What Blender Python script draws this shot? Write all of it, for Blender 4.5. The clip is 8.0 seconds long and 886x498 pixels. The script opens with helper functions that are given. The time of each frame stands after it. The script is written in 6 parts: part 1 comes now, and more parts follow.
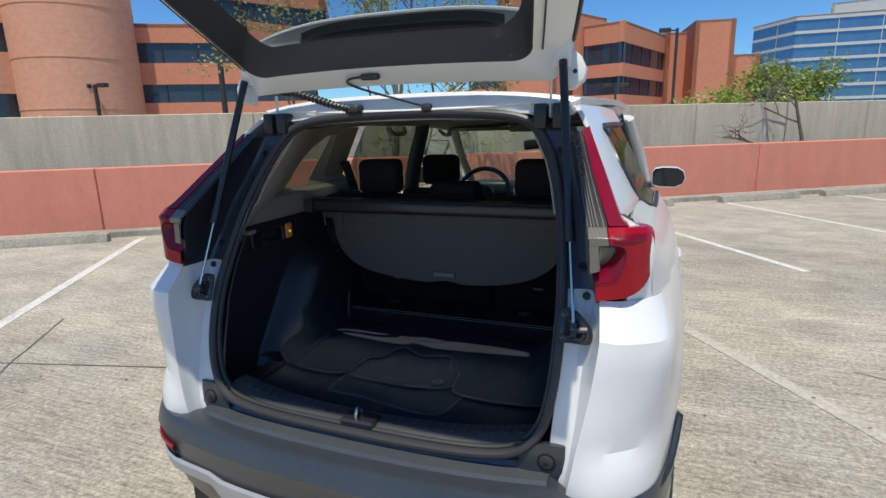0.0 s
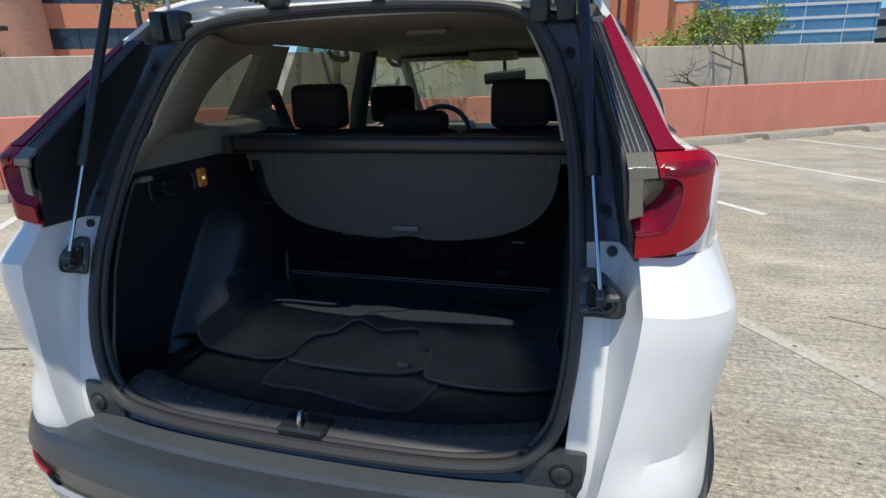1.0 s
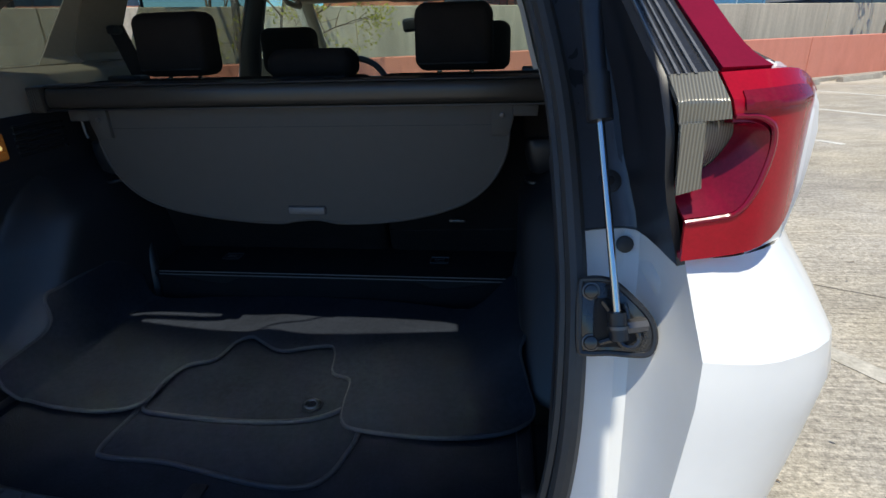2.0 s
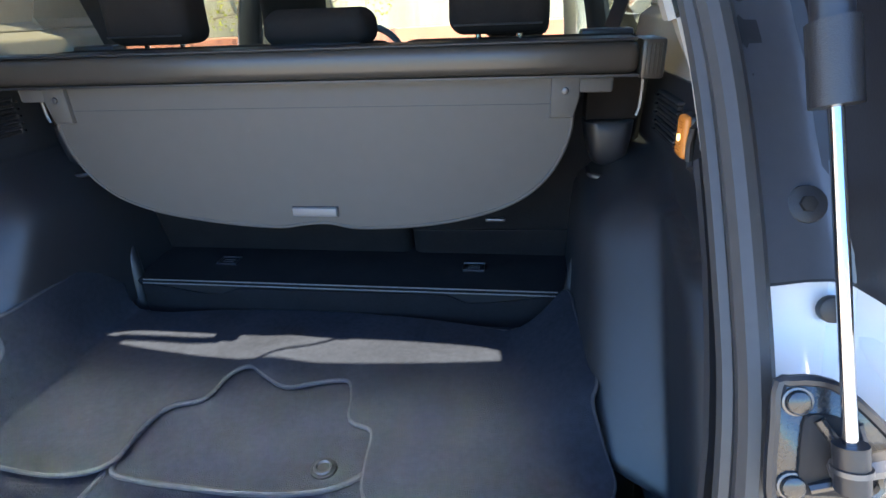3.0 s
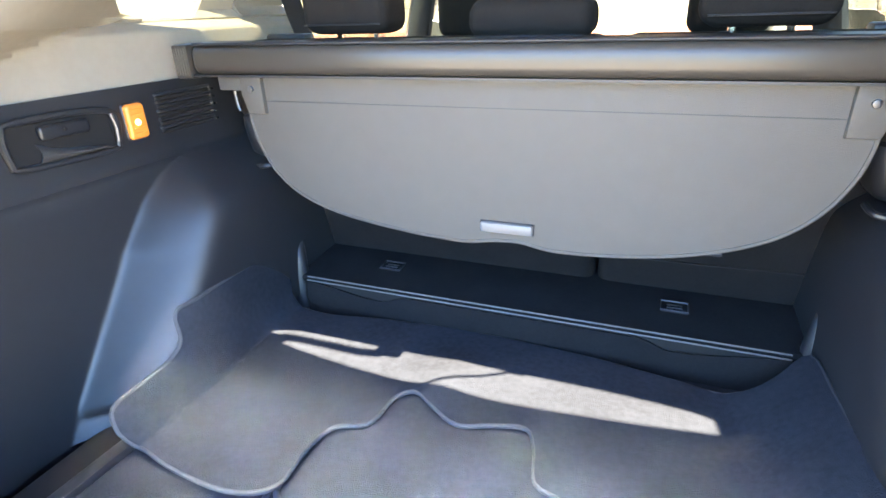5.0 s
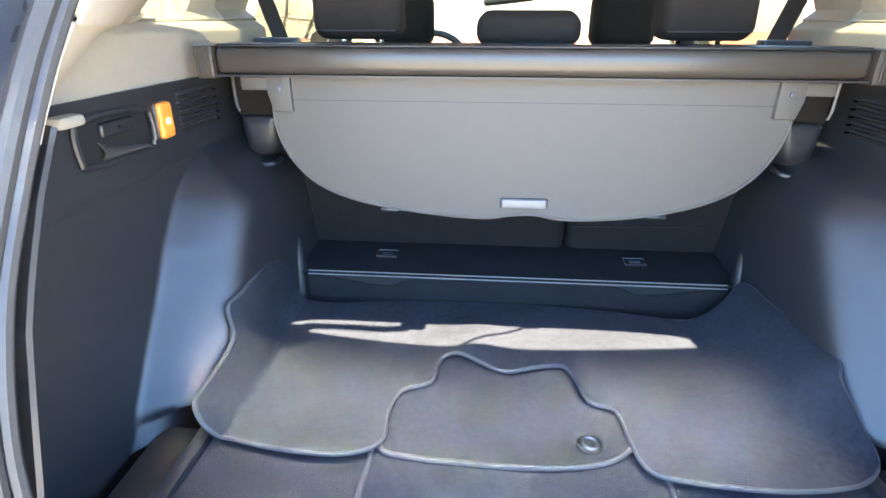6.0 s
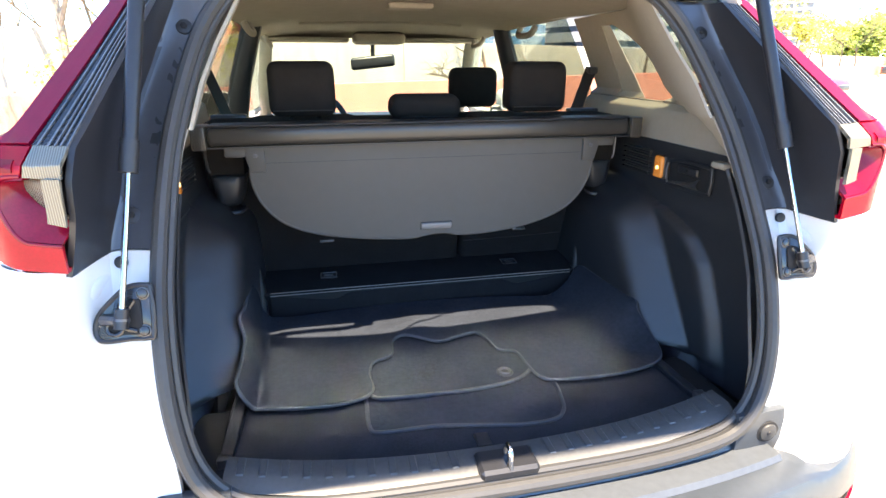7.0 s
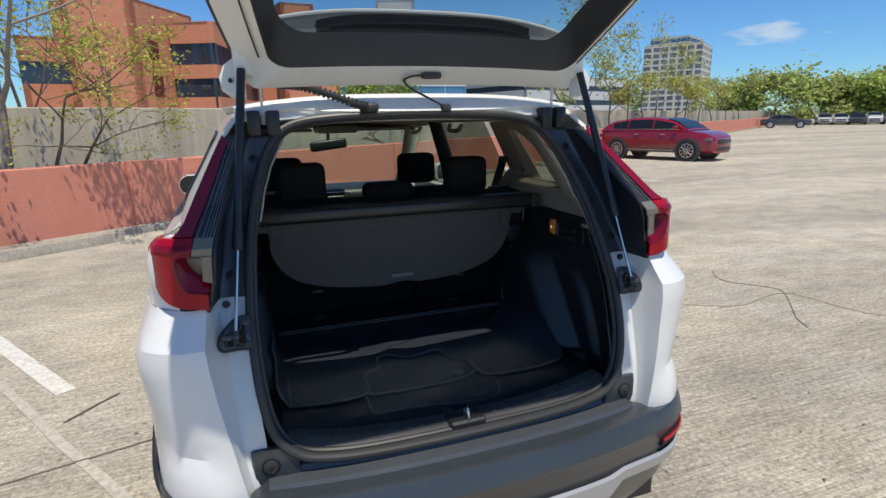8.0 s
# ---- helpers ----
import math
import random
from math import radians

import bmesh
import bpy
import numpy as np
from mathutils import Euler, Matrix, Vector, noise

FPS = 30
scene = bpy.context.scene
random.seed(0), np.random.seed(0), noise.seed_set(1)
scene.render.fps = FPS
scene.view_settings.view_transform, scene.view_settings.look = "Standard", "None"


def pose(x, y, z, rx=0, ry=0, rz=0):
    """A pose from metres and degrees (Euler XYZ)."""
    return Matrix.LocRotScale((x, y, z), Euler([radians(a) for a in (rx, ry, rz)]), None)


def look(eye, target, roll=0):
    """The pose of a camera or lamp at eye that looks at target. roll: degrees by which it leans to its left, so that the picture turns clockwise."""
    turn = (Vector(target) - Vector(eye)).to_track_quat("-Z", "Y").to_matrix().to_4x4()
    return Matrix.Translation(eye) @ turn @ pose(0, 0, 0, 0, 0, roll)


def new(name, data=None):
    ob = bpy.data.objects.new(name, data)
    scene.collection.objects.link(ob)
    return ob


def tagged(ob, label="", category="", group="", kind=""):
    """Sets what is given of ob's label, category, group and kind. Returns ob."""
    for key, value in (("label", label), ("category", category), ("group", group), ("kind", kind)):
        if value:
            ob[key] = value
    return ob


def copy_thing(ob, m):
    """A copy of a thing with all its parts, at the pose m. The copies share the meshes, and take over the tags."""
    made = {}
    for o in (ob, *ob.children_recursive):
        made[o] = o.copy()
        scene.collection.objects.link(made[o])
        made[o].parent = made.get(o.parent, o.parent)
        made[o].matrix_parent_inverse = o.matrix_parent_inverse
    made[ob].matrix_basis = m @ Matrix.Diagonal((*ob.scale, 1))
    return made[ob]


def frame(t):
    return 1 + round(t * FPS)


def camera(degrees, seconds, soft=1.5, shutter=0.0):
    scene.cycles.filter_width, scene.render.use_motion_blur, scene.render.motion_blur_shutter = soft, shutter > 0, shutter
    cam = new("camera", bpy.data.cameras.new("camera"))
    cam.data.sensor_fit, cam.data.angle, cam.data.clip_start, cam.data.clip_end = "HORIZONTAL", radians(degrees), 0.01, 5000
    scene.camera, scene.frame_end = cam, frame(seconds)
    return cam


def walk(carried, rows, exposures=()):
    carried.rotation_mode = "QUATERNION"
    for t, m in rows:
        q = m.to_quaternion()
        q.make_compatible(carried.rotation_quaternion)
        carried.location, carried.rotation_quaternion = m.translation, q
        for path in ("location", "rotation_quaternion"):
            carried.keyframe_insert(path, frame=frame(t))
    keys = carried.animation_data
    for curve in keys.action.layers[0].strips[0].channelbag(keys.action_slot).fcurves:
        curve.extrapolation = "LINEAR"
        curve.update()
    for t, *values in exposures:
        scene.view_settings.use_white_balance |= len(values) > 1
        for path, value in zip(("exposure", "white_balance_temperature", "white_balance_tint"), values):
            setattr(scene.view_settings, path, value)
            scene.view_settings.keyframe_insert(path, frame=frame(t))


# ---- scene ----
cam = camera(79.1, 8.0)
PATH = [
    (0, (0.747, -1.202, 1.573), (0.038, 0.613, 1.123), -1.5),
    (0.5, (0.62, -1.033, 1.526), (-0.004, 0.791, 0.992), -1.6),
    (1, (0.562, -0.847, 1.461), (0.049, 0.983, 0.839), -1.7),
    (1.2, (0.553, -0.747, 1.441), (0.091, 1.084, 0.782), -1.6),
    (2.3, (0.447, -0.359, 1.361), (0.234, 1.472, 0.584), -1.9),
    (2.5, (0.432, -0.295, 1.362), (0.199, 1.521, 0.557), -2.2),
    (3, (0.39, -0.213, 1.343), (0.111, 1.587, 0.518), -2.4),
    (3.5, (0.381, -0.12, 1.325), (-0.061, 1.646, 0.498), -2.8),
    (4, (0.352, -0.064, 1.318), (-0.265, 1.649, 0.492), -2.9),
    (4.5, (0.316, -0.052, 1.323), (-0.407, 1.62, 0.498), -2.7),
    (5, (0.217, -0.102, 1.331), (-0.467, 1.59, 0.514), -2.0),
    (5.2, (0.148, -0.137, 1.322), (-0.456, 1.591, 0.516), -1.4),
    (6.3, (-0.126, -0.429, 1.349), (-0.092, 1.415, 0.574), 0.3),
    (6.5, (-0.160, -0.519, 1.366), (-0.010, 1.332, 0.621), 0.2),
    (7, (-0.280, -0.734, 1.437), (0.117, 1.112, 0.776), 0.0),
    (7.5, (-0.445, -1.008, 1.505), (0.123, 0.826, 0.943), -0.35),
    (8, (-0.519, -1.281, 1.592), (0.13, 0.552, 1.122), -1.1),
]
EXPOSURES = [(0, 0.0, 6950, 5), (1.2, 0.05, 6950, 5), (2.3, 0.5, 7000, 5), (2.5, 1.08, 7200, 5), (3, 2.85, 7800, 9), (3.5, 3.80, 9000, 11), (4, 4.25, 8800, 11), (5, 4.38, 9100, 11), (6.3, 4.35, 9300, 11), (6.5, 4.22, 9200, 11), (7, 2.85, 8800, 12), (7.5, 0.66, 8100, 12), (8, 0.0, 7200, 7)]
walk(cam, [(t, look(eye, target, roll)) for t, eye, target, roll in PATH], EXPOSURES)

# ---------------------------------------------------------------- light
SUN = Vector((0.055, -0.335, 1.0)).normalized()
world = bpy.data.worlds.new("sky")
scene.world = world
world.use_nodes = True
wn, wl = world.node_tree.nodes, world.node_tree.links
sky = wn.new("ShaderNodeTexSky")
sky.sky_type, sky.sun_disc = "NISHITA", False
sky.sun_elevation, sky.sun_rotation = math.asin(SUN.z), math.atan2(SUN.x, SUN.y)
sky.air_density, sky.dust_density, sky.ozone_density = 1.0, 0.0, 2.0
wn["Background"].inputs[1].default_value = 0.11
deep = wn.new("ShaderNodeHueSaturation")
deep.inputs["Saturation"].default_value, deep.inputs["Hue"].default_value = 1.15, 0.5
wl.new(sky.outputs[0], deep.inputs["Color"])
where_up, puff, edge, cloud_mix = wn.new("ShaderNodeTexCoord"), wn.new("ShaderNodeTexNoise"), wn.new("ShaderNodeMapRange"), wn.new("ShaderNodeMix")
flatten = wn.new("ShaderNodeMapping")
flatten.inputs["Scale"].default_value, flatten.inputs["Location"].default_value = (1, 1, 3.2), (3.1, 1.7, 0.4)
puff.inputs["Scale"].default_value, puff.inputs["Detail"].default_value = 4.2, 6.0
edge.inputs["From Min"].default_value, edge.inputs["From Max"].default_value = 0.60, 0.72
cloud_mix.data_type = "RGBA"
cloud_mix.inputs["B"].default_value = (7.0, 7.3, 7.8, 1)
wl.new(where_up.outputs["Generated"], flatten.inputs["Vector"])
wl.new(flatten.outputs[0], puff.inputs["Vector"])
wl.new(puff.outputs["Fac"], edge.inputs["Value"])
wl.new(edge.outputs[0], cloud_mix.inputs["Factor"])
# clear air: the blue stays deep down to the skyline
rise, band, filtered = wn.new("ShaderNodeSeparateXYZ"), wn.new("ShaderNodeMix"), wn.new("ShaderNodeMix")
band.data_type = filtered.data_type = "RGBA"
filtered.blend_type = "MULTIPLY"
filtered.inputs["Factor"].default_value = 1.0
band.inputs["A"].default_value, band.inputs["B"].default_value = (0.45, 0.82, 1.32, 1), (0.86, 0.96, 1.06, 1)
wl.new(where_up.outputs["Generated"], rise.inputs[0])
wl.new(rise.outputs["Z"], band.inputs["Factor"])
wl.new(deep.outputs[0], filtered.inputs["A"])
wl.new(band.outputs["Result"], filtered.inputs["B"])
wl.new(filtered.outputs["Result"], cloud_mix.inputs["A"])
wl.new(cloud_mix.outputs["Result"], wn["Background"].inputs[0])
sun_data = bpy.data.lights.new("sun", "SUN")
sun_data.energy, sun_data.angle, sun_data.color = 4.2, radians(0.53), (1.0, 0.955, 0.89)
sun = new("sun", sun_data)
sun.matrix_world = look(SUN * 30, (0, 0, 0))


# ---------------------------------------------------------------- materials
def material(name, color, rough=0.6, metal=0.0, coat=0.0, vary=0.12, scale=8.0, bump=0.0, bump_scale=60.0, detail=4.0, spec=0.5):
    """A surface whose colour varies at two scales, with fine relief."""
    mat = bpy.data.materials.new(name)
    mat.use_nodes = True
    n, l = mat.node_tree.nodes, mat.node_tree.links
    b = n["Principled BSDF"]
    b.inputs["Roughness"].default_value, b.inputs["Metallic"].default_value = rough, metal
    b.inputs["Coat Weight"].default_value, b.inputs["Coat Roughness"].default_value = coat, 0.04
    b.inputs["Specular IOR Level"].default_value = spec
    geo = n.new("ShaderNodeTexCoord")
    if vary:
        big, small = n.new("ShaderNodeTexNoise"), n.new("ShaderNodeTexNoise")
        big.inputs["Scale"].default_value, small.inputs["Scale"].default_value = scale, scale * 14
        big.inputs["Detail"].default_value = small.inputs["Detail"].default_value = detail
        add = n.new("ShaderNodeMath")
        add.operation = "ADD"
        ramp = n.new("ShaderNodeMapRange")
        ramp.inputs["From Min"].default_value, ramp.inputs["From Max"].default_value = 0.6, 1.4
        ramp.inputs["To Min"].default_value, ramp.inputs["To Max"].default_value = 1 - vary, 1 + vary
        hsv = n.new("ShaderNodeHueSaturation")
        hsv.inputs["Color"].default_value = (*color, 1)
        for t in (big, small):
            l.new(geo.outputs["Object"], t.inputs["Vector"])
        l.new(big.outputs["Fac"], add.inputs[0])
        l.new(small.outputs["Fac"], add.inputs[1])
        l.new(add.outputs[0], ramp.inputs["Value"])
        l.new(ramp.outputs[0], hsv.inputs["Value"])
        l.new(hsv.outputs[0], b.inputs["Base Color"])
    else:
        b.inputs["Base Color"].default_value = (*color, 1)
    if bump:
        fine, bm_node = n.new("ShaderNodeTexNoise"), n.new("ShaderNodeBump")
        fine.inputs["Scale"].default_value, fine.inputs["Detail"].default_value = bump_scale, 3
        bm_node.inputs["Strength"].default_value, bm_node.inputs["Distance"].default_value = bump, 0.004
        l.new(geo.outputs["Object"], fine.inputs["Vector"])
        l.new(fine.outputs["Fac"], bm_node.inputs["Height"])
        l.new(bm_node.outputs[0], b.inputs["Normal"])
    return mat


def window_glass(name, tint, gloss=0.06):
    """Thin glass: tinted, with a reflection that grows at a slant."""
    mat = bpy.data.materials.new(name)
    mat.use_nodes = True
    n, l = mat.node_tree.nodes, mat.node_tree.links
    n.remove(n["Principled BSDF"])
    clear, shine, mix, slant = n.new("ShaderNodeBsdfTransparent"), n.new("ShaderNodeBsdfGlossy"), n.new("ShaderNodeMixShader"), n.new("ShaderNodeLayerWeight")
    power, floor = n.new("ShaderNodeMath"), n.new("ShaderNodeMapRange")
    clear.inputs[0].default_value = (*tint, 1)
    shine.inputs["Roughness"].default_value = 0.02
    power.operation, power.inputs[1].default_value = "POWER", 4.0
    floor.inputs["To Min"].default_value, floor.inputs["To Max"].default_value = gloss / 2, 0.5
    l.new(slant.outputs["Facing"], power.inputs[0])
    l.new(power.outputs[0], floor.inputs["Value"])
    l.new(floor.outputs[0], mix.inputs[0])
    l.new(clear.outputs[0], mix.inputs[1])
    l.new(shine.outputs[0], mix.inputs[2])
    l.new(mix.outputs[0], n["Material Output"].inputs[0])
    return mat


def solid_glass(name, color):
    mat = bpy.data.materials.new(name)
    mat.use_nodes = True
    b = mat.node_tree.nodes["Principled BSDF"]
    b.inputs["Base Color"].default_value = (*color, 1)
    b.inputs["Transmission Weight"].default_value, b.inputs["Roughness"].default_value, b.inputs["IOR"].default_value = 1.0, 0.0, 1.05
    return mat


WHITE = material("white car paint", (0.74, 0.745, 0.74), 0.28, coat=0.6, vary=0.02, scale=3)
WHITE_IN = material("white primer-like paint of shut faces", (0.72, 0.72, 0.68), 0.4, coat=0.3, vary=0.03, scale=5)
BLACK = material("black grained plastic", (0.018, 0.019, 0.022), 0.42, vary=0.15, bump=0.12, bump_scale=900)
BLACK_SATIN = material("satin black plastic", (0.017, 0.018, 0.022), 0.36, vary=0.12, bump=0.04, bump_scale=500)
BRACKET = material("glossy black pressed steel", (0.020, 0.021, 0.023), 0.24, coat=0.4, vary=0.15, scale=30, bump=0.05, bump_scale=300)
GARNISH = material("semi-gloss charcoal plastic", (0.042, 0.047, 0.058), 0.30, vary=0.12, bump=0.03, bump_scale=500, spec=0.8)
GATE_TRIM = material("charcoal moulded gate lining", (0.0280, 0.0272, 0.0264), 0.6, vary=0.12, bump=0.15, bump_scale=700)
BUMPER = material("weathered grey-black bumper plastic", (0.034, 0.041, 0.050), 0.30, vary=0.2, scale=5, bump=0.10, bump_scale=800, spec=0.7)
SILVER = material("silver painted garnish", (0.42, 0.42, 0.43), 0.35, metal=0.3, vary=0.05)
RUBBER = material("black rubber", (0.042, 0.042, 0.043), 0.42, vary=0.12, spec=0.4)
TRIM_DARK = material("dark moulded trim", (0.0170, 0.0186, 0.0225), 0.45, vary=0.14, scale=4, bump=0.10, bump_scale=900, spec=0.72)
CARPET = material("dark needle-felt carpet", (0.0200, 0.0228, 0.0299), 0.95, vary=0.25, scale=14, bump=0.5, bump_scale=420, spec=0.1)
MAT_PILE = material("charcoal mat pile", (0.0215, 0.0262, 0.0358), 0.95, vary=0.34, scale=7, bump=0.5, bump_scale=520, spec=0.1)
MAT_EDGE = material("grey mat binding", (0.0428, 0.0457, 0.0535), 0.8, vary=0.15, scale=40)
BEIGE = material("beige grained pillar trim", (0.305, 0.270, 0.222), 0.7, vary=0.06, scale=5, bump=0.12, bump_scale=700)
LINER = material("beige headliner felt", (0.3179, 0.2890, 0.2456), 0.95, vary=0.08, scale=20, bump=0.2, bump_scale=500, spec=0.1)
VINYL = material("grey-brown cover vinyl", (0.0771, 0.0699, 0.0621), 0.62, vary=0.05, scale=3, bump=0.25, bump_scale=900)
COVER_CASE = material("grey-brown cover housing", (0.0428, 0.0371, 0.0314), 0.34, vary=0.1, scale=3)
SEAT = material("black-brown seat cloth", (0.0200, 0.0171, 0.0157), 0.9, vary=0.2, scale=30, bump=0.35, bump_scale=800, spec=0.15)
SEAT_BACK = material("black seat-back felt", (0.0143, 0.0143, 0.0157), 0.95, vary=0.2, scale=16, bump=0.3, bump_scale=500, spec=0.1)
CHROME = material("polished steel", (0.58, 0.58, 0.58), 0.15, metal=1.0, vary=0.03)
STEEL = material("dull grey steel", (0.13, 0.13, 0.135), 0.4, metal=0.8, vary=0.1)
RED_LENS = material("red lamp lens", (0.33, 0.002, 0.014), 0.16, coat=0.1, vary=0.18, scale=24, spec=0.3)
DARK_RED = material("deep red lamp reflector", (0.17, 0.003, 0.016), 0.18, coat=0.1, vary=0.3, scale=24, spec=0.3)
BAR_RED = material("dark ruby lamp bar", (0.20, 0.004, 0.022), 0.12, coat=0.25, vary=0.12, scale=30, spec=0.35)
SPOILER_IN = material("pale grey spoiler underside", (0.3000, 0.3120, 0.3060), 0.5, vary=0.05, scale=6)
SHELF = material("worn grey sill plastic", (0.064, 0.072, 0.082), 0.22, vary=0.12, scale=6, bump=0.05, bump_scale=600)
LITTER = material("dry brown leaf bits", (0.20, 0.15, 0.10), 0.9, vary=0.3, scale=20)
GRIP = material("pale grey pull grip", (0.17, 0.16, 0.155), 0.4, vary=0.05)
SCOOP = material("dark grey pull handle scoop", (0.05, 0.049, 0.05), 0.35, vary=0.05)
SCUFF = material("ribbed grey sill plate", (0.050, 0.051, 0.053), 0.38, vary=0.3, scale=9, bump=0.05, bump_scale=60, spec=0.9)
TINT = window_glass("green-tinted side glass", (0.80, 0.86, 0.80))
PRIVACY = window_glass("privacy glass", (0.52, 0.55, 0.50))
DEEP_TINT = window_glass("deep privacy glass", (0.50, 0.53, 0.49))
GATE_GLASS = solid_glass("tinted gate glass", (0.31, 0.37, 0.40))
def glow(name, color, strength):
    mat = bpy.data.materials.new(name)
    mat.use_nodes = True
    b = mat.node_tree.nodes["Principled BSDF"]
    b.inputs["Base Color"].default_value = (*color, 1)
    b.inputs["Emission Color"].default_value, b.inputs["Emission Strength"].default_value = (*color, 1), strength
    b.inputs["Roughness"].default_value = 0.2
    return mat


LAMP_GLOW = glow("amber lamp lens", (0.60, 0.21, 0.045), 0.04)
BULB_GLOW = glow("warm bulb", (1.0, 0.70, 0.28), 0.5)
# near-black that stands in for shade in slots and recesses; also small black parts
SLOT = material("near-black for recess shade and small black parts", (0.006, 0.006, 0.007), 0.8, vary=0.0)
TYRE = material("tyre rubber", (0.022, 0.022, 0.022), 0.8, vary=0.15)
RIM = material("machined alloy", (0.5, 0.5, 0.51), 0.3, metal=0.8, vary=0.05)
CAR_RED = material("ruby red car paint", (0.25, 0.006, 0.02), 0.22, coat=1.0, vary=0.06)
CAR_GREY = material("dark grey car paint", (0.05, 0.055, 0.06), 0.25, coat=0.8, vary=0.06)
CAR_SILVER = material("pale car paint", (0.6, 0.6, 0.6), 0.25, coat=0.8, vary=0.05)
DARK_GLASS = material("dark car window", (0.012, 0.014, 0.016), 0.05, vary=0.0)


def ridged_lens(name, light, dark, metal=0.3):
    """Clear lamp plastic whose upright flutes show a silvered back and dark gaps."""
    mat = material(name, light, 0.2, metal=metal, coat=0.3, vary=0.0)
    n, l = mat.node_tree.nodes, mat.node_tree.links
    geo, wave, relief, mix = n.new("ShaderNodeTexCoord"), n.new("ShaderNodeTexWave"), n.new("ShaderNodeBump"), n.new("ShaderNodeMixRGB")
    wave.inputs["Scale"].default_value, wave.inputs["Distortion"].default_value = 105.0, 0.8
    wave.inputs["Detail"].default_value, wave.inputs["Detail Scale"].default_value = 1.0, 0.3
    wave.bands_direction = "X"
    relief.inputs["Strength"].default_value, relief.inputs["Distance"].default_value = 0.4, 0.0008
    mix.inputs[1].default_value, mix.inputs[2].default_value = (*dark, 1), (*light, 1)
    l.new(geo.outputs["Object"], wave.inputs["Vector"])
    l.new(wave.outputs["Fac"], relief.inputs["Height"])
    l.new(wave.outputs["Fac"], mix.inputs[0])
    l.new(mix.outputs[0], n["Principled BSDF"].inputs["Base Color"])
    l.new(relief.outputs[0], n["Principled BSDF"].inputs["Normal"])
    return mat


CLEAR_LENS = ridged_lens("fluted clear lamp lens", (0.24, 0.23, 0.195), (0.13, 0.122, 0.10))
CLEAR_BAR = material("silvered upright lamp bar", (0.17, 0.17, 0.175), 0.22, metal=0.4, coat=0.3, vary=0.35, scale=12)
CLEAR_DARK = material("dark lamp chrome", (0.034, 0.036, 0.042), 0.2, metal=0.4, coat=0.3, vary=0.3, scale=12)
CLEAR_WARM = ridged_lens("warm clear reversing lens", (0.24, 0.225, 0.185), (0.15, 0.14, 0.11))


def concrete(name, light, dark, stain, scale, streak=(1, 1, 1), fine=45.0, specks=0.0, rough_grain=0.28):
    """Worn concrete: broad stains, mottling and fine grain."""
    mat = bpy.data.materials.new(name)
    mat.use_nodes = True
    n, l = mat.node_tree.nodes, mat.node_tree.links
    b = n["Principled BSDF"]
    b.inputs["Roughness"].default_value = 0.9
    b.inputs["Specular IOR Level"].default_value = 0.25
    geo, mapping = n.new("ShaderNodeTexCoord"), n.new("ShaderNodeMapping")
    mapping.inputs["Scale"].default_value = streak
    l.new(geo.outputs["Object"], mapping.inputs["Vector"])
    broad, mid, grain = n.new("ShaderNodeTexNoise"), n.new("ShaderNodeTexNoise"), n.new("ShaderNodeTexNoise")
    for t, s, d in ((broad, scale, 6.0), (mid, scale * 7, 8.0), (grain, fine, 4.0)):
        t.inputs["Scale"].default_value, t.inputs["Detail"].default_value, t.inputs["Roughness"].default_value = s, d, 0.65
        l.new((mapping if t is not grain else geo).outputs[0 if t is not grain else "Object"], t.inputs["Vector"])
    ramp = n.new("ShaderNodeValToRGB")
    ramp.color_ramp.elements[0].position, ramp.color_ramp.elements[0].color = 0.3, (*dark, 1)
    ramp.color_ramp.elements[1].position, ramp.color_ramp.elements[1].color = 0.68, (*light, 1)
    l.new(mid.outputs["Fac"], ramp.inputs[0])
    spots = n.new("ShaderNodeMapRange")
    spots.inputs["From Min"].default_value, spots.inputs["From Max"].default_value = 0.52, 0.72
    l.new(broad.outputs["Fac"], spots.inputs["Value"])
    mix = n.new("ShaderNodeMix")
    mix.data_type = "RGBA"
    mix.inputs["B"].default_value = (*stain, 1)
    l.new(spots.outputs[0], mix.inputs["Factor"])
    l.new(ramp.outputs[0], mix.inputs["A"])
    hsv, gr = n.new("ShaderNodeHueSaturation"), n.new("ShaderNodeMapRange")
    gr.inputs["From Min"].default_value, gr.inputs["From Max"].default_value = 0.25, 0.75
    gr.inputs["To Min"].default_value, gr.inputs["To Max"].default_value = 1 - rough_grain, 1 + rough_grain
    l.new(grain.outputs["Fac"], gr.inputs["Value"])
    l.new(gr.outputs[0], hsv.inputs["Value"])
    l.new(mix.outputs["Result"], hsv.inputs["Color"])
    if specks:
        dots, cut, spot_mix = n.new("ShaderNodeTexVoronoi"), n.new("ShaderNodeMapRange"), n.new("ShaderNodeMix")
        dots.inputs["Scale"].default_value = specks
        cut.inputs["From Min"].default_value, cut.inputs["From Max"].default_value = 0.26, 0.10
        cut.inputs["To Max"].default_value = 0.55
        spot_mix.data_type = "RGBA"
        spot_mix.inputs["B"].default_value = (*(c * 0.45 for c in dark), 1)
        l.new(geo.outputs["Object"], dots.inputs["Vector"])
        l.new(dots.outputs["Distance"], cut.inputs["Value"])
        l.new(cut.outputs[0], spot_mix.inputs["Factor"])
        l.new(hsv.outputs[0], spot_mix.inputs["A"])
        l.new(spot_mix.outputs["Result"], b.inputs["Base Color"])
    else:
        l.new(hsv.outputs[0], b.inputs["Base Color"])
    relief = n.new("ShaderNodeBump")
    relief.inputs["Strength"].default_value, relief.inputs["Distance"].default_value = 0.5, 0.01
    l.new(grain.outputs["Fac"], relief.inputs["Height"])
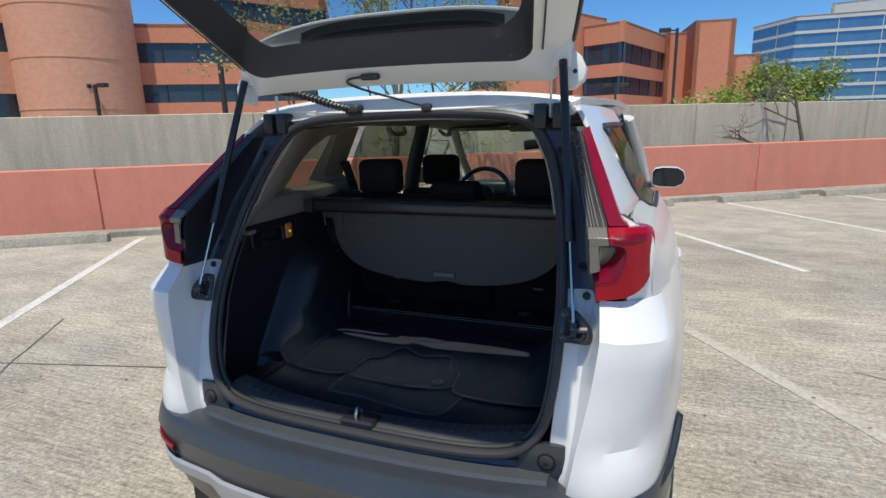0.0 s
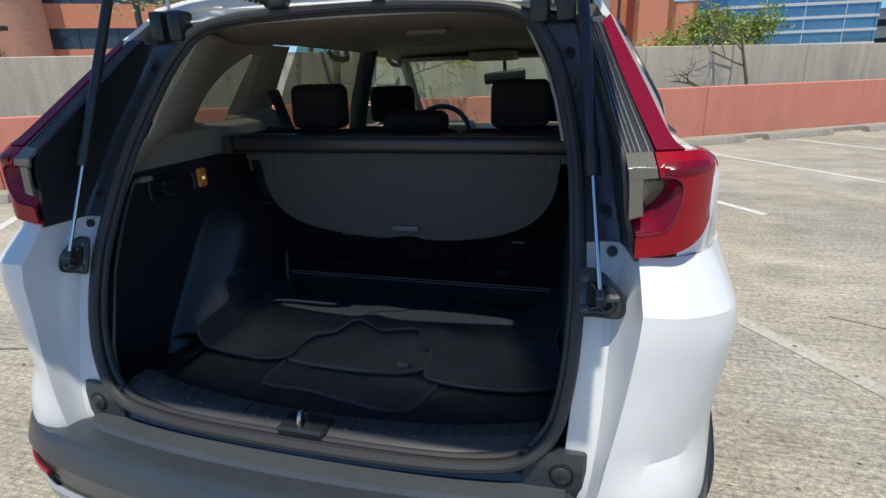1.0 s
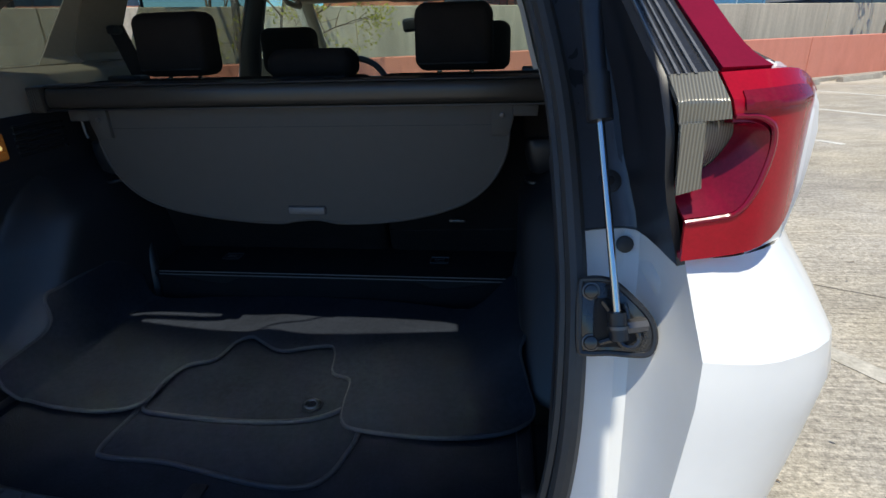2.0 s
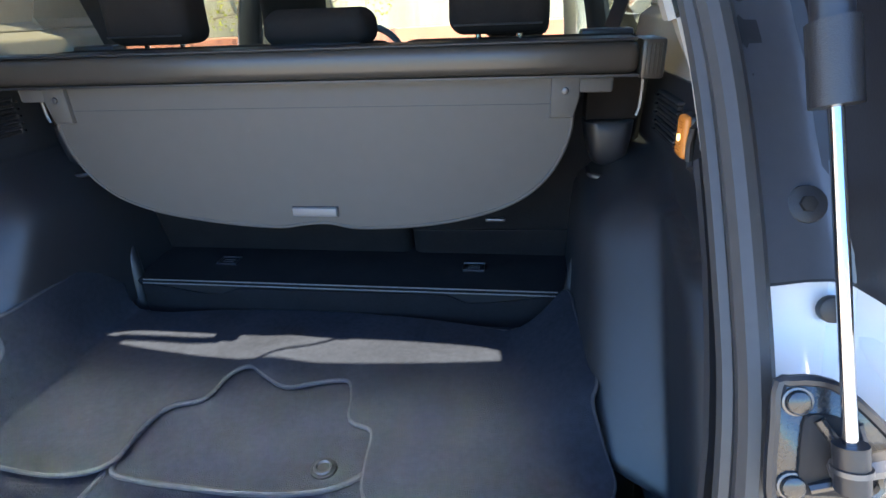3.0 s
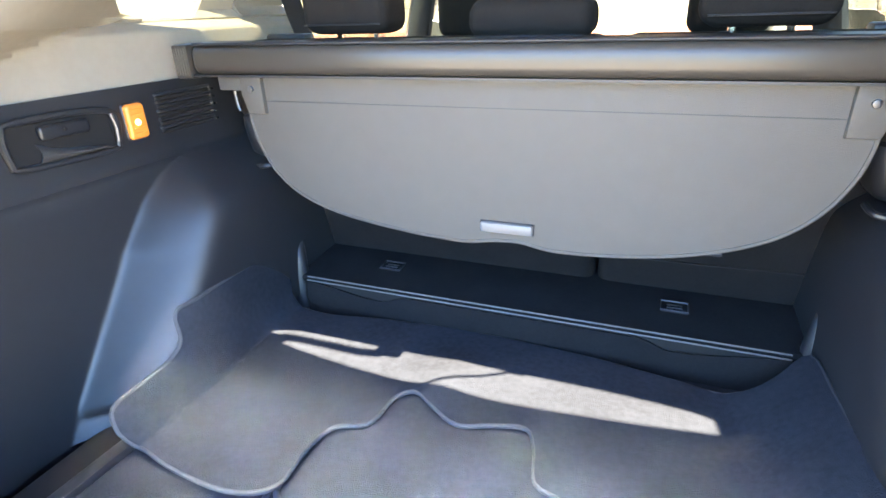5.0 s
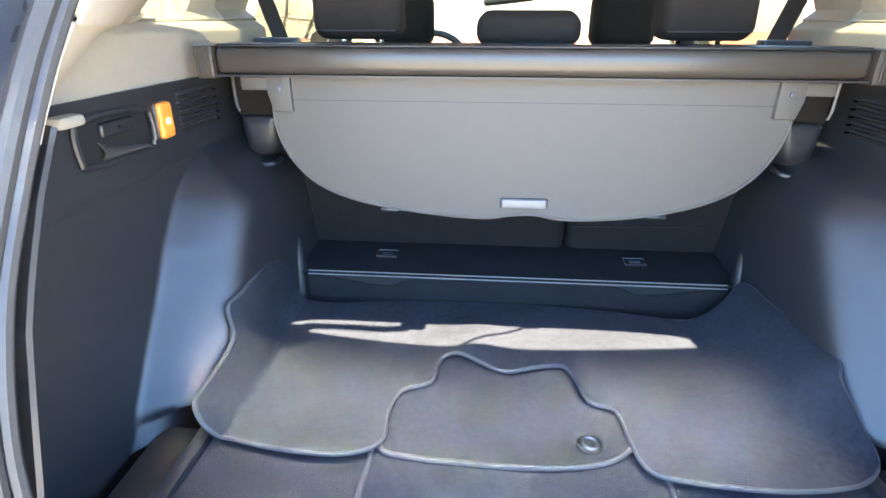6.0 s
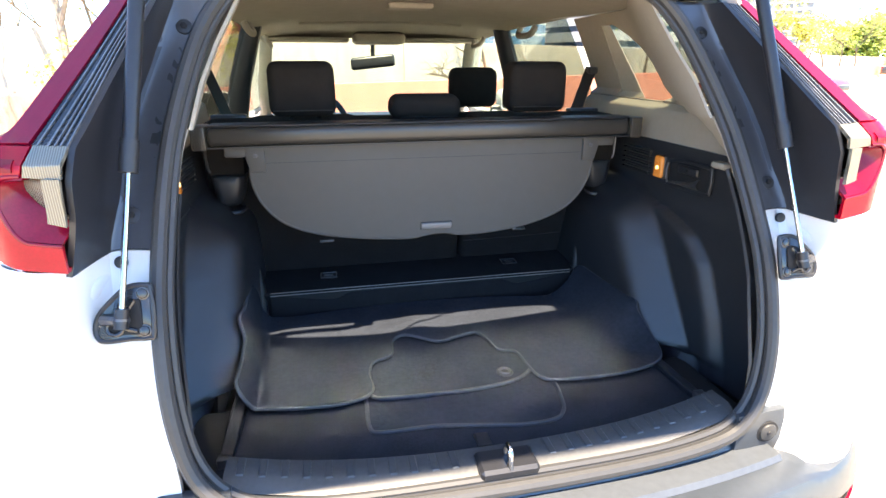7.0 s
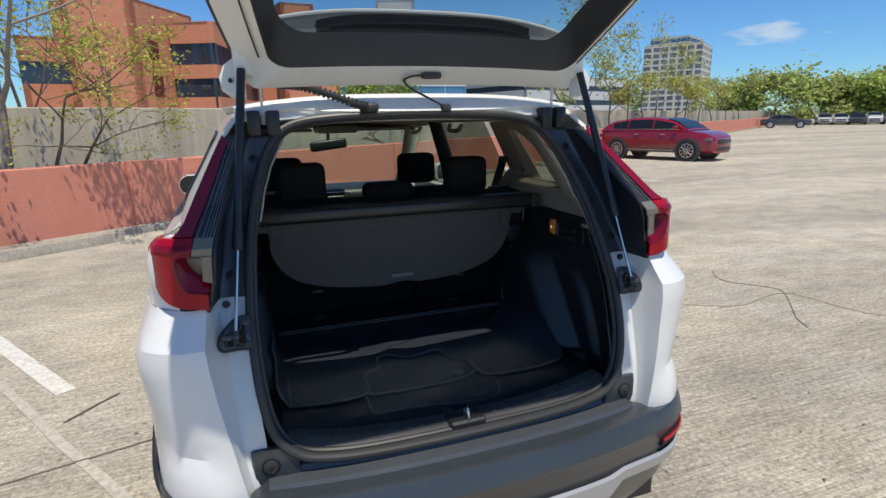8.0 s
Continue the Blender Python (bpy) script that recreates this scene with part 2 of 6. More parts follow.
    l.new(relief.outputs[0], b.inputs["Normal"])
    return mat


def worn_deck():
    """Trafficked deck concrete: broom lines across the drive, pitted paste with grit showing, soft tyre-dark bands and small stains."""
    mat = bpy.data.materials.new("worn deck concrete")
    mat.use_nodes = True
    n, l = mat.node_tree.nodes, mat.node_tree.links
    b = n["Principled BSDF"]
    b.inputs["Roughness"].default_value, b.inputs["Specular IOR Level"].default_value = 0.9, 0.25
    geo = n.new("ShaderNodeTexCoord")

    def field(scale, detail, turn=0.0, stretch=(1, 1, 1), rough=0.6):
        m, t = n.new("ShaderNodeMapping"), n.new("ShaderNodeTexNoise")
        m.inputs["Rotation"].default_value, m.inputs["Scale"].default_value = (0, 0, turn), stretch
        t.inputs["Scale"].default_value, t.inputs["Detail"].default_value, t.inputs["Roughness"].default_value = scale, detail, rough
        l.new(geo.outputs["Object"], m.inputs["Vector"])
        l.new(m.outputs[0], t.inputs["Vector"])
        return t.outputs["Fac"]

    def span(value, a, b_, lo, hi):
        r = n.new("ShaderNodeMapRange")
        for key, v in (("From Min", a), ("From Max", b_), ("To Min", lo), ("To Max", hi)):
            r.inputs[key].default_value = v
        l.new(value, r.inputs["Value"])
        return r.outputs[0]

    def times(a, b_):
        m = n.new("ShaderNodeMath")
        m.operation = "MULTIPLY"
        l.new(a, m.inputs[0])
        l.new(b_, m.inputs[1])
        return m.outputs[0]

    turn = -math.atan2(0.5515, 0.834)
    grit = field(38, 6, 0, (1, 1, 1), 0.75)
    pits = field(120, 3)
    broom = field(9, 5, turn, (0.35, 9.0, 1))
    patch = field(1.6, 7, 0.4, (1, 1.5, 1), 0.7)
    bands = field(0.22, 4, turn, (0.35, 1.6, 1))
    value = times(times(span(grit, 0.30, 0.68, 0.44, 1.42), span(pits, 0.30, 0.62, 0.72, 1.14)), times(span(broom, 0.32, 0.62, 0.68, 1.17), span(patch, 0.32, 0.66, 0.76, 1.14)))
    value = times(value, span(bands, 0.38, 0.62, 0.80, 1.09))
    tone = n.new("ShaderNodeMix")
    tone.data_type = "RGBA"
    tone.inputs["A"].default_value, tone.inputs["B"].default_value = (0.475, 0.435, 0.375, 1), (0.535, 0.475, 0.375, 1)
    l.new(span(field(0.8, 5), 0.35, 0.65, 0, 1), tone.inputs["Factor"])
    spots, seen_spots, dirty = n.new("ShaderNodeTexVoronoi"), n.new("ShaderNodeMapRange"), n.new("ShaderNodeMix")
    spots.inputs["Scale"].default_value, spots.inputs["Randomness"].default_value = 7.0, 1.0
    seen_spots.inputs["From Min"].default_value, seen_spots.inputs["From Max"].default_value, seen_spots.inputs["To Max"].default_value = 0.13, 0.05, 0.45
    dirty.data_type = "RGBA"
    dirty.inputs["B"].default_value = (0.16, 0.135, 0.105, 1)
    l.new(geo.outputs["Object"], spots.inputs["Vector"])
    l.new(spots.outputs["Distance"], seen_spots.inputs["Value"])
    l.new(seen_spots.outputs[0], dirty.inputs["Factor"])
    l.new(tone.outputs["Result"], dirty.inputs["A"])
    hsv = n.new("ShaderNodeHueSaturation")
    l.new(dirty.outputs["Result"], hsv.inputs["Color"])
    l.new(value, hsv.inputs["Value"])
    l.new(hsv.outputs[0], b.inputs["Base Color"])
    relief = n.new("ShaderNodeBump")
    relief.inputs["Strength"].default_value, relief.inputs["Distance"].default_value = 0.6, 0.008
    l.new(times(span(grit, 0.3, 0.7, 0, 1), span(broom, 0.3, 0.7, 0.5, 1)), relief.inputs["Height"])
    l.new(relief.outputs[0], b.inputs["Normal"])
    return mat


DECK = worn_deck()
WALL_GREY = concrete("rain-streaked wall concrete", (0.62, 0.555, 0.44), (0.46, 0.41, 0.32), (0.38, 0.34, 0.27), 0.5, (1.6, 1.6, 0.18), 30, 0.0, 0.14)
WALL_RED = concrete("faded terracotta wall paint", (0.70, 0.275, 0.20), (0.62, 0.235, 0.165), (0.65, 0.265, 0.195), 0.5, (1, 1, 0.35), 30, 0.0, 0.07)
KERB = concrete("kerb concrete", (0.42, 0.39, 0.33), (0.30, 0.27, 0.23), (0.24, 0.22, 0.19), 1.2, (1, 1, 1), 40)
LINE_PAINT = concrete("worn white line paint", (0.72, 0.71, 0.67), (0.55, 0.53, 0.48), (0.46, 0.43, 0.37), 2.2, (1, 1, 1), 40)
CRACK = material("dark crack filler", (0.17, 0.15, 0.125), 0.95, vary=0.3, scale=5)
BRICK = concrete("red-brown brick", (0.64, 0.265, 0.165), (0.58, 0.235, 0.145), (0.60, 0.25, 0.155), 0.2, (1, 1, 6), 3, 0.0, 0.09)
BRICK_TAN = concrete("orange-tan brick", (0.71, 0.37, 0.25), (0.64, 0.325, 0.215), (0.68, 0.35, 0.235), 0.15, (1, 1, 10), 3, 0.0, 0.10)
BAND_GLASS = material("dark blue window band", (0.035, 0.05, 0.075), 0.08, vary=0.3, scale=0.4)
BROWN_GLASS = material("red-brown window panel", (0.16, 0.035, 0.03), 0.3, vary=0.1, scale=0.5)
BLUE_GLASS = material("blue curtain glass", (0.10, 0.22, 0.36), 0.06, metal=0.4, vary=0.2, scale=0.1)
MULLION = material("pale facade panel", (0.55, 0.56, 0.56), 0.6, vary=0.1, scale=0.5)
# shade inside the balconies, put into the colour of the set-back bands
TOWER_SHADE = material("shaded balcony recess", (0.16, 0.18, 0.20), 0.3, vary=0.4, scale=0.3)
TOWER_SKIN = material("pale tower concrete", (0.60, 0.58, 0.53), 0.8, vary=0.1, scale=0.2)
BARK = material("grey-brown bark", (0.16, 0.12, 0.09), 0.95, vary=0.35, scale=12, bump=0.6, bump_scale=40)
BARK_PALE = material("pale grey bark", (0.27, 0.24, 0.20), 0.95, vary=0.35, scale=12, bump=0.6, bump_scale=40)
POLE = material("dark bronze pole paint", (0.035, 0.03, 0.028), 0.5, vary=0.1)
SOIL = material("planter soil and litter", (0.12, 0.09, 0.06), 1.0, vary=0.4, scale=6, bump=0.8, bump_scale=30)


def leaves(name, color):
    mat = bpy.data.materials.new(name)
    mat.use_nodes = True
    n, l = mat.node_tree.nodes, mat.node_tree.links
    b = n["Principled BSDF"]
    b.inputs["Roughness"].default_value = 0.6
    geo, hsv, vary = n.new("ShaderNodeNewGeometry"), n.new("ShaderNodeHueSaturation"), n.new("ShaderNodeMapRange")
    vary.inputs["To Min"].default_value, vary.inputs["To Max"].default_value = 0.55, 1.5
    hsv.inputs["Color"].default_value = (*color, 1)
    l.new(geo.outputs["Random Per Island"], vary.inputs["Value"])
    l.new(vary.outputs[0], hsv.inputs["Value"])
    l.new(hsv.outputs[0], b.inputs["Base Color"])
    b.inputs["Subsurface Weight"].default_value = 0.0
    thin = n.new("ShaderNodeBsdfTranslucent")
    mix = n.new("ShaderNodeMixShader")
    mix.inputs[0].default_value = 0.35
    l.new(hsv.outputs[0], thin.inputs[0])
    l.new(b.outputs[0], mix.inputs[1])
    l.new(thin.outputs[0], mix.inputs[2])
    l.new(mix.outputs[0], n["Material Output"].inputs[0])
    return mat


LEAF_YELLOW = leaves("young yellow-green leaves", (0.42, 0.42, 0.08))
LEAF_GREEN = leaves("fresh green leaves", (0.24, 0.32, 0.06))
LEAF_GROVE = leaves("bright green grove leaves", (0.37, 0.46, 0.12))
BLOSSOM = leaves("white blossom", (0.78, 0.77, 0.74))
LEAF_PALE = leaves("pale spring leaves", (0.38, 0.42, 0.14))


# ---------------------------------------------------------------- mesh helpers
def finish(ob, bm, mat, sharp=35):
    bmesh.ops.recalc_face_normals(bm, faces=bm.faces)
    for f in bm.faces:
        f.smooth = True
    for e in bm.edges:
        if len(e.link_faces) != 2 or e.calc_face_angle(0) > radians(sharp):
            e.smooth = False
    bm.to_mesh(ob.data)
    bm.free()
    ob.data.materials.append(mat)


def part(name, bm, mat, parent=None, label="", sharp=35):
    """One mesh object out of a bmesh, under a thing or a part."""
    ob = new(name, bpy.data.meshes.new(name))
    finish(ob, bm, mat, sharp)
    if parent is not None:
        ob.parent = parent
        ob.matrix_parent_inverse = parent.matrix_world.inverted()
    return tagged(ob, label)


def thing(name, label, category, group="", at=(0, 0, 0)):
    ob = new(name)
    ob.empty_display_size = 0.1
    ob.location = at
    bpy.context.view_layer.update()
    return tagged(ob, label, category, group)


def box(x0, x1, y0, y1, z0, z1, bevel=0.0, segments=2, bm=None):
    bm2 = bmesh.new()
    bmesh.ops.create_cube(bm2, size=1)
    for v in bm2.verts:
        v.co = Vector(((x0 + x1) / 2 + v.co.x * (x1 - x0), (y0 + y1) / 2 + v.co.y * (y1 - y0), (z0 + z1) / 2 + v.co.z * (z1 - z0)))
    if bevel:
        bmesh.ops.bevel(bm2, geom=list(bm2.edges), offset=bevel, segments=segments, profile=0.5, affect="EDGES", clamp_overlap=True)
    return bm2 if bm is None else join(bm, bm2)


def join(bm, other, m=None):
    """Adds the geometry of other to bm."""
    made = [bm.verts.new(m @ v.co if m else v.co) for v in other.verts]
    other.verts.index_update()
    for f in other.faces:
        bm.faces.new([made[v.index] for v in f.verts])
    other.free()
    return bm


def moved(bm, m):
    bmesh.ops.transform(bm, matrix=m, verts=bm.verts)
    return bm


def surface(rows, close=False, bm=None):
    """A sheet through rows of points of equal length."""
    bm = bm or bmesh.new()
    v = [[bm.verts.new(p) for p in row] for row in rows]
    for a, b in zip(v, v[1:]):
        for i in range(len(a) - (0 if close else 1)):
            j = (i + 1) % len(a)
            bm.faces.new((a[i], a[j], b[j], b[i]))
    return bm


def thick(bm, depth):
    bmesh.ops.recalc_face_normals(bm, faces=bm.faces)
    bmesh.ops.solidify(bm, geom=list(bm.faces) + list(bm.edges) + list(bm.verts), thickness=depth)
    return bm


def spline(points, steps=6, closed=False):
    """Catmull-Rom through points."""
    p = [Vector(q) for q in points]
    n, out = len(p), []
    for i in range(n if closed else n - 1):
        a, b, c, d = (p[(i + k) % n] if closed else p[min(max(i + k, 0), n - 1)] for k in (-1, 0, 1, 2))
        for s in range(steps):
            t = s / steps
            out.append(0.5 * (2 * b + (c - a) * t + (2 * a - 5 * b + 4 * c - d) * t * t + (3 * b - a - 3 * c + d) * t ** 3))
    return out if closed else out + [p[-1]]


def tube(points, radius, sides=8, closed=False, taper=None, bm=None, flat=1.0):
    """A round bar along points; taper gives the radius at each end as a factor."""
    bm = bm or bmesh.new()
    pts = [Vector(q) for q in points]
    n, rings, up = len(pts), [], Vector((0.123, 0.37, 0.92)).normalized()
    for i, q in enumerate(pts):
        d = (pts[(i + 1) % n] - pts[i - 1] if closed else pts[min(i + 1, n - 1)] - pts[max(i - 1, 0)]).normalized()
        side = d.cross(up)
        if side.length < 1e-3:
            side = d.cross(Vector((1, 0, 0)))
        side.normalize()
        up = side.cross(d).normalized()
        r = radius * (1 if taper is None else taper[0] + (taper[1] - taper[0]) * i / max(n - 1, 1))
        rings.append([bm.verts.new(q + r * (math.cos(a) * side + flat * math.sin(a) * up)) for a in (2 * math.pi * k / sides for k in range(sides))])
    for i in range(n if closed else n - 1):
        a, b = rings[i], rings[(i + 1) % n]
        for k in range(sides):
            bm.faces.new((a[k], a[(k + 1) % sides], b[(k + 1) % sides], b[k]))
    if not closed:
        bm.faces.new(rings[0][::-1])
        bm.faces.new(rings[-1])
    return bm


def prism(outline, z0, z1, bevel=0.0):
    """A slab with an outline in x and y."""
    bm = bmesh.new()
    low = [bm.verts.new((p[0], p[1], z0)) for p in outline]
    high = [bm.verts.new((p[0], p[1], z1)) for p in outline]
    n = len(low)
    bm.faces.new(low[::-1])
    top = bm.faces.new(high)
    for i in range(n):
        bm.faces.new((low[i], low[(i + 1) % n], high[(i + 1) % n], high[i]))
    if bevel:
        bmesh.ops.bevel(bm, geom=list(top.edges), offset=bevel, segments=2, profile=0.5, affect="EDGES")
    return bm


def disc(radius, depth, sides=20, bevel=0.0):
    """A short cylinder on the z axis from 0 to depth."""
    return prism([(radius * math.cos(2 * math.pi * i / sides), radius * math.sin(2 * math.pi * i / sides)) for i in range(sides)], 0, depth, bevel)


def lerp(table, z):
    """Points given at heights, taken between two heights."""
    for (za, *a), (zb, *b) in zip(table, table[1:]):
        if z <= zb or (zb, *b) == tuple(table[-1]):
            t = (z - za) / (zb - za)
            return [u + (w - u) * t for u, w in zip(a, b)]


SIDES = ((-1, "left"), (1, "right"))


def mirrored(points, s):
    return [Vector((s * p[0], p[1], p[2])) for p in points]

# ---------------------------------------------------------------- deck, walls and kerbs
ALONG, OUT = Vector((0.834, 0.5515, 0)), Vector((-0.5515, 0.834, 0))
WALL_TURN = Matrix.Rotation(math.atan2(ALONG.y, ALONG.x), 4, "Z")  # from wall axes (along, out, up) to the world


def at_wall(e, n, z=0.0):
    return e * ALONG + n * OUT + Vector((0, 0, z))


bm = surface([[(x, y, 0) for x in (-1500, -60, -15, 0, 15, 60, 1500)] for y in (-1500, -60, -15, 0, 15, 60, 1500)])
ground = tagged(part("ground", bm, DECK), "worn sunlit concrete parking deck with stains and fine cracks", "parking deck", kind="structure")


def wall(name, label, n0, n1, top, starts, length, mat, gap):
    """A long wall of cast panels with open joints between them."""
    core = moved(box(starts[0], starts[-1] + length, n0 + 0.03, n1 - 0.01, -0.1, top - 0.02), WALL_TURN)
    ob = tagged(part(name, core, mat), label, "wall", kind="structure")
    for e in starts:
        part("panel", moved(box(e + gap, e + length - gap, n0, n1, -0.1, top, 0.012, 1), WALL_TURN), mat, ob)
    return ob


wall("wall_front", "low parapet wall painted faded terracotta red with upright joints", 7.88, 8.12, 1.06, [-39.5 + 6.0 * i for i in range(24)], 6.0, WALL_RED, 0.012)
wall("wall_back", "taller grey concrete wall with dark rain streaks behind the parapet", 9.4, 9.65, 1.89, [-43.56 + 4.7 * i for i in range(32)], 4.7, WALL_GREY, 0.01)
bm = moved(box(-40, 104, 8.13, 9.39, -0.05, 0.86), WALL_TURN)
tagged(part("planter_bed", bm, SOIL), "brown planter soil between the two walls", "soil", kind="structure")
bm = moved(box(-40, 104, 7.66, 7.876, -0.05, 0.10, 0.015, 1), WALL_TURN)
tagged(part("kerb", bm, KERB), "pale worn concrete kerb along the foot of the red wall", "kerb", kind="structure")


def wheel_stop(e, n, length=1.75):
    """A precast stop: a low bar with sloped sides and chipped ends."""
    bm = bmesh.new()
    prof = [(-0.09, 0), (-0.085, 0.05), (-0.055, 0.125), (0.055, 0.125), (0.085, 0.05), (0.09, 0)]
    rows = [[(t * length / 2, u * (1 if abs(t) < 0.95 else 0.9), w * (1 if abs(t) < 0.95 else 0.9)) for u, w in prof] for t in (-1, -0.94, -0.3, 0.3, 0.94, 1)]
    surface(rows, True, bm)
    bm.verts.ensure_lookup_table()
    bm.faces.new(bm.verts[:6])
    bm.faces.new(bm.verts[-6:][::-1])
    ob = part("wheel_stop", moved(bm, Matrix.Translation((0, 0, 0))), KERB)
    ob.matrix_world = Matrix.Translation(at_wall(e, n)) @ WALL_TURN
    return tagged(ob, "chipped grey precast concrete wheel stop on the deck", "wheel stop", "wheel stops along the wall")


stop = wheel_stop(-4.15, 7.38)
for e in (-1.45, 1.22, 5.35, 8.15, 10.5, 13.3, 16.0, 18.7, 21.4, 24.1, 26.8, 29.5, 32.2, 34.9, 37.6, 40.3):
    copy_thing(stop, Matrix.Translation(at_wall(e, 7.38)) @ WALL_TURN)


def ribbon(name, label, points, width, mat, z, category, seed=0, rough=0.03):
    """A thin painted or filled strip on the deck, with uneven edges."""
    rnd = random.Random(seed)
    pts, bm = spline([(*p, 0) for p in points], 7), bmesh.new()
    rows = []
    for i, q in enumerate(pts):
        d = (pts[min(i + 1, len(pts) - 1)] - pts[max(i - 1, 0)]).normalized()
        side = Vector((-d.y, d.x, 0)) * width / 2
        rows.append([q + side * rnd.uniform(1 - rough, 1 + rough) + Vector((0, 0, z)), q - side * rnd.uniform(1 - rough, 1 + rough) + Vector((0, 0, z))])
    ob = part(name, thick(surface(rows, False, bm), 0.002), mat)
    return tagged(ob, label, category, kind="structure")


for i, (e, n0, n1, w) in enumerate(((-5.55, 2.9, 7.5, 0.11), (-2.85, 2.9, 7.5, 0.11), (-0.14, 2.9, 7.5, 0.11), (4.75, 3.0, 7.5, 0.10), (7.35, 3.0, 7.5, 0.10), (10.1, 3.0, 7.5, 0.10), (12.8, 3.0, 7.5, 0.10))):
    ribbon("bay_line", "worn white painted parking bay line", [at_wall(e, n0 + (n1 - n0) * k / 6).xy for k in range(7)], w, LINE_PAINT, 0.004, "line", i)
FAINT = concrete("nearly worn off line paint", (0.52, 0.49, 0.43), (0.42, 0.39, 0.33), (0.40, 0.37, 0.31), 3.0, (1, 1, 1), 40)
ribbon("old_line", "faint worn off bay line", [at_wall(2.58, 0.2 + 0.45 * k).xy for k in range(7)], 0.10, FAINT, 0.004, "line", 20)
ribbon("sealed_joint", "grey sealed slab joint", [(-2.9, 3.75), (-2.03, 2.43), (-1.6, 1.75), (-1.19, 1.13), (-0.4, -0.1), (0.6, -1.8)], 0.05, FAINT, 0.005, "joint", 21, 0.1)
ribbon("slab_joint", "narrow dark slab joint", [(-4.2, 0.78), (-1.735, 1.42), (-1.30, 1.53), (-0.5, 1.74)], 0.012, CRACK, 0.005, "joint", 22, 0.25)
ribbon("crack", "fine dark jagged crack in the deck", [(3.92, 2.85), (3.75, 2.55), (3.97, 2.2), (3.92, 2.03), (3.6, 1.7), (3.45, 1.55), (3.36, 1.39)], 0.008, CRACK, 0.005, "crack", 23, 0.4)
ribbon("crack", "hairline dark crack across the deck", [(2.0, 2.6), (2.84, 2.17), (3.3, 1.95), (3.94, 2.03), (4.14, 1.33), (5.2, 0.8)], 0.004, CRACK, 0.005, "crack", 24, 0.4)
ribbon("crack", "hairline dark crack across the deck", [(-4.0, 1.75), (-3.64, 1.27), (-3.33, 0.86), (-2.9, 0.5)], 0.012, CRACK, 0.005, "crack", 25, 0.4)
ribbon("twig", "thin dark bent twig lying on the deck", [(-1.62, 1.93), (-1.5, 2.08), (-1.4, 2.2)], 0.012, BARK, 0.008, "twig", 26, 0.4)


def litter(name, label, count, size, mat, seed, category):
    """Small dry bits strewn over the near deck, lying flat but curled."""
    rnd = random.Random(seed)
    verts, faces = [], []
    for k in range(count):
        r, a = 1.2 + 9.0 * rnd.random() ** 1.4, rnd.uniform(-1.9, 1.9)
        c = Vector((r * math.sin(a) * 1.25, -0.6 + r * math.cos(a), 0.004))
        if -1.05 < c.x < 1.05 and -0.2 < c.y < 4.5 or c.dot(OUT) > 7.6:
            continue
        t, w = rnd.uniform(0, 6.28), size * rnd.uniform(0.5, 1.5)
        u, v = Vector((math.cos(t), math.sin(t), 0)) * w, Vector((-math.sin(t), math.cos(t), 0)) * w * rnd.uniform(0.3, 0.6)
        n = len(verts)
        verts += [c - u, c + v + Vector((0, 0, w * 0.35)), c + u + Vector((0, 0, w * 0.15)), c - v + Vector((0, 0, w * 0.3))]
        faces += [(n, n + 1, n + 2), (n, n + 2, n + 3)]
    mesh = bpy.data.meshes.new(name)
    mesh.from_pydata([tuple(p) for p in verts], [], faces)
    mesh.materials.append(mat)
    return tagged(new(name, mesh), label, category, kind="stuff")


litter("leaf_litter", "dry brown leaf bits scattered over the deck", 500, 0.011, LITTER, 71, "leaf litter")
litter("grit", "pale grit and chips of concrete on the deck", 1500, 0.008, KERB, 72, "grit")


# ---------------------------------------------------------------- buildings
def polar(az, d, z=0.0):
    """A place by its bearing from the walk's start and its distance."""
    return Vector((d * math.sin(radians(az)), -1.2 + d * math.cos(radians(az)), z))


def face(ob, p, q, z0, z1, bands, mat, glass, depth=0.5, every=3.0, bar=0.08, bar_mat=POLE):
    """One facade from p to q: solid courses, and window bands set back with mullions between panes."""
    u = (q - p).normalized()
    length = (q - p).length
    m = Matrix(((u.x, -u.y, 0, p.x), (u.y, u.x, 0, p.y), (0, 0, 1, 0), (0, 0, 0, 1)))
    edges = [z0] + [z for b in bands for z in b] + [z1]
    for a, b in zip(edges[::2], edges[1::2]):
        part("spandrel", moved(box(0, length, 0, depth, a, b), m), mat, ob)
    for a, b in bands:
        part("window_band", moved(box(0, length, 0.16, depth, a - 0.02, b + 0.02), m), glass, ob)
        k = every
        while k < length - 0.3:
            part("mullion", moved(box(k - bar / 2, k + bar / 2, 0.08 if bar < 0.3 else 0.01, 0.2, a - 0.01, b + 0.01), m), bar_mat, ob)
            k += every


def block(name, label, corners, z0, z1, bands, mat, glass, roof_mat, every=3.0, bar=0.08, bar_mat=POLE, faces=9):
    """A building on a plan whose corners run clockwise seen from above."""
    ob = thing(name, label, "building")
    n = len(corners)
    for i in range(n):
        face(ob, corners[i], corners[(i + 1) % n], z0, z1, bands, mat, glass, 0.5, every if i < faces else 99.0, bar, bar_mat)
    part("roof", prism([(c.x, c.y) for c in corners], z1 - 0.3, z1 - 0.05), roof_mat, ob)
    return ob


def deep(p, q, depth):
    """The two rear corners of a building whose front runs from p to q."""
    u = (q - p).normalized()
    back = Vector((-u.y, u.x, 0)) * depth
    return [q + back, p + back]


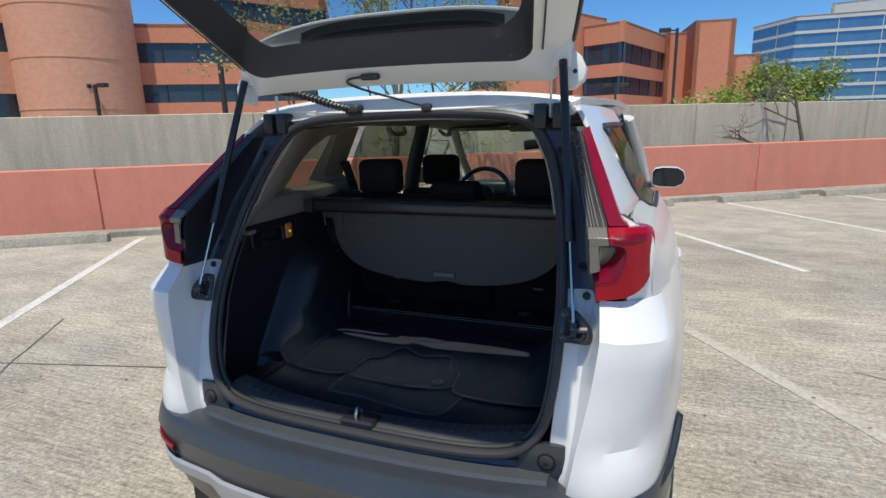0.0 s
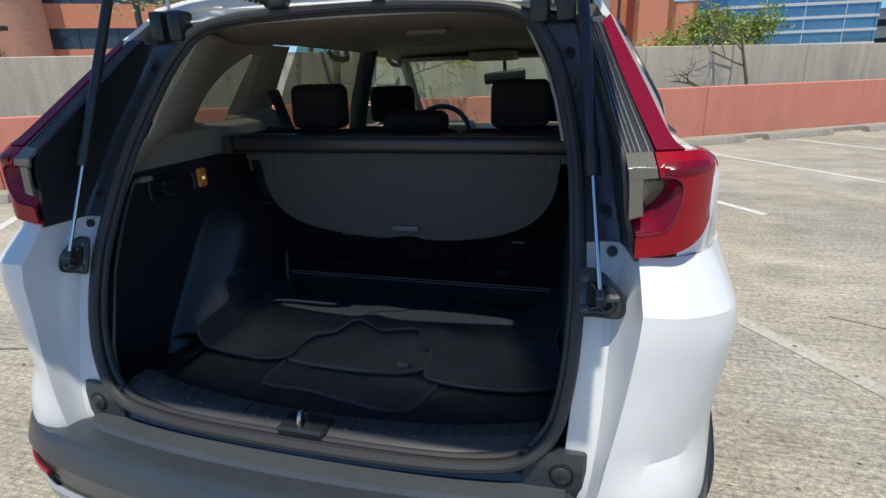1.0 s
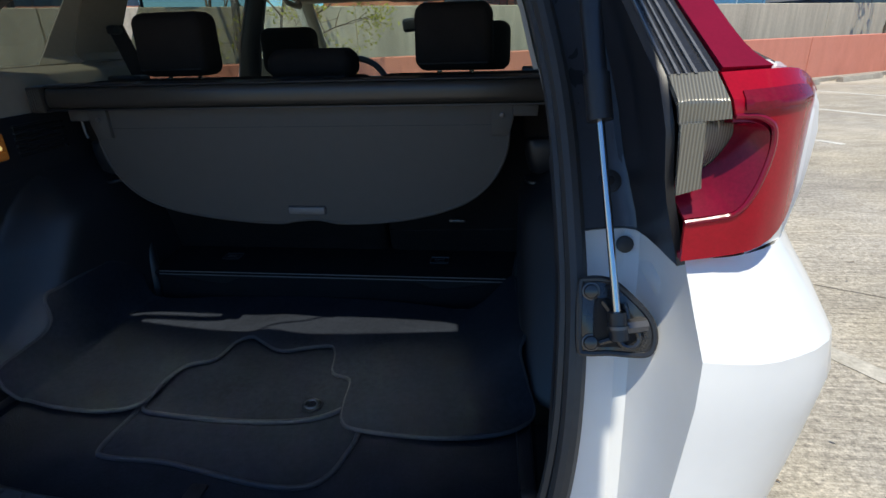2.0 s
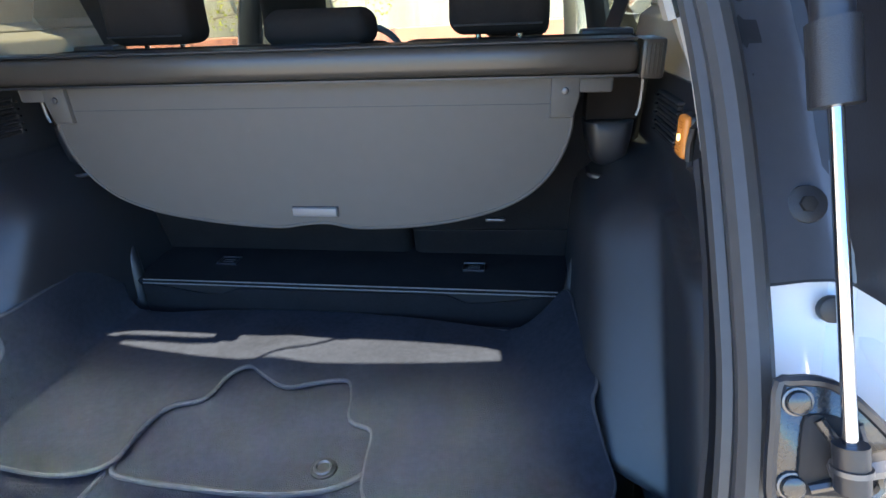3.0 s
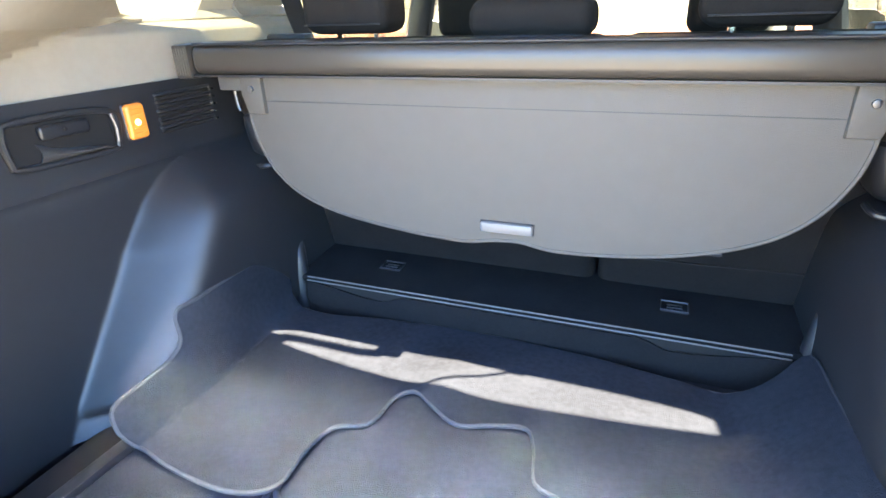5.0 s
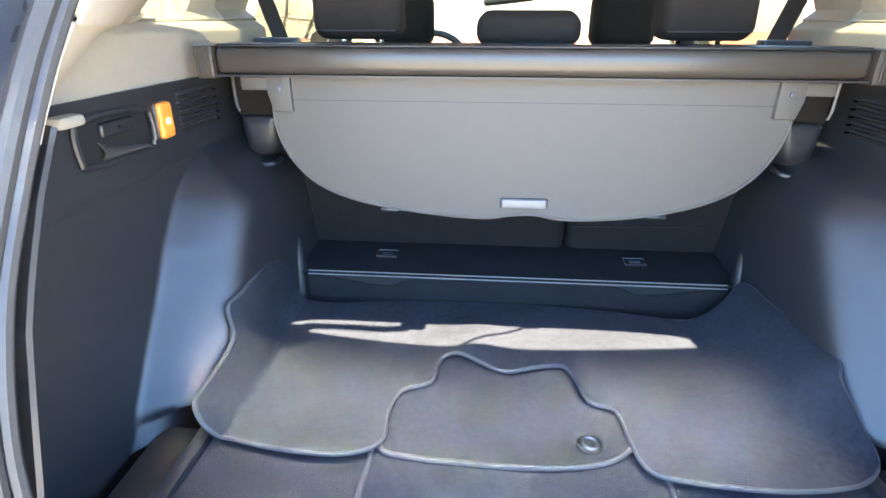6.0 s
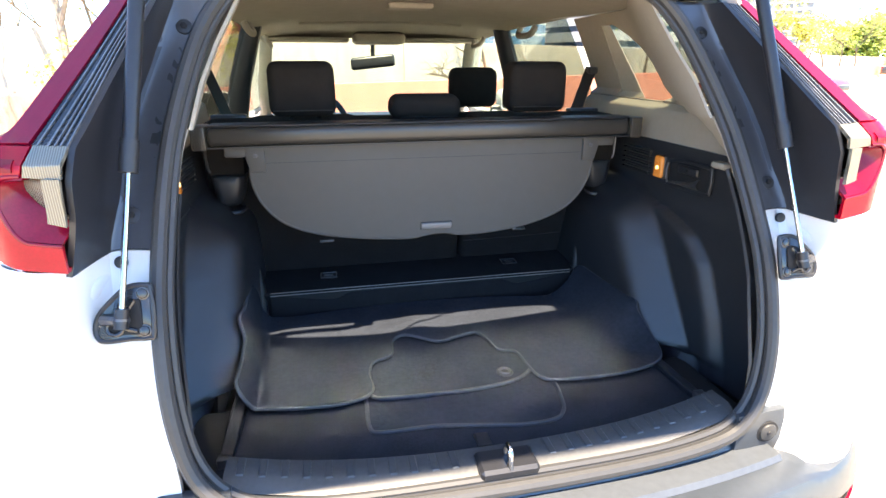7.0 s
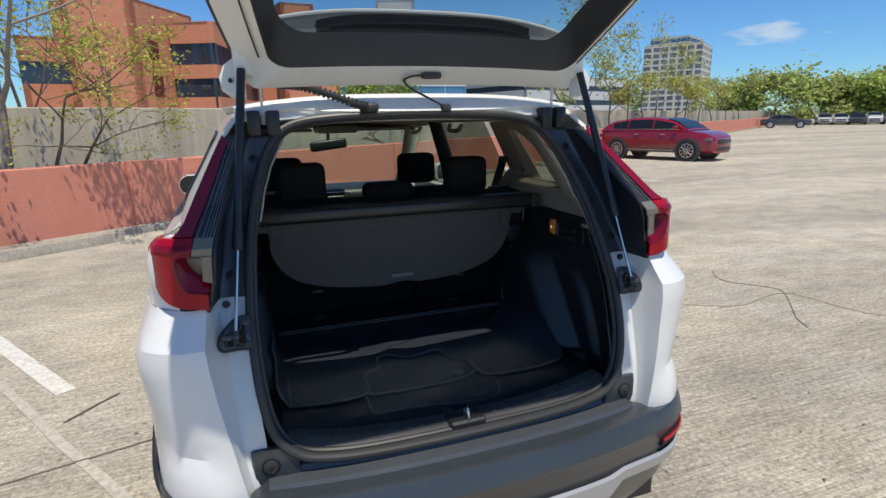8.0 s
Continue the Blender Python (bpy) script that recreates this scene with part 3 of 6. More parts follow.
A, B, C = polar(-6.2, 62), polar(-2.5, 60), polar(1.3, 74)
block("office_building", "red-brown brick office block with dark ribbon windows", [A, B, C, polar(-5, 84)], -8, 11.3, [(1.4, 2.6), (4.2, 6.0), (7.3, 9.3)], BRICK, BAND_GLASS, KERB)
A, B = polar(-14.2, 58), polar(-9.0, 58)
block("stair_tower", "tall plain red brick stair tower", [A, B] + deep(A, B, 9), -8, 14.0, [], BRICK, BAND_GLASS, KERB)
A, B = polar(-9.0, 58.1), polar(-4.2, 66)
bay = block("brick_bay", "plain red brick bay with small brown windows beside the tower", [A, B] + deep(A, B, 8), -8, 12.6, [], BRICK, BAND_GLASS, KERB)
u = (B - A).normalized()
for z0, z1, t in ((7.5, 9.3, 1.7), (4.2, 6.2, 1.8), (2.0, 2.9, 1.9)):
    p = A + u * t
    m = Matrix(((u.x, -u.y, 0, p.x), (u.y, u.x, 0, p.y), (0, 0, 1, 0), (0, 0, 0, 1)))
    part("window", moved(box(0, 1.5, -0.04, 0.3, z0, z1), m), BROWN_GLASS, bay, "brown window panel")
A, B = polar(-17.6, 61), polar(-13.8, 61)
block("brick_wing", "low red brick wing with dark ribbon windows", [A, B] + deep(A, B, 12), -8, 9.3, [(1.7, 3.1), (5.3, 7.2)], BRICK, BAND_GLASS, KERB)
A, B = polar(1.2, 73), polar(3.7, 75)
block("brick_link", "recessed plain red brick link building", [A, B] + deep(A, B, 8), -8, 11.6, [], BRICK, BAND_GLASS, KERB)
A, B = polar(3.6, 70), polar(6.9, 71)
block("brick_tower", "plain red brick tower block", [A, B] + deep(A, B, 8), -8, 12.2, [], BRICK, BAND_GLASS, KERB)
A, B = polar(6.8, 72), polar(9.0, 73)
block("brick_annex", "low plain red brick annex", [A, B] + deep(A, B, 8), -8, 8.5, [], BRICK, BAND_GLASS, KERB)
A, B, C = polar(8.0, 118), polar(11.2, 110), polar(22, 118)
block("glass_office", "blue mirror-glass office building with pale floor bands", [A, B, C, polar(15, 150)], -10, 17.4, [(0.3 + 2.1 * i, 1.95 + 2.1 * i) for i in range(8)], MULLION, BLUE_GLASS, KERB, 6.0, 0.12, MULLION, 3)
A, B = polar(13.5, 116), polar(17.5, 116)
block("roof_plant", "pale plant room on the glass office roof", [A, B] + deep(A, B, 10), 17.4, 19.6, [], MULLION, BLUE_GLASS, KERB)
# brick drum with its wings
drum = thing("round_tower", "broad round orange-tan brick stair drum", "building")
c = polar(-53.2, 46)
bm = disc(3.75, 22, 48)
part("drum_wall", moved(bm, Matrix.Translation((c.x, c.y, -8))), BRICK_TAN, drum)
for z, r, h in ((13.7, 3.86, 0.35), (9.6, 3.78, 0.10), (6.4, 3.78, 0.10), (3.2, 3.78, 0.10)):
    part("coping" if h > 0.2 else "brick_course", moved(disc(r, h, 48), Matrix.Translation((c.x, c.y, z))), BRICK_TAN, drum)
A, B = polar(-49.5, 46), polar(-33, 44)
block("brick_office", "orange brick office wing with two ribbons of blue windows", [A, B] + deep(A, B, 12), -8, 9.2, [(0.2, 1.2), (3.7, 5.0), (6.5, 7.9)], BRICK, BAND_GLASS, KERB, 2.4)
A, B = polar(-70, 44), polar(-56.5, 46)
block("brick_office", "orange-tan brick office wing with square dark windows", [A, B] + deep(A, B, 12), -8, 12, [(2.6, 4.3), (6.9, 8.7)], BRICK_TAN, BAND_GLASS, KERB, 1.6)
# high-rise and pale offices
A, B = polar(39.3, 260), polar(44.3, 255)
tower = block("apartment_tower", "tall pale apartment tower with rows of balconies", [A, B] + deep(A, B, 24), -12, 30.5, [(0.2 + 2.5 * i, 1.9 + 2.5 * i) for i in range(12)], TOWER_SKIN, TOWER_SHADE, KERB, 3.4, 0.9, TOWER_SKIN, 2)
A, B = polar(39.8, 262), polar(43.2, 257)
block("tower_crown", "slatted pale crown on the tower roof", [A, B] + deep(A, B, 20), 30.5, 33.5, [(31.2, 32.8)], TOWER_SKIN, BLUE_GLASS, KERB, 1.5)
A, B = polar(28, 120), polar(38.2, 150)
block("white_office", "low pale grey office building with ribbon windows", [A, B] + deep(A, B, 25), -10, 10.5, [(1.0, 2.2), (4.2, 5.4), (7.4, 8.6)], MULLION, BAND_GLASS, KERB, 4.0)


def pole_lamp(az, d, top, heads):
    """A square pole with box-shaped heads on short arms."""
    ob = thing("parking_lamp", "dark bronze parking lot lamp on a square pole", "street lamp", "parking lamps", polar(az, d, 0))
    p = polar(az, d)
    part("pole", moved(box(-0.09, 0.09, -0.09, 0.09, -8, top, 0.01, 1), Matrix.Translation(p)), POLE, ob)
    for s in heads:
        part("arm", moved(box(min(0, s * 0.5), max(0, s * 0.5), -0.03, 0.03, top - 0.16, top - 0.08), Matrix.Translation(p)), POLE, ob)
        part("head", moved(box(min(s * 0.35, s * 1.05), max(s * 0.35, s * 1.05), -0.2, 0.2, top - 0.2, top + 0.05, 0.03, 1), Matrix.Translation(p)), POLE, ob)


pole_lamp(2.6, 38, 7.0, (-1,))
pole_lamp(-52.2, 42, 4.7, (-1, 1))
pole_lamp(-2.9, 50, 4.6, (-1, 1))
pole_lamp(-41.2, 26, 6.2, (1,))

# ---------------------------------------------------------------- the parked car: shell
car = thing("car", "white compact SUV parked with its tailgate wide open", "car", at=(0, 1.9, 0))



def smooth_step(t):
    t = min(max(t, 0), 1)
    return t * t * (3 - 2 * t)


# half sections of the rear quarter: height, then x and y of seal edge, recess floor, ridge, rear face, corner, flank, flank, door
QUARTER = [
    (0.64, 0.545, 0.00, 0.575, 0.00, 0.590, -0.045, 0.68, -0.052, 0.765, 0.015, 0.815, 0.13, 0.855, 0.45, 0.870, 1.05),
    (0.71, 0.545, 0.01, 0.590, 0.00, 0.600, -0.046, 0.68, -0.052, 0.772, 0.020, 0.820, 0.15, 0.858, 0.45, 0.872, 1.05),
    (0.76, 0.545, 0.02, 0.597, 0.01, 0.609, -0.045, 0.69, -0.040, 0.778, 0.035, 0.824, 0.18, 0.864, 0.45, 0.877, 1.05),
    (0.80, 0.547, 0.025, 0.602, 0.02, 0.615, -0.043, 0.695, -0.012, 0.780, 0.066, 0.826, 0.20, 0.868, 0.45, 0.878, 1.05),
    (0.86, 0.552, 0.036, 0.607, 0.04, 0.627, -0.036, 0.705, -0.010, 0.788, 0.072, 0.830, 0.21, 0.870, 0.46, 0.878, 1.05),
    (0.95, 0.554, 0.064, 0.612, 0.07, 0.643, -0.022, 0.718, -0.004, 0.802, 0.068, 0.834, 0.22, 0.868, 0.48, 0.876, 1.05),
    (1.035, 0.557, 0.093, 0.616, 0.10, 0.654, -0.014, 0.725, -0.003, 0.812, 0.064, 0.836, 0.23, 0.860, 0.50, 0.868, 1.05),
    (1.078, 0.557, 0.113, 0.622, 0.12, 0.658, -0.003, 0.728, 0.004, 0.808, 0.072, 0.830, 0.24, 0.852, 0.52, 0.860, 1.05),
    (1.115, 0.556, 0.131, 0.626, 0.14, 0.654, 0.030, 0.718, 0.036, 0.792, 0.098, 0.820, 0.25, 0.845, 0.53, 0.853, 1.05),
    (1.158, 0.554, 0.152, 0.628, 0.16, 0.649, 0.062, 0.700, 0.068, 0.766, 0.125, 0.806, 0.26, 0.832, 0.55, 0.842, 1.05),
    (1.23, 0.548, 0.192, 0.615, 0.195, 0.628, 0.055, 0.692, 0.058, 0.764, 0.100, 0.797, 0.265, 0.812, 0.57, 0.818, 1.05),
    (1.29, 0.540, 0.227, 0.608, 0.225, 0.622, 0.055, 0.688, 0.058, 0.766, 0.100, 0.770, 0.27, 0.775, 0.60, 0.780, 1.05),
    (1.33, 0.530, 0.252, 0.600, 0.25, 0.615, 0.072, 0.656, 0.075, 0.750, 0.105, 0.712, 0.30, 0.726, 0.62, 0.742, 1.05),
    (1.348, 0.525, 0.263, 0.597, 0.26, 0.608, 0.092, 0.648, 0.095, 0.684, 0.096, 0.706, 0.31, 0.722, 0.63, 0.732, 1.05),
    (1.40, 0.512, 0.294, 0.578, 0.29, 0.590, 0.150, 0.622, 0.153, 0.662, 0.155, 0.686, 0.35, 0.700, 0.645, 0.708, 1.05),
    (1.467, 0.487, 0.342, 0.553, 0.325, 0.566, 0.224, 0.594, 0.227, 0.631, 0.230, 0.650, 0.41, 0.664, 0.67, 0.675, 1.05),
    (1.555, 0.44, 0.375, 0.515, 0.37, 0.532, 0.318, 0.560, 0.321, 0.588, 0.324, 0.603, 0.48, 0.617, 0.70, 0.630, 1.05),
    (1.62, 0.39, 0.40, 0.45, 0.40, 0.50, 0.39, 0.52, 0.395, 0.545, 0.40, 0.555, 0.50, 0.573, 0.70, 0.590, 1.05),
]


def section(z, i):
    """The i-th point of the quarter at a height."""
    p = lerp(QUARTER, z)
    return Vector((p[2 * i], p[2 * i + 1], z))


def quarter_row(z, a, b, steps=4):
    """Points round the quarter at one height, with a sharp edge at the ridge."""
    pts = []
    for i0, i1 in ((0, 2), (2, 7)):
        i0, i1 = max(i0, a), min(i1, b)
        if i1 > i0:
            run = spline([section(z, i) for i in range(i0, i1 + 1)], steps)
            pts += run if not pts else run[1:]
    return pts


def heights(z0, z1, n):
    return [z0 + (z1 - z0) * k / n for k in range(n + 1)]


def cut_at(points, y_end, n=14):
    """The stretch of a line of points up to a y, evenly divided."""
    run = [points[0]]
    for p, q in zip(points, points[1:]):
        if q.y >= y_end:
            run.append(p.lerp(q, (y_end - p.y) / max(q.y - p.y, 1e-6)))
            break
        run.append(q)
    total = sum((q - p).length for p, q in zip(run, run[1:]))
    out, want, done = [], 0.0, 0.0
    for k in range(n):
        want = total * k / n
        done = 0.0
        for p, q in zip(run, run[1:]):
            d = (q - p).length
            if done + d >= want:
                out.append(p.lerp(q, (want - done) / max(d, 1e-6)))
                break
            done += d
    return out + [run[-1]]


def lamp_y(x, z):
    """Depth of the tail lamp's face."""
    rise = 0.0 if z < 1.31 else (z - 1.31) * 1.12
    side = 0.69 if z < 1.34 else 0.69 - (z - 1.34) * 0.5
    return 0.05 + rise + 12 * max(x - side, 0) ** 2


def window_edge(z):
    return lerp([(1.30, 0.66), (1.348, 0.49), (1.40, 0.42), (1.467, 0.44), (1.56, 0.53)], z)[0]


def lens_sheet(curve_a, curve_b, lift, s, n=28, across=5, back=0.0, sink=0.0):
    """A lamp lens between two curves in x and z, sunk towards the second one."""
    def even(c):
        pts = spline([(x, 0, z) for x, z in c], 10)
        run, out = [0.0], []
        for p, q in zip(pts, pts[1:]):
            run.append(run[-1] + (q - p).length)
        for k in range(n + 1):
            want = run[-1] * k / n
            i = min(max(j for j, r in enumerate(run) if r <= want + 1e-9), len(pts) - 2)
            out.append(pts[i].lerp(pts[i + 1], (want - run[i]) / max(run[i + 1] - run[i], 1e-9)))
        return out
    a, b = even(curve_a), even(curve_b)
    rows = []
    for j in range(across + 1):
        t = j / across
        row = [p.lerp(q, t) for p, q in zip(a, b)]
        rows.append([Vector((s * p.x, lamp_y(p.x, p.z) - lift + sink * t, p.z)) for p in row])
    if back:
        rows.insert(0, [p + Vector((0, back, 0)) for p in rows[0]])
    return thick(surface(rows), 0.006)


for s, where in SIDES:
    levels = heights(0.64, 1.035, 12) + [1.06, 1.078, 1.096, 1.115, 1.135, 1.158]
    part("quarter_panel", thick(surface([mirrored(quarter_row(z, 0, 7), s) for z in levels]), 0.012), WHITE, car, "white rear quarter panel with a sharp ridge", 24)
    # pillar outboard of the lamp, in three pieces round the quarter window
    rows = [mirrored(cut_at(quarter_row(z, 4, 7, 8), 1.049), s) for z in (1.158, 1.19, 1.22, 1.25, 1.275, 1.30)]
    part("shoulder_panel", thick(surface(rows), 0.012), WHITE, car)
    rows = [mirrored(cut_at(quarter_row(z, 4, 7, 8), window_edge(z)), s) for z in (1.30, 1.315, 1.338)]
    part("lamp_surround", thick(surface(rows), 0.012), WHITE, car)
    rows = [mirrored(cut_at(quarter_row(z, 4, 7, 8), window_edge(z)), s) for z in [1.348] + heights(1.36, 1.56, 9)]
    rows.insert(0, [p + Vector((0, 0.002, -0.011)) for p in rows[0]])
    part("rear_pillar", thick(surface(rows), 0.012), WHITE, car)
    rows = [mirrored(cut_at(quarter_row(z, 4, 7, 8), 1.049), s) for z in (1.56, 1.59, 1.62)]
    part("roof_shoulder", thick(surface(rows), 0.012), WHITE, car)
    edge = [cut_at(quarter_row(z, 4, 7, 8), window_edge(z))[-1] for z in heights(1.30, 1.56, 8)]
    edge = [section(1.30, 7) + Vector((0, -0.02, 0))] + edge + [section(1.56, 7) + Vector((0, -0.02, 0))]
    part("window_trim", tube(mirrored(spline(edge, 2), s), 0.007, 8), BLACK_SATIN, car)
    rows = []
    for z in heights(1.30, 1.56, 8):
        run = quarter_row(z, 4, 7, 8)
        ys = [window_edge(z) + (1.05 - window_edge(z)) * k / 6 for k in range(7)]
        rows.append(mirrored([Vector((float(np.interp(y, [p.y for p in run], [p.x for p in run])) - 0.008, y, z)) for y in ys], s))
    part("quarter_window", thick(surface(rows), 0.004), DEEP_TINT, car, "dark tinted quarter window")
    # black garnish between seal and lamp
    rows = [mirrored(quarter_row(z, 0, 2), s) for z in heights(1.152, 1.552, 18)]
    garnish = part("pillar_garnish", thick(surface(rows), 0.008), BLACK_SATIN, car, "satin black pillar garnish with screws")
    rows = []
    for z in heights(1.156, 1.548, 26):
        run = quarter_row(z, 0, 2)
        reach = 4.2 + 1.5 * smooth_step((1.25 - z) / 0.035)
        rows.append(mirrored([run[int(f)].lerp(run[min(int(f) + 1, len(run) - 1)], f - int(f)) + Vector((0, -0.005, 0)) for f in (0.2 + (reach - 0.2) * k / 8 for k in range(9))], s))
    part("garnish_flange", thick(surface(rows), 0.004), GARNISH, garnish, "semi-gloss charcoal flange beside the seal")
    for x, z in ((0.507, 1.492), (0.592, 1.203)):
        run = quarter_row(z, 0, 2)
        y = float(np.interp(x, [p.x for p in run], [p.y for p in run]))
        q = Matrix.Translation((s * x, y - 0.006, z)) @ Matrix.Rotation(radians(62), 4, "X")
        screw = part("screw", moved(disc(0.014, 0.006, 16, 0.002), q), BLACK, garnish)
        part("screw_head", moved(disc(0.006, 0.009, 6, 0.001), q), SLOT, screw)
    # lamp: black case behind the separate lenses
    case = [mirrored([section(z, 1) + Vector((0, 0.01, 0)), section(z, 2) + Vector((0, 0.02, 0)), section(z, 3) + Vector((0, 0.046, 0)), section(z, 4) + Vector((-0.006, 0.04, 0)), section(z, 4) + Vector((-0.012, 0.06, 0))], s) for z in heights(1.165, 1.335, 8)]
    lamp = part("tail_lamp", thick(surface(case), 0.004), BLACK_SATIN, car, "two-part tail lamp with red and clear lenses")
    case = [mirrored([section(z, 2) + Vector((0, 0.012, 0)), section(z, 3) + Vector((0, 0.016, 0)), section(z, 4) + Vector((-0.006, 0.006, 0)), section(z, 4) + Vector((-0.012, 0.06, 0))], s) for z in heights(1.335, 1.56, 8)]
    part("bar_case", thick(surface(case), 0.004), BLACK_SATIN, lamp)
    seat = [mirrored([section(z, 3) + Vector((0.01, 0.010, 0)), section(z, 4) + Vector((-0.002, 0.002, 0)), section(z, 4) + Vector((0.0, 0.05, 0))], s) for z in heights(1.156, 1.34, 8)]
    part("lamp_seat", thick(surface(seat), 0.003), WHITE, lamp, "white body edge round the lamp")
    rim = [(0.641, 1.160), (0.70, 1.171), (0.735, 1.185), (0.754, 1.207), (0.762, 1.245), (0.764, 1.285), (0.761, 1.314), (0.751, 1.326), (0.732, 1.333), (0.702, 1.334), (0.66, 1.332)]
    inner_rim = [(0.640, 1.199), (0.668, 1.204), (0.684, 1.209), (0.695, 1.225), (0.703, 1.250), (0.706, 1.272), (0.703, 1.287), (0.695, 1.294), (0.685, 1.297), (0.669, 1.297)]
    pane = [(0.626, 1.228), (0.646, 1.236), (0.664, 1.247), (0.675, 1.260), (0.683, 1.275), (0.683, 1.287), (0.677, 1.292), (0.668, 1.293)]
    part("frame_lens", lens_sheet(rim, inner_rim, 0.004, s, back=0.05), RED_LENS, lamp, "bright red outer lens")
    part("inner_lens", lens_sheet(inner_rim, pane, -0.002, s, sink=0.024), DARK_RED, lamp, "deep red inner lens")
    part("reversing_lens", lens_sheet([(0.649, 1.2385), (0.647, 1.25), (0.646, 1.27), (0.645, 1.292)], pane, 0.0, s, sink=0.026), CLEAR_WARM, lamp, "clear reversing lens")
    part("fluted_lens", lens_sheet([(0.627, 1.227), (0.6255, 1.25), (0.6245, 1.27), (0.623, 1.291)], [(0.648, 1.234), (0.646, 1.25), (0.645, 1.27), (0.644, 1.2925)], 0.003, s), CLEAR_LENS, lamp, "fluted clear lens")
    part("upper_lens", lens_sheet([(0.6232, 1.2905), (0.620, 1.31), (0.615, 1.331)], [(0.667, 1.295), (0.662, 1.315), (0.657, 1.333)], 0.003, s), CLEAR_LENS, lamp, "fluted clear lens")
    def on_lamp(curve, lift):
        return [Vector((s * p.x, lamp_y(p.x, p.z) - lift, p.z)) for p in spline([(x, 0, z) for x, z in curve], 6)]
    part("lens_groove", tube(on_lamp(inner_rim, 0.003), 0.0028, 8), BAR_RED, lamp, "dark ruby groove in the lens")
    part("pane_edge", tube(on_lamp(pane, -0.022), 0.0022, 8), RED_LENS, lamp)
    part("brow_slot", lens_sheet([(0.676, 1.302), (0.70, 1.304), (0.728, 1.305), (0.748, 1.308)], [(0.674, 1.318), (0.70, 1.320), (0.726, 1.321), (0.742, 1.319)], 0.0065, s), DARK_RED, lamp, "dark red band along the lamp's top")
    split = [(0.660, 1.333), (0.628, 1.404), (0.600, 1.467), (0.567, 1.548)]
    inner_edge = [(0.615, 1.331), (0.594, 1.391), (0.569, 1.467), (0.534, 1.549)]
    bars = ((0.0, 0.05, 0.005, CLEAR_BAR), (0.05, 0.17, 0.001, CLEAR_DARK), (0.17, 0.23, 0.005, CLEAR_BAR), (0.23, 0.33, 0.001, CLEAR_DARK), (0.33, 0.38, 0.005, CLEAR_BAR),
            (0.38, 0.50, 0.001, CLEAR_DARK), (0.50, 0.57, 0.005, CLEAR_BAR), (0.57, 0.80, 0.0, CLEAR_DARK), (0.80, 0.86, 0.004, CLEAR_BAR), (0.86, 1.0, 0.0, CLEAR_DARK))
    for f0, f1, lift, mat in bars:
        cut = [[(a[0] + (b[0] - a[0]) * f, a[1] + (b[1] - a[1]) * f) for a, b in zip(inner_edge, split)] for f in (f0, f1 - 0.01)]
        part("clear_bar", lens_sheet(cut[0], cut[1], lift, s, across=3), mat, lamp, "clear fluted upright lens")
    part("red_bar", lens_sheet([(0.706, 1.337), (0.685, 1.356), (0.655, 1.417), (0.624, 1.480), (0.583, 1.562)], [(0.662, 1.336), (0.6295, 1.404), (0.6015, 1.467), (0.569, 1.548)], 0.005, s, back=0.03), BAR_RED, lamp, "red upright lens")

# roof, with its rear lip under the tailgate
def roof_half(y):
    return (0.50 if y < 0.42 else 0.545 + 0.05 * min((y - 0.42) / 0.6, 1.0))


def roof_row(y, n=12):
    w, crown = roof_half(y), 1.645 + 0.02 * math.sin(min(max((y - 0.4) / 2.4, 0), 1) * math.pi) - (0.10 * max(y - 2.1, 0) ** 2)
    return [Vector((w * t, y, crown - 0.035 * abs(t) ** 3)) for t in (-1 + 2 * k / n for k in range(n + 1))]


rows = [[Vector((p.x * 0.90, 0.392, 1.608 - 0.01 * abs(p.x / 0.5) ** 3)) for p in roof_row(0.4)], [Vector((p.x * 0.94, 0.400, p.z - 0.026)) for p in roof_row(0.4)], [Vector((p.x * 0.98, 0.408, p.z - 0.004)) for p in roof_row(0.4)]]
rows += [[p + Vector((0, 0, 0.008)) for p in roof_row(y)] for y in (0.425, 0.47, 0.7, 1.0, 1.4, 1.8, 2.1, 2.35)]
part("roof", thick(surface(rows), -0.02), WHITE, car)
for s, where in SIDES:
    part("roof_joint", tube([(s * 0.527, 0.392, 1.604), (s * 0.532, 0.42, 1.607), (s * 0.545, 0.47, 1.610)], 0.013, 8), WHITE, car)
    # hinge pockets
    for x0, x1 in ((0.425, 0.462), (0.478, 0.515)):
        part("hinge_cover", box(*sorted((s * x0, s * x1)), 0.352, 0.43, 1.556, 1.626, 0.006, 2), BLACK_SATIN, car)
    part("hinge", box(*sorted((s * 0.466, s * 0.473)), 0.372, 0.382, 1.59, 1.71, 0.002, 1), WHITE_IN, car)

# rubber seal round the opening
SEAL = [(0.0, -0.018, 0.726), (0.25, -0.014, 0.728), (0.40, -0.005, 0.738), (0.475, 0.004, 0.762), (0.524, 0.022, 0.82), (0.546, 0.047, 0.92),
        (0.553, 0.090, 1.04), (0.551, 0.140, 1.14), (0.535, 0.230, 1.30), (0.498, 0.318, 1.445), (0.456, 0.364, 1.53), (0.40, 0.388, 1.58), (0.28, 0.392, 1.602), (0.0, 0.392, 1.612)]
loop = [Vector(p) for p in SEAL] + [Vector((-p[0], p[1], p[2])) for p in SEAL[-2:0:-1]]
ring = spline(loop, 6, True)
mid = sum(ring, Vector()) / len(ring)
part("door_seal", tube([p + (p - mid).normalized() * 0.001 + Vector((0, -0.004, 0)) for p in ring], 0.0125, 10, True), RUBBER, car, "black rubber weatherstrip round the opening")
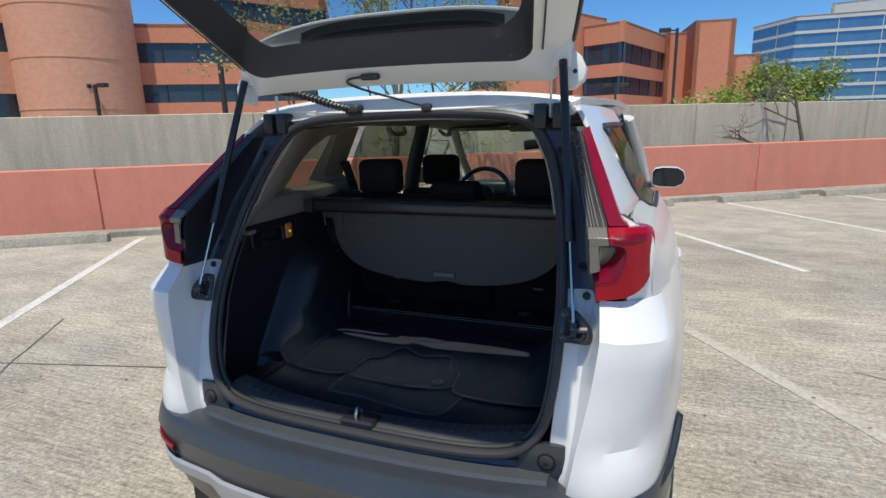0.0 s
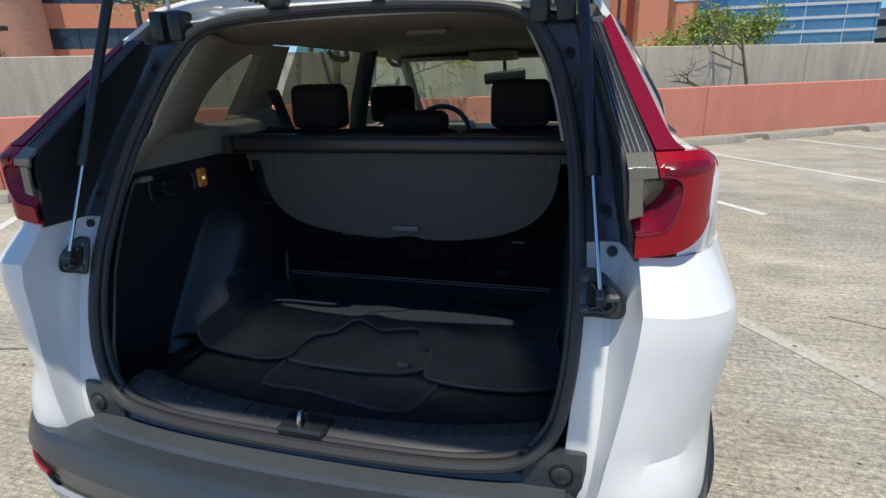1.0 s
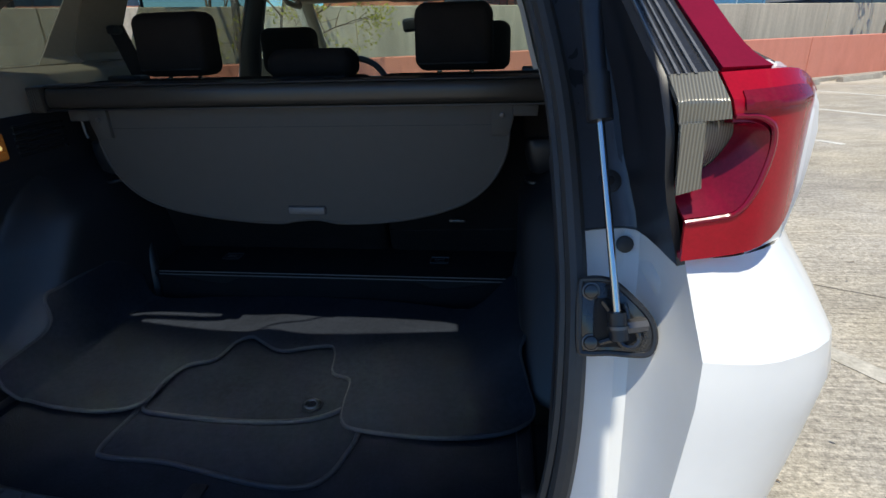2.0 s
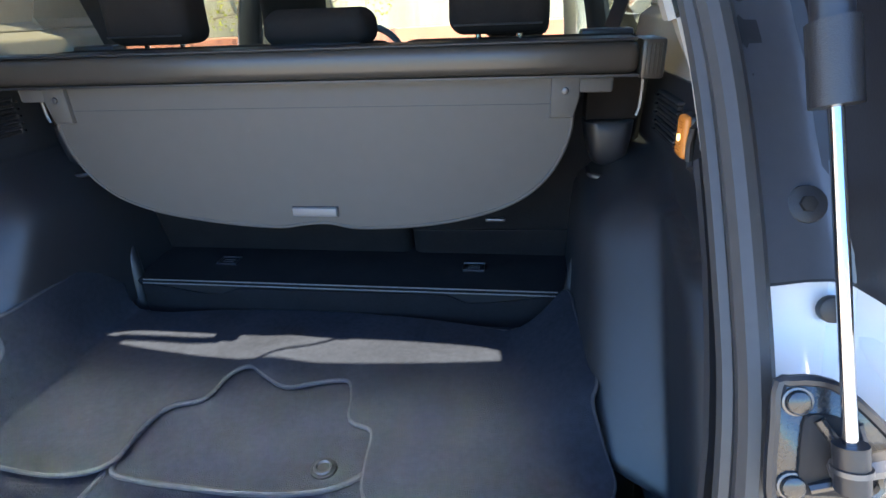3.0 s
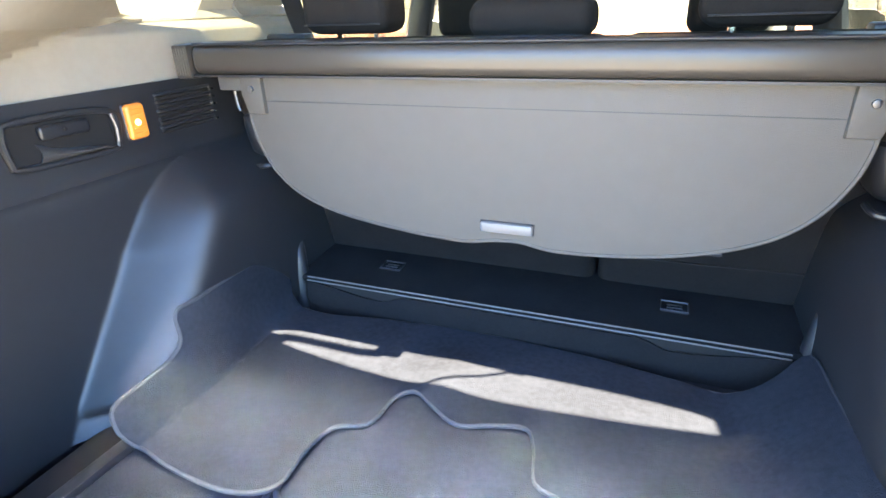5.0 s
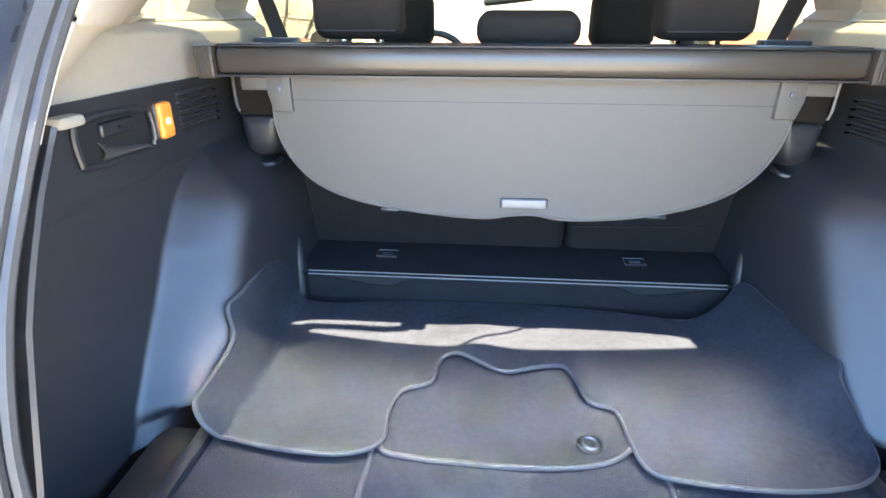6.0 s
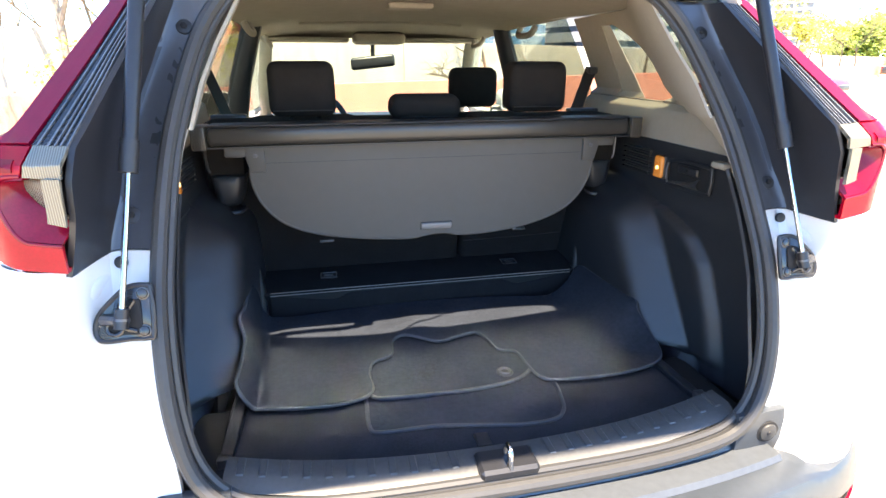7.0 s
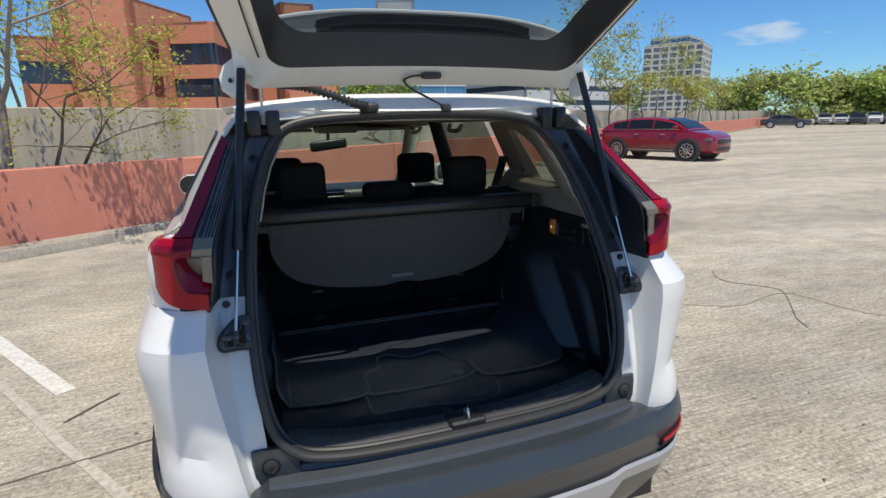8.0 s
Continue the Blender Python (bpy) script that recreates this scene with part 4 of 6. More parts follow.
inner = [p + (mid - p).normalized() * 0.011 + Vector((0, 0.011, 0)) for p in ring]
part("seal_lip", tube(inner, 0.0085, 8, True), RUBBER, car)
outer = [p + (p - mid).normalized() * 0.013 + Vector((0, 0.006, 0)) for p in ring]
part("opening_flange", thick(surface([outer + outer[:1], inner + inner[:1]]), 0.006), RUBBER, car)

# bumper: a moulded skin from the sill shelf down and round the corners
def bumper_row(y_off, z, x_scale=1.0):
    plan = [(0.0, -0.145), (0.30, -0.135), (0.55, -0.10), (0.70, -0.05), (0.785, 0.03), (0.828, 0.16), (0.866, 0.44)]
    half = [Vector((x * x_scale, y + y_off, z)) for x, y in plan]
    return spline([Vector((-p.x, p.y, p.z)) for p in half[:0:-1]] + half, 5)


def shelf_row(depth, z_mid, z_corner):
    """A line on the load shelf, which narrows and drops outboard of the pads."""
    out = []
    for p in bumper_row(0, 0.70):
        w = smooth_step((abs(p.x) - 0.56) / 0.06)
        out.append(Vector((p.x, p.y + depth * (1 - 0.7 * w), z_mid + (z_corner - z_mid) * w)))
    return out


shelf = [[p for p in row if abs(p.x) < 0.575] for row in (shelf_row(0.150, 0.730, 0.690), shelf_row(0.128, 0.718, 0.690), shelf_row(0.120, 0.705, 0.689), shelf_row(0.070, 0.708, 0.690), shelf_row(0.062, 0.699, 0.690))]
part("load_shelf", thick(surface(shelf), 0.006), SHELF, car, "worn dark grey load sill shelf", 28)
rows = [shelf_row(0.110, 0.696, 0.688), shelf_row(0.068, 0.698, 0.690), shelf_row(0.020, 0.702, 0.694), shelf_row(0.006, 0.698, 0.690), bumper_row(-0.004, 0.684),
        bumper_row(-0.016, 0.655), bumper_row(-0.020, 0.645), bumper_row(-0.014, 0.636), bumper_row(-0.008, 0.60), bumper_row(0.004, 0.545), bumper_row(0.012, 0.52), bumper_row(0.05, 0.40), bumper_row(0.10, 0.32)]
bumper = part("bumper", thick(surface(rows), -0.02), BUMPER, car, "weathered dark grey plastic rear bumper", 28)
lower = []
for z, dy in ((0.548, -0.004), (0.540, -0.012), (0.50, -0.010), (0.47, -0.004), (0.462, 0.02)):
    lower.append([p + Vector((0, 0, 0.045 * smooth_step((abs(p.x) - 0.40) / 0.06) * (0.3 + 0.7 * (z < 0.52)) - 0.02 * smooth_step((abs(p.x) - 0.46) / 0.3))) for p in bumper_row(dy, z) if abs(p.x) < 0.86])
part("skid_plate", thick(surface(lower), 0.012), SILVER, bumper, "silver lower garnish")
for s, where in SIDES:
    rows = [mirrored([p + Vector((0.004, 0, 0)) for p in bumper_row(dy, z) if 0.60 < p.x < 0.80], s) for z, dy in ((0.562, -0.004), (0.566, -0.009), (0.60, -0.013), (0.604, -0.010))]
    # shade of the reflector's recess, as a near-black skin on the bumper
    recess = part("reflector_recess", thick(surface(rows), 0.004), SLOT, bumper, "dark reflector recess")
    rows = [mirrored([p + Vector((0.006, 0, 0)) for p in bumper_row(dy, z) if 0.61 < p.x < 0.79], s) for z, dy in ((0.585, -0.012), (0.592, -0.018), (0.602, -0.016))]
    part("reflector", thick(surface(rows), 0.012), RED_LENS, bumper, "red bumper reflector strip")
    rows = [mirrored([Vector((x, y + 0.004 * (z > 0.765), z)) for x, y in ((0.470, 0.0), (0.50, 0.0), (0.53, 0.002), (0.56, 0.004), (0.580, 0.006), (0.586, 0.012))], s) for z in (0.672, 0.70, 0.73, 0.76, 0.776, 0.782)]
    pad = part("corner_pad", thick(surface(rows), 0.02), BUMPER, bumper, "dark grey corner pad with rubber stop")
    stop_m = Matrix.Translation((s * 0.541, 0.003, 0.738)) @ Matrix.Rotation(radians(92), 4, "X")
    part("stop_cup", moved(disc(0.024, 0.003, 24, 0.001), stop_m), SLOT, pad)
    part("rubber_stop", moved(disc(0.019, 0.007, 20, 0.004), stop_m), RUBBER, pad)
    part("stop_core", moved(disc(0.005, 0.009, 10, 0.001), stop_m), BLACK_SATIN, pad)
# inner sill plate with ribs and the striker in its notch
rows = [[Vector((x, y + 0.04 * (abs(x) / 0.5) ** 2, z + 0.03 * (abs(x) / 0.5) ** 3)) for x in (-0.49 + 0.98 * k / 24 for k in range(25))] for y, z in ((-0.005, 0.735), (0.02, 0.748), (0.07, 0.745), (0.105, 0.70))]
sill = part("sill_plate", thick(surface(rows), 0.012), SCUFF, car, "grey ribbed plastic sill plate")
for k in range(26):
    x = -0.465 + 0.0372 * k
    if abs(x) > 0.07:
        part("rib", moved(box(-0.007, 0.007, 0.02, 0.066, 0.742, 0.7502, 0.002, 1), Matrix.Translation((x, 0.04 * (x / 0.5) ** 2, 0.03 * (abs(x) / 0.5) ** 3))), SCUFF, sill)
part("latch_well", box(-0.055, 0.055, -0.012, 0.05, 0.735, 0.757, 0.006, 1), BLACK_SATIN, sill)
part("striker", tube(spline([(-0.0, 0.028, 0.75), (0.0, 0.022, 0.785), (0.0, -0.002, 0.785), (0.0, -0.006, 0.75)], 5), 0.005, 8), CHROME, sill, "steel latch striker")

def spline_2d(points):
    return [(p.x, p.y) for p in spline([(a, b, 0) for a, b in points], 3, True)]


# gas struts between body and tailgate
for s, where in SIDES:
    foot, head = Vector((s * 0.592, 0.056, 1.077)), Vector((s * 0.515, 0.285, 1.735))
    d = (head - foot)
    strut = part("gas_strut", tube([foot + d * 0.33, head - d * 0.01], 0.0112, 12), BLACK_SATIN, car, "black gas strut holding up the tailgate")
    part("collar", tube([foot + d * 0.312, foot + d * 0.318, foot + d * 0.372, foot + d * 0.380], 0.0138, 14), BLACK, strut)
    part("rod", tube([foot + d * 0.02, foot + d * 0.32], 0.0042, 12), CHROME, strut, "polished strut rod")
    part("socket", tube([foot - d * 0.016, foot - d * 0.010, foot + d * 0.018, foot + d * 0.026], 0.0098, 14), BLACK_SATIN, strut)
    part("socket_ring", tube([foot + d * 0.001, foot + d * 0.006], 0.0112, 14), STEEL, strut)
    part("ball_stud", tube([foot + Vector((-s * 0.008, 0, 0)), foot + Vector((s * 0.03, 0.012, 0))], 0.008, 8), STEEL, strut)
    out = [(-0.043, 0.044), (-0.036, 0.052), (-0.012, 0.051), (0.010, 0.034), (0.030, 0.012), (0.036, -0.008), (0.032, -0.024), (0.020, -0.028), (-0.012, -0.027), (-0.036, -0.028), (-0.043, -0.020)]
    plate_m = Matrix.Translation((s * 0.597, 0.074, 1.069)) @ Matrix.Rotation(radians(72), 4, "X")
    pts = [(s * a, b) for a, b in spline_2d(out)]
    bracket = part("strut_bracket", moved(prism(pts if s > 0 else pts[::-1], 0, 0.006, 0.002), plate_m), BRACKET, car, "black pressed steel strut bracket")
    lip = [plate_m @ Vector((s * a, b, 0.004)) for a, b in spline_2d(out)]
    part("bracket_lip", tube(lip, 0.004, 8, True), BLACK_SATIN, bracket)
    inset = [(0.66 * s * a, 0.66 * b - 0.002) for a, b in spline_2d(out)]
    # the pan's inner shade is coloured near-black on a raised inset
    part("bracket_pan", moved(prism(inset if s > 0 else inset[::-1], 0.005, 0.0085, 0.002), plate_m), SLOT, bracket)
    for (xa, ya), (xb, yb) in (((-0.020, 0.030), (0.004, -0.002)), ((-0.022, -0.016), (0.004, -0.006)), ((0.002, 0.028), (0.010, -0.002))):
        part("bracket_web", tube([plate_m @ Vector((s * xa, ya, 0.008)), plate_m @ Vector((s * xb, yb, 0.011))], 0.0038, 8), BRACKET, bracket)
    part("ball_cup", tube([plate_m @ Vector((s * 0.008 + 0.011 * math.cos(a), -0.008 + 0.011 * math.sin(a), 0.009)) for a in (2 * math.pi * k / 18 for k in range(18))], 0.0035, 8, True), BRACKET, bracket)
    wall_pts = spline(mirrored([(0.640, 0.150, 1.118), (0.652, 0.108, 1.104), (0.668, 0.080, 1.076), (0.676, 0.060, 1.040), (0.664, 0.080, 1.004), (0.628, 0.150, 0.985)], s), 6)
    part("strut_pocket", tube(wall_pts, 0.027, 14, False, (0.55, 1.0)), WHITE, car, "white pressed rim round the strut bracket")
    for a, b in ((-0.032, 0.040), (-0.031, -0.016)):
        part("bolt", moved(disc(0.0075, 0.0105, 16, 0.002), plate_m @ Matrix.Translation((s * a, b, 0))), BRACKET, bracket)
        part("bolt_ring", tube([plate_m @ Vector((s * a + 0.0085 * math.cos(t), b + 0.0085 * math.sin(t), 0.0065)) for t in (2 * math.pi * k / 16 for k in range(16))], 0.0014, 6, True), STEEL, bracket)
    part("drain_plug", moved(disc(0.010, 0.006, 14, 0.002), Matrix.Translation((s * 0.610, 0.150, 1.137)) @ Matrix.Rotation(radians(75), 4, "X")), BLACK, car)

# ---------------------------------------------------------------- tailgate
GATE_LONG = 0.985


def gate_point(x, along, lift=0.0):
    """A place on the tailgate: x across, along it from the hinge, and lift to its outer side."""
    mid = (1 - (x / 0.53) ** 2) * (1 - smooth_step((along - 0.4) / 0.5))
    return Vector((x, 0.315 - 0.062 * mid - 0.829 * along + 0.559 * lift, 1.692 + 0.010 * mid + 0.559 * along + 0.829 * lift))


def gate_ring(half, grow, start, radius, lift_side, lift_low, sag=0.10):
    """A line round the gate: up one side, round both corners and along the hinge edge."""
    right = []
    def wide(a):
        return half + grow * a - sag * a * a
    for k in range(13):
        a = GATE_LONG + (start + radius - GATE_LONG) * k / 12
        right.append((wide(a), a, lift_side))
    for k in range(1, 8):
        t = math.pi / 2 * k / 8
        right.append((wide(start + radius) - radius + radius * math.cos(t), start + radius - radius * math.sin(t), lift_side + (lift_low - lift_side) * smooth_step(k / 8)))
    edge = wide(start + radius) - radius
    low = [(edge - 2 * edge * k / 20, start, lift_low) for k in range(21)]
    left = [(-x, a, l) for x, a, l in right[::-1]]
    return [gate_point(*p) for p in right + low + left]


flange_ring = gate_ring(0.518, 0.252, -0.004, 0.05, 0.061, -0.012)
step_ring = gate_ring(0.490, 0.230, 0.012, 0.045, 0.040, -0.012)
lining_out = gate_ring(0.428, 0.22, 0.060, 0.065, 0.002, 0.0)
lining_lip = gate_ring(0.420, 0.22, 0.067, 0.068, 0.004, 0.006)
lining_in = gate_ring(0.376, 0.28, 0.104, 0.085, 0.096, 0.075)
back_ring = [p + Vector((0, 0.559, 0.829)) * (0.004 + 0.046 * smooth_step((abs(p.x) - 0.47) / 0.05)) for p in flange_ring]
gate = part("tailgate", thick(surface([back_ring, flange_ring, step_ring, lining_out]), 0.004), WHITE_IN, car, "open white tailgate with a tinted window", 30)
lining = part("gate_lining", thick(surface([lining_out, lining_lip, lining_in]), -0.004), GATE_TRIM, gate, "charcoal plastic gate lining", 30)
rows = [[gate_point((-1 + k / 10) * (0.425 + 0.26 * a - 0.08 * a * a), a, 0.080 + 0.025 * min(a / 0.3, 1)) for k in range(21)] for a in (0.102, 0.16, 0.28, 0.40, 0.52, 0.66)]
part("gate_window", surface(rows), GATE_GLASS, gate, "tinted tailgate window")
rows = [[gate_point((-1 + k / 10) * (0.43 + 0.26 * a - 0.1 * a * a), a, l) for k in range(21)] for a, l in ((0.60, 0.096), (0.62, 0.01), (0.78, 0.0), (GATE_LONG, 0.03))]
part("lower_lining", thick(surface(rows), 0.006), GATE_TRIM, lining)
rows = [[gate_point((-1 + k / 10) * (0.53 + 0.24 * a - 0.1 * a * a), a, l) for k in range(21)] for a, l in ((0.64, 0.12), (0.76, 0.13), (0.88, 0.12), (GATE_LONG, 0.05))]
part("gate_skin", thick(surface(rows), 0.006), WHITE, gate)
for s, where in SIDES:
    edge = [gate_point(s * (0.522 + 0.252 * a - 0.1 * a * a), a, 0.075) for a in (0.05 + 0.82 * k / 20 for k in range(21))]
    part("edge_seal", tube(edge, 0.008, 6), RUBBER, gate)
    groove = [gate_point(s * (0.452 + 0.225 * a - 0.1 * a * a), a, 0.012) for a in (0.09 + 0.78 * k / 16 for k in range(17))]
    part("seal_groove", tube(groove, 0.0022, 6), GATE_TRIM, gate)
    ear = [(-0.035, -0.055), (0.0, -0.052), (0.026, -0.030), (0.030, 0.0), (0.016, 0.030), (-0.006, 0.048), (-0.035, 0.052)]
    pts = [(s * a, b) for a, b in ear]
    cap = part("spoiler_end", moved(prism(pts if s > 0 else pts[::-1], 0, 0.03, 0.006), Matrix.Translation((s * 0.543, 0.335, 1.708)) @ Matrix.Rotation(radians(82), 4, "X")), WHITE_IN, gate)
    part("plug", moved(disc(0.006, 0.004, 12), Matrix.Translation((s * 0.545, 0.305, 1.702)) @ Matrix.Rotation(radians(82), 4, "X")), BLACK, cap)
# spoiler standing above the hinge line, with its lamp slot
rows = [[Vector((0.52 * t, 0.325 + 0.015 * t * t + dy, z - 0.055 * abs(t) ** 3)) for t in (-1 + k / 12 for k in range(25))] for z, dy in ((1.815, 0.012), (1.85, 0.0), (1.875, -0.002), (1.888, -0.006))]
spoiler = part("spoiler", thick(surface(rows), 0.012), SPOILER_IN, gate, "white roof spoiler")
part("spoiler_rim", tube([p + Vector((0, 0, 0.002)) for p in rows[-1]], 0.0045, 8), WHITE, spoiler)
rows = [[Vector((0.33 * t + 0.02, 0.315 + 0.012 * t * t + dy, z - 0.022 * abs(t) ** 4)) for t in (-1 + k / 10 for k in range(21))] for z, dy in ((1.836, 0.002), (1.858, -0.002), (1.880, -0.004))]
lamp = part("brake_lamp_housing", thick(surface(rows), 0.008), BLACK_SATIN, spoiler, "black brake lamp housing")
rows = [[p + Vector((0, -0.006, -0.003)) for p in rows[1]], [p + Vector((0, -0.006, 0.003)) for p in rows[1]]]
part("brake_lamp_lens", thick(surface(rows), 0.003), BLACK, lamp, "dark brake lamp lens")
part("plug", moved(disc(0.007, 0.004, 12), Matrix.Translation((-0.31, 0.322, 1.848)) @ Matrix.Rotation(radians(85), 4, "X")), BLACK, spoiler)
for s, where in SIDES:
    part("spoiler_stay", box(*sorted((s * 0.416, s * 0.535)), 0.288, 0.345, 1.712, 1.825, 0.008, 2), WHITE_IN, spoiler)
# wiring hose and washer pipe between roof and gate
hose = spline([(-0.392, 0.312, 1.692), (-0.35, 0.318, 1.686), (-0.285, 0.327, 1.667), (-0.22, 0.335, 1.645), (-0.170, 0.350, 1.632)], 10)
h_ob = part("wiring_hose", tube(hose, 0.0085, 10), RUBBER, car, "black corrugated wiring hose")
for k in range(2, len(hose) - 2, 2):
    d = (hose[k + 1] - hose[k]).normalized() * 0.0022
    part("hose_ring", tube([hose[k] - d, hose[k] + d], 0.0135, 12), RUBBER, h_ob)
part("hose_end", box(-0.428, -0.370, 0.286, 0.318, 1.680, 1.704, 0.010, 3), RUBBER, h_ob)
part("hose_end", box(-0.190, -0.135, 0.345, 0.395, 1.615, 1.645, 0.012, 3), RUBBER, h_ob)
pipe = spline([(-0.03, 0.212, 1.712), (-0.075, 0.208, 1.709), (-0.092, 0.222, 1.698), (-0.06, 0.262, 1.680), (0.02, 0.325, 1.652), (0.085, 0.376, 1.630)], 8)
p_ob = part("washer_pipe", tube(pipe, 0.0035, 8), RUBBER, car, "thin black washer pipe")
part("pipe_end", box(-0.045, 0.015, 0.203, 0.226, 1.703, 1.721, 0.008, 2), RUBBER, p_ob)
part("pipe_end", box(0.07, 0.105, 0.366, 0.395, 1.615, 1.64, 0.010, 2), RUBBER, p_ob)

# ---------------------------------------------------------------- the car: doors, pillars, front
BELT = [(1.05, 0.835), (1.6, 0.80), (2.2, 0.755), (2.8, 0.72), (3.3, 0.69)]


def belt(y):
    return lerp(BELT, y)[0]


def side_section(y):
    w = 0.878 - 0.018 * (y - 1.05) - 0.02 * max(y - 2.6, 0) ** 2
    b = belt(min(y, 3.3))
    return [Vector((0.76, y, 0.27)), Vector((w - 0.04, y, 0.34)), Vector((w, y, 0.55)), Vector((w, y, 0.80)), Vector((w - 0.015, y, 0.96)), Vector((b + 0.01, y, 1.12)), Vector((b - 0.03, y, 1.165))]


for s, where in SIDES:
    for name, y0, y1 in (("rear_door", 1.05, 1.90), ("front_door", 1.91, 2.95)):
        door = part(name, thick(surface([mirrored(spline(side_section(y0 + (y1 - y0) * k / 6), 3), s) for k in range(7)]), 0.02), WHITE, car, "white car door")
        yh = y0 + 0.16
        wx = side_section(yh + 0.1)[4].x - 0.012
        part("door_handle", tube(spline([(s * wx, yh, 1.0), (s * (wx + 0.03), yh + 0.03, 1.0), (s * (wx + 0.03), yh + 0.16, 1.0), (s * wx, yh + 0.19, 1.0)], 5), 0.012, 8), WHITE, door)
        lean = 0.03 if y0 < 1.5 else 0.28
        rows = []
        for z, t in ((1.16, 0), (1.3, 0.32), (1.45, 0.66), (1.585, 1)):
            ya, yb = y0 + 0.06 + 0.08 * t * (y0 < 1.5), y1 - 0.03 - lean * t * (y0 > 1.5)
            rows.append([Vector((s * (min(belt(yy) - 0.03, 0.738 - 0.012 * (yy - 1.5)) * (1 - t) + 0.578 * t), yy, z)) for yy in (ya + (yb - ya) * k / 5 for k in range(6))])
        part("door_window", thick(surface(rows), 0.004), TINT if y0 > 1.5 else PRIVACY, door, "tinted door window")
    part("front_wing", thick(surface([mirrored(spline(side_section(y)[2:5] + [Vector((side_section(y)[4].x - 0.07, y, 0.985))], 3), s) for y in (2.96, 3.2, 3.5, 3.9, 4.2)]), 0.02), WHITE, car)
    # pillars
    def pillar(name, low, high, w, mat):
        return part(name, tube([low, (Vector(low) + Vector(high)) / 2 + Vector((s * 0.012, 0, 0.0)), high], w, 10, False, (1.1, 0.9), None, 0.55), mat, car)
    pillar("middle_pillar", (s * 0.690, 1.90, 1.10), (s * 0.553, 1.87, 1.60), 0.046, BLACK_SATIN)
    pillar("screen_pillar", (s * 0.70, 3.22, 1.08), (s * 0.585, 2.38, 1.585), 0.05, WHITE)
    pillar("pillar_lining", (s * 0.665, 3.15, 1.08), (s * 0.545, 2.36, 1.555), 0.035, LINER)
    part("roof_side", tube(spline([(s * 0.566, 1.03, 1.605), (s * 0.558, 1.5, 1.612), (s * 0.552, 1.95, 1.605), (s * 0.545, 2.40, 1.575)], 5), 0.03, 8), WHITE, car)
    part("sill_panel", box(*sorted((s * 0.60, s * 0.86)), 1.35, 3.2, 0.24, 0.36, 0.03, 2), BUMPER, car)
    part("wheel_arch", thick(surface([mirrored([Vector((x, 0.88 + r * math.cos(a), 0.36 + r * math.sin(a))) for r in (0.36, 0.45)], s) for x, a in ((0.868, math.pi * k / 12) for k in range(13))]), 0.03), BUMPER, car)
    # outside mirror
    shell = [(-0.095, -0.035), (-0.09, -0.052), (-0.05, -0.062), (0.04, -0.064), (0.085, -0.045), (0.10, -0.005), (0.09, 0.035), (0.055, 0.058), (-0.03, 0.062), (-0.08, 0.052), (-0.095, 0.03)]
    pts = [(s * a, b) for a, b in shell]
    mirror_m = Matrix.Translation((s * 0.845, 2.44, 1.222)) @ Matrix.Rotation(radians(90), 4, "X")
    m_ob = part("door_mirror", moved(prism(pts if s > 0 else pts[::-1], -0.07, 0.03, 0.006), mirror_m), WHITE, car, "door mirror with a white cap")
    part("mirror_glass", moved(prism([(0.95 * a, 0.93 * b + 0.003) for a, b in (pts if s > 0 else pts[::-1])], 0.03, 0.034), mirror_m), DARK_GLASS, m_ob, "dark mirror glass")
    part("mirror_foot", tube([(s * 0.70, 2.46, 1.17), (s * 0.77, 2.45, 1.175)], 0.02, 8), BLACK_SATIN, m_ob)
# floor pan, bulkhead, bonnet, nose
part("floor_pan", box(-0.72, 0.72, 0.02, 3.3, 0.28, 0.40, 0.02, 1), BLACK, car)
rows = [[Vector((x * (0.74 - 0.03 * (y - 3.3)), y, 0.985 - 0.05 * (y - 3.3) ** 2 - 0.06 * abs(x) ** 3)) for x in (-1 + k / 6 for k in range(13))] for y in (3.28, 3.5, 3.8, 4.05, 4.25)]
part("bonnet", thick(surface(rows), 0.02), WHITE, car)
rows = [[Vector((0.78 * math.sin(a), 3.85 + 0.55 * math.cos(a) + dy, z)) for a in (-1.35 + 2.7 * k / 14 for k in range(15))] for z, dy in ((0.97, -0.12), (0.85, -0.03), (0.7, 0.0), (0.5, 0.03), (0.3, -0.05))]
part("nose", thick(surface(rows), 0.03), WHITE, car)
rows = [[Vector((w * (-1 + k / 4), y - 0.05 * abs(-1 + k / 4) ** 2, z)) for k in range(9)] for w, y, z in ((0.56, 2.36, 1.575), (0.615, 2.68, 1.40), (0.67, 3.0, 1.225), (0.71, 3.25, 1.075))]
part("windscreen", thick(surface(rows), 0.004), TINT, car, "clear windscreen")


def wheel(x, y):
    w = part("wheel", moved(disc(0.23, 0.20, 32, 0.01), Matrix.Translation((x - 0.10, y, 0.355)) @ Matrix.Rotation(radians(90), 4, "Y")), RIM, car)
    rings = []
    for u, r in ((-0.11, 0.24), (-0.115, 0.31), (-0.09, 0.35), (0.09, 0.35), (0.115, 0.31), (0.11, 0.24)):
        rings.append([Vector((x + u, y + r * math.cos(a), 0.355 + r * math.sin(a))) for a in (2 * math.pi * k / 36 for k in range(36))])
    part("tyre", surface(rings, True), TYRE, w)


for x in (-0.75, 0.75):
    for y in (0.88, 3.54):
        wheel(x, y)

# ---------------------------------------------------------------- load bay lining
def smooth(a, b, v):
    t = min(max((v - a) / (b - a), 0), 1)
    return t * t * (3 - 2 * t)


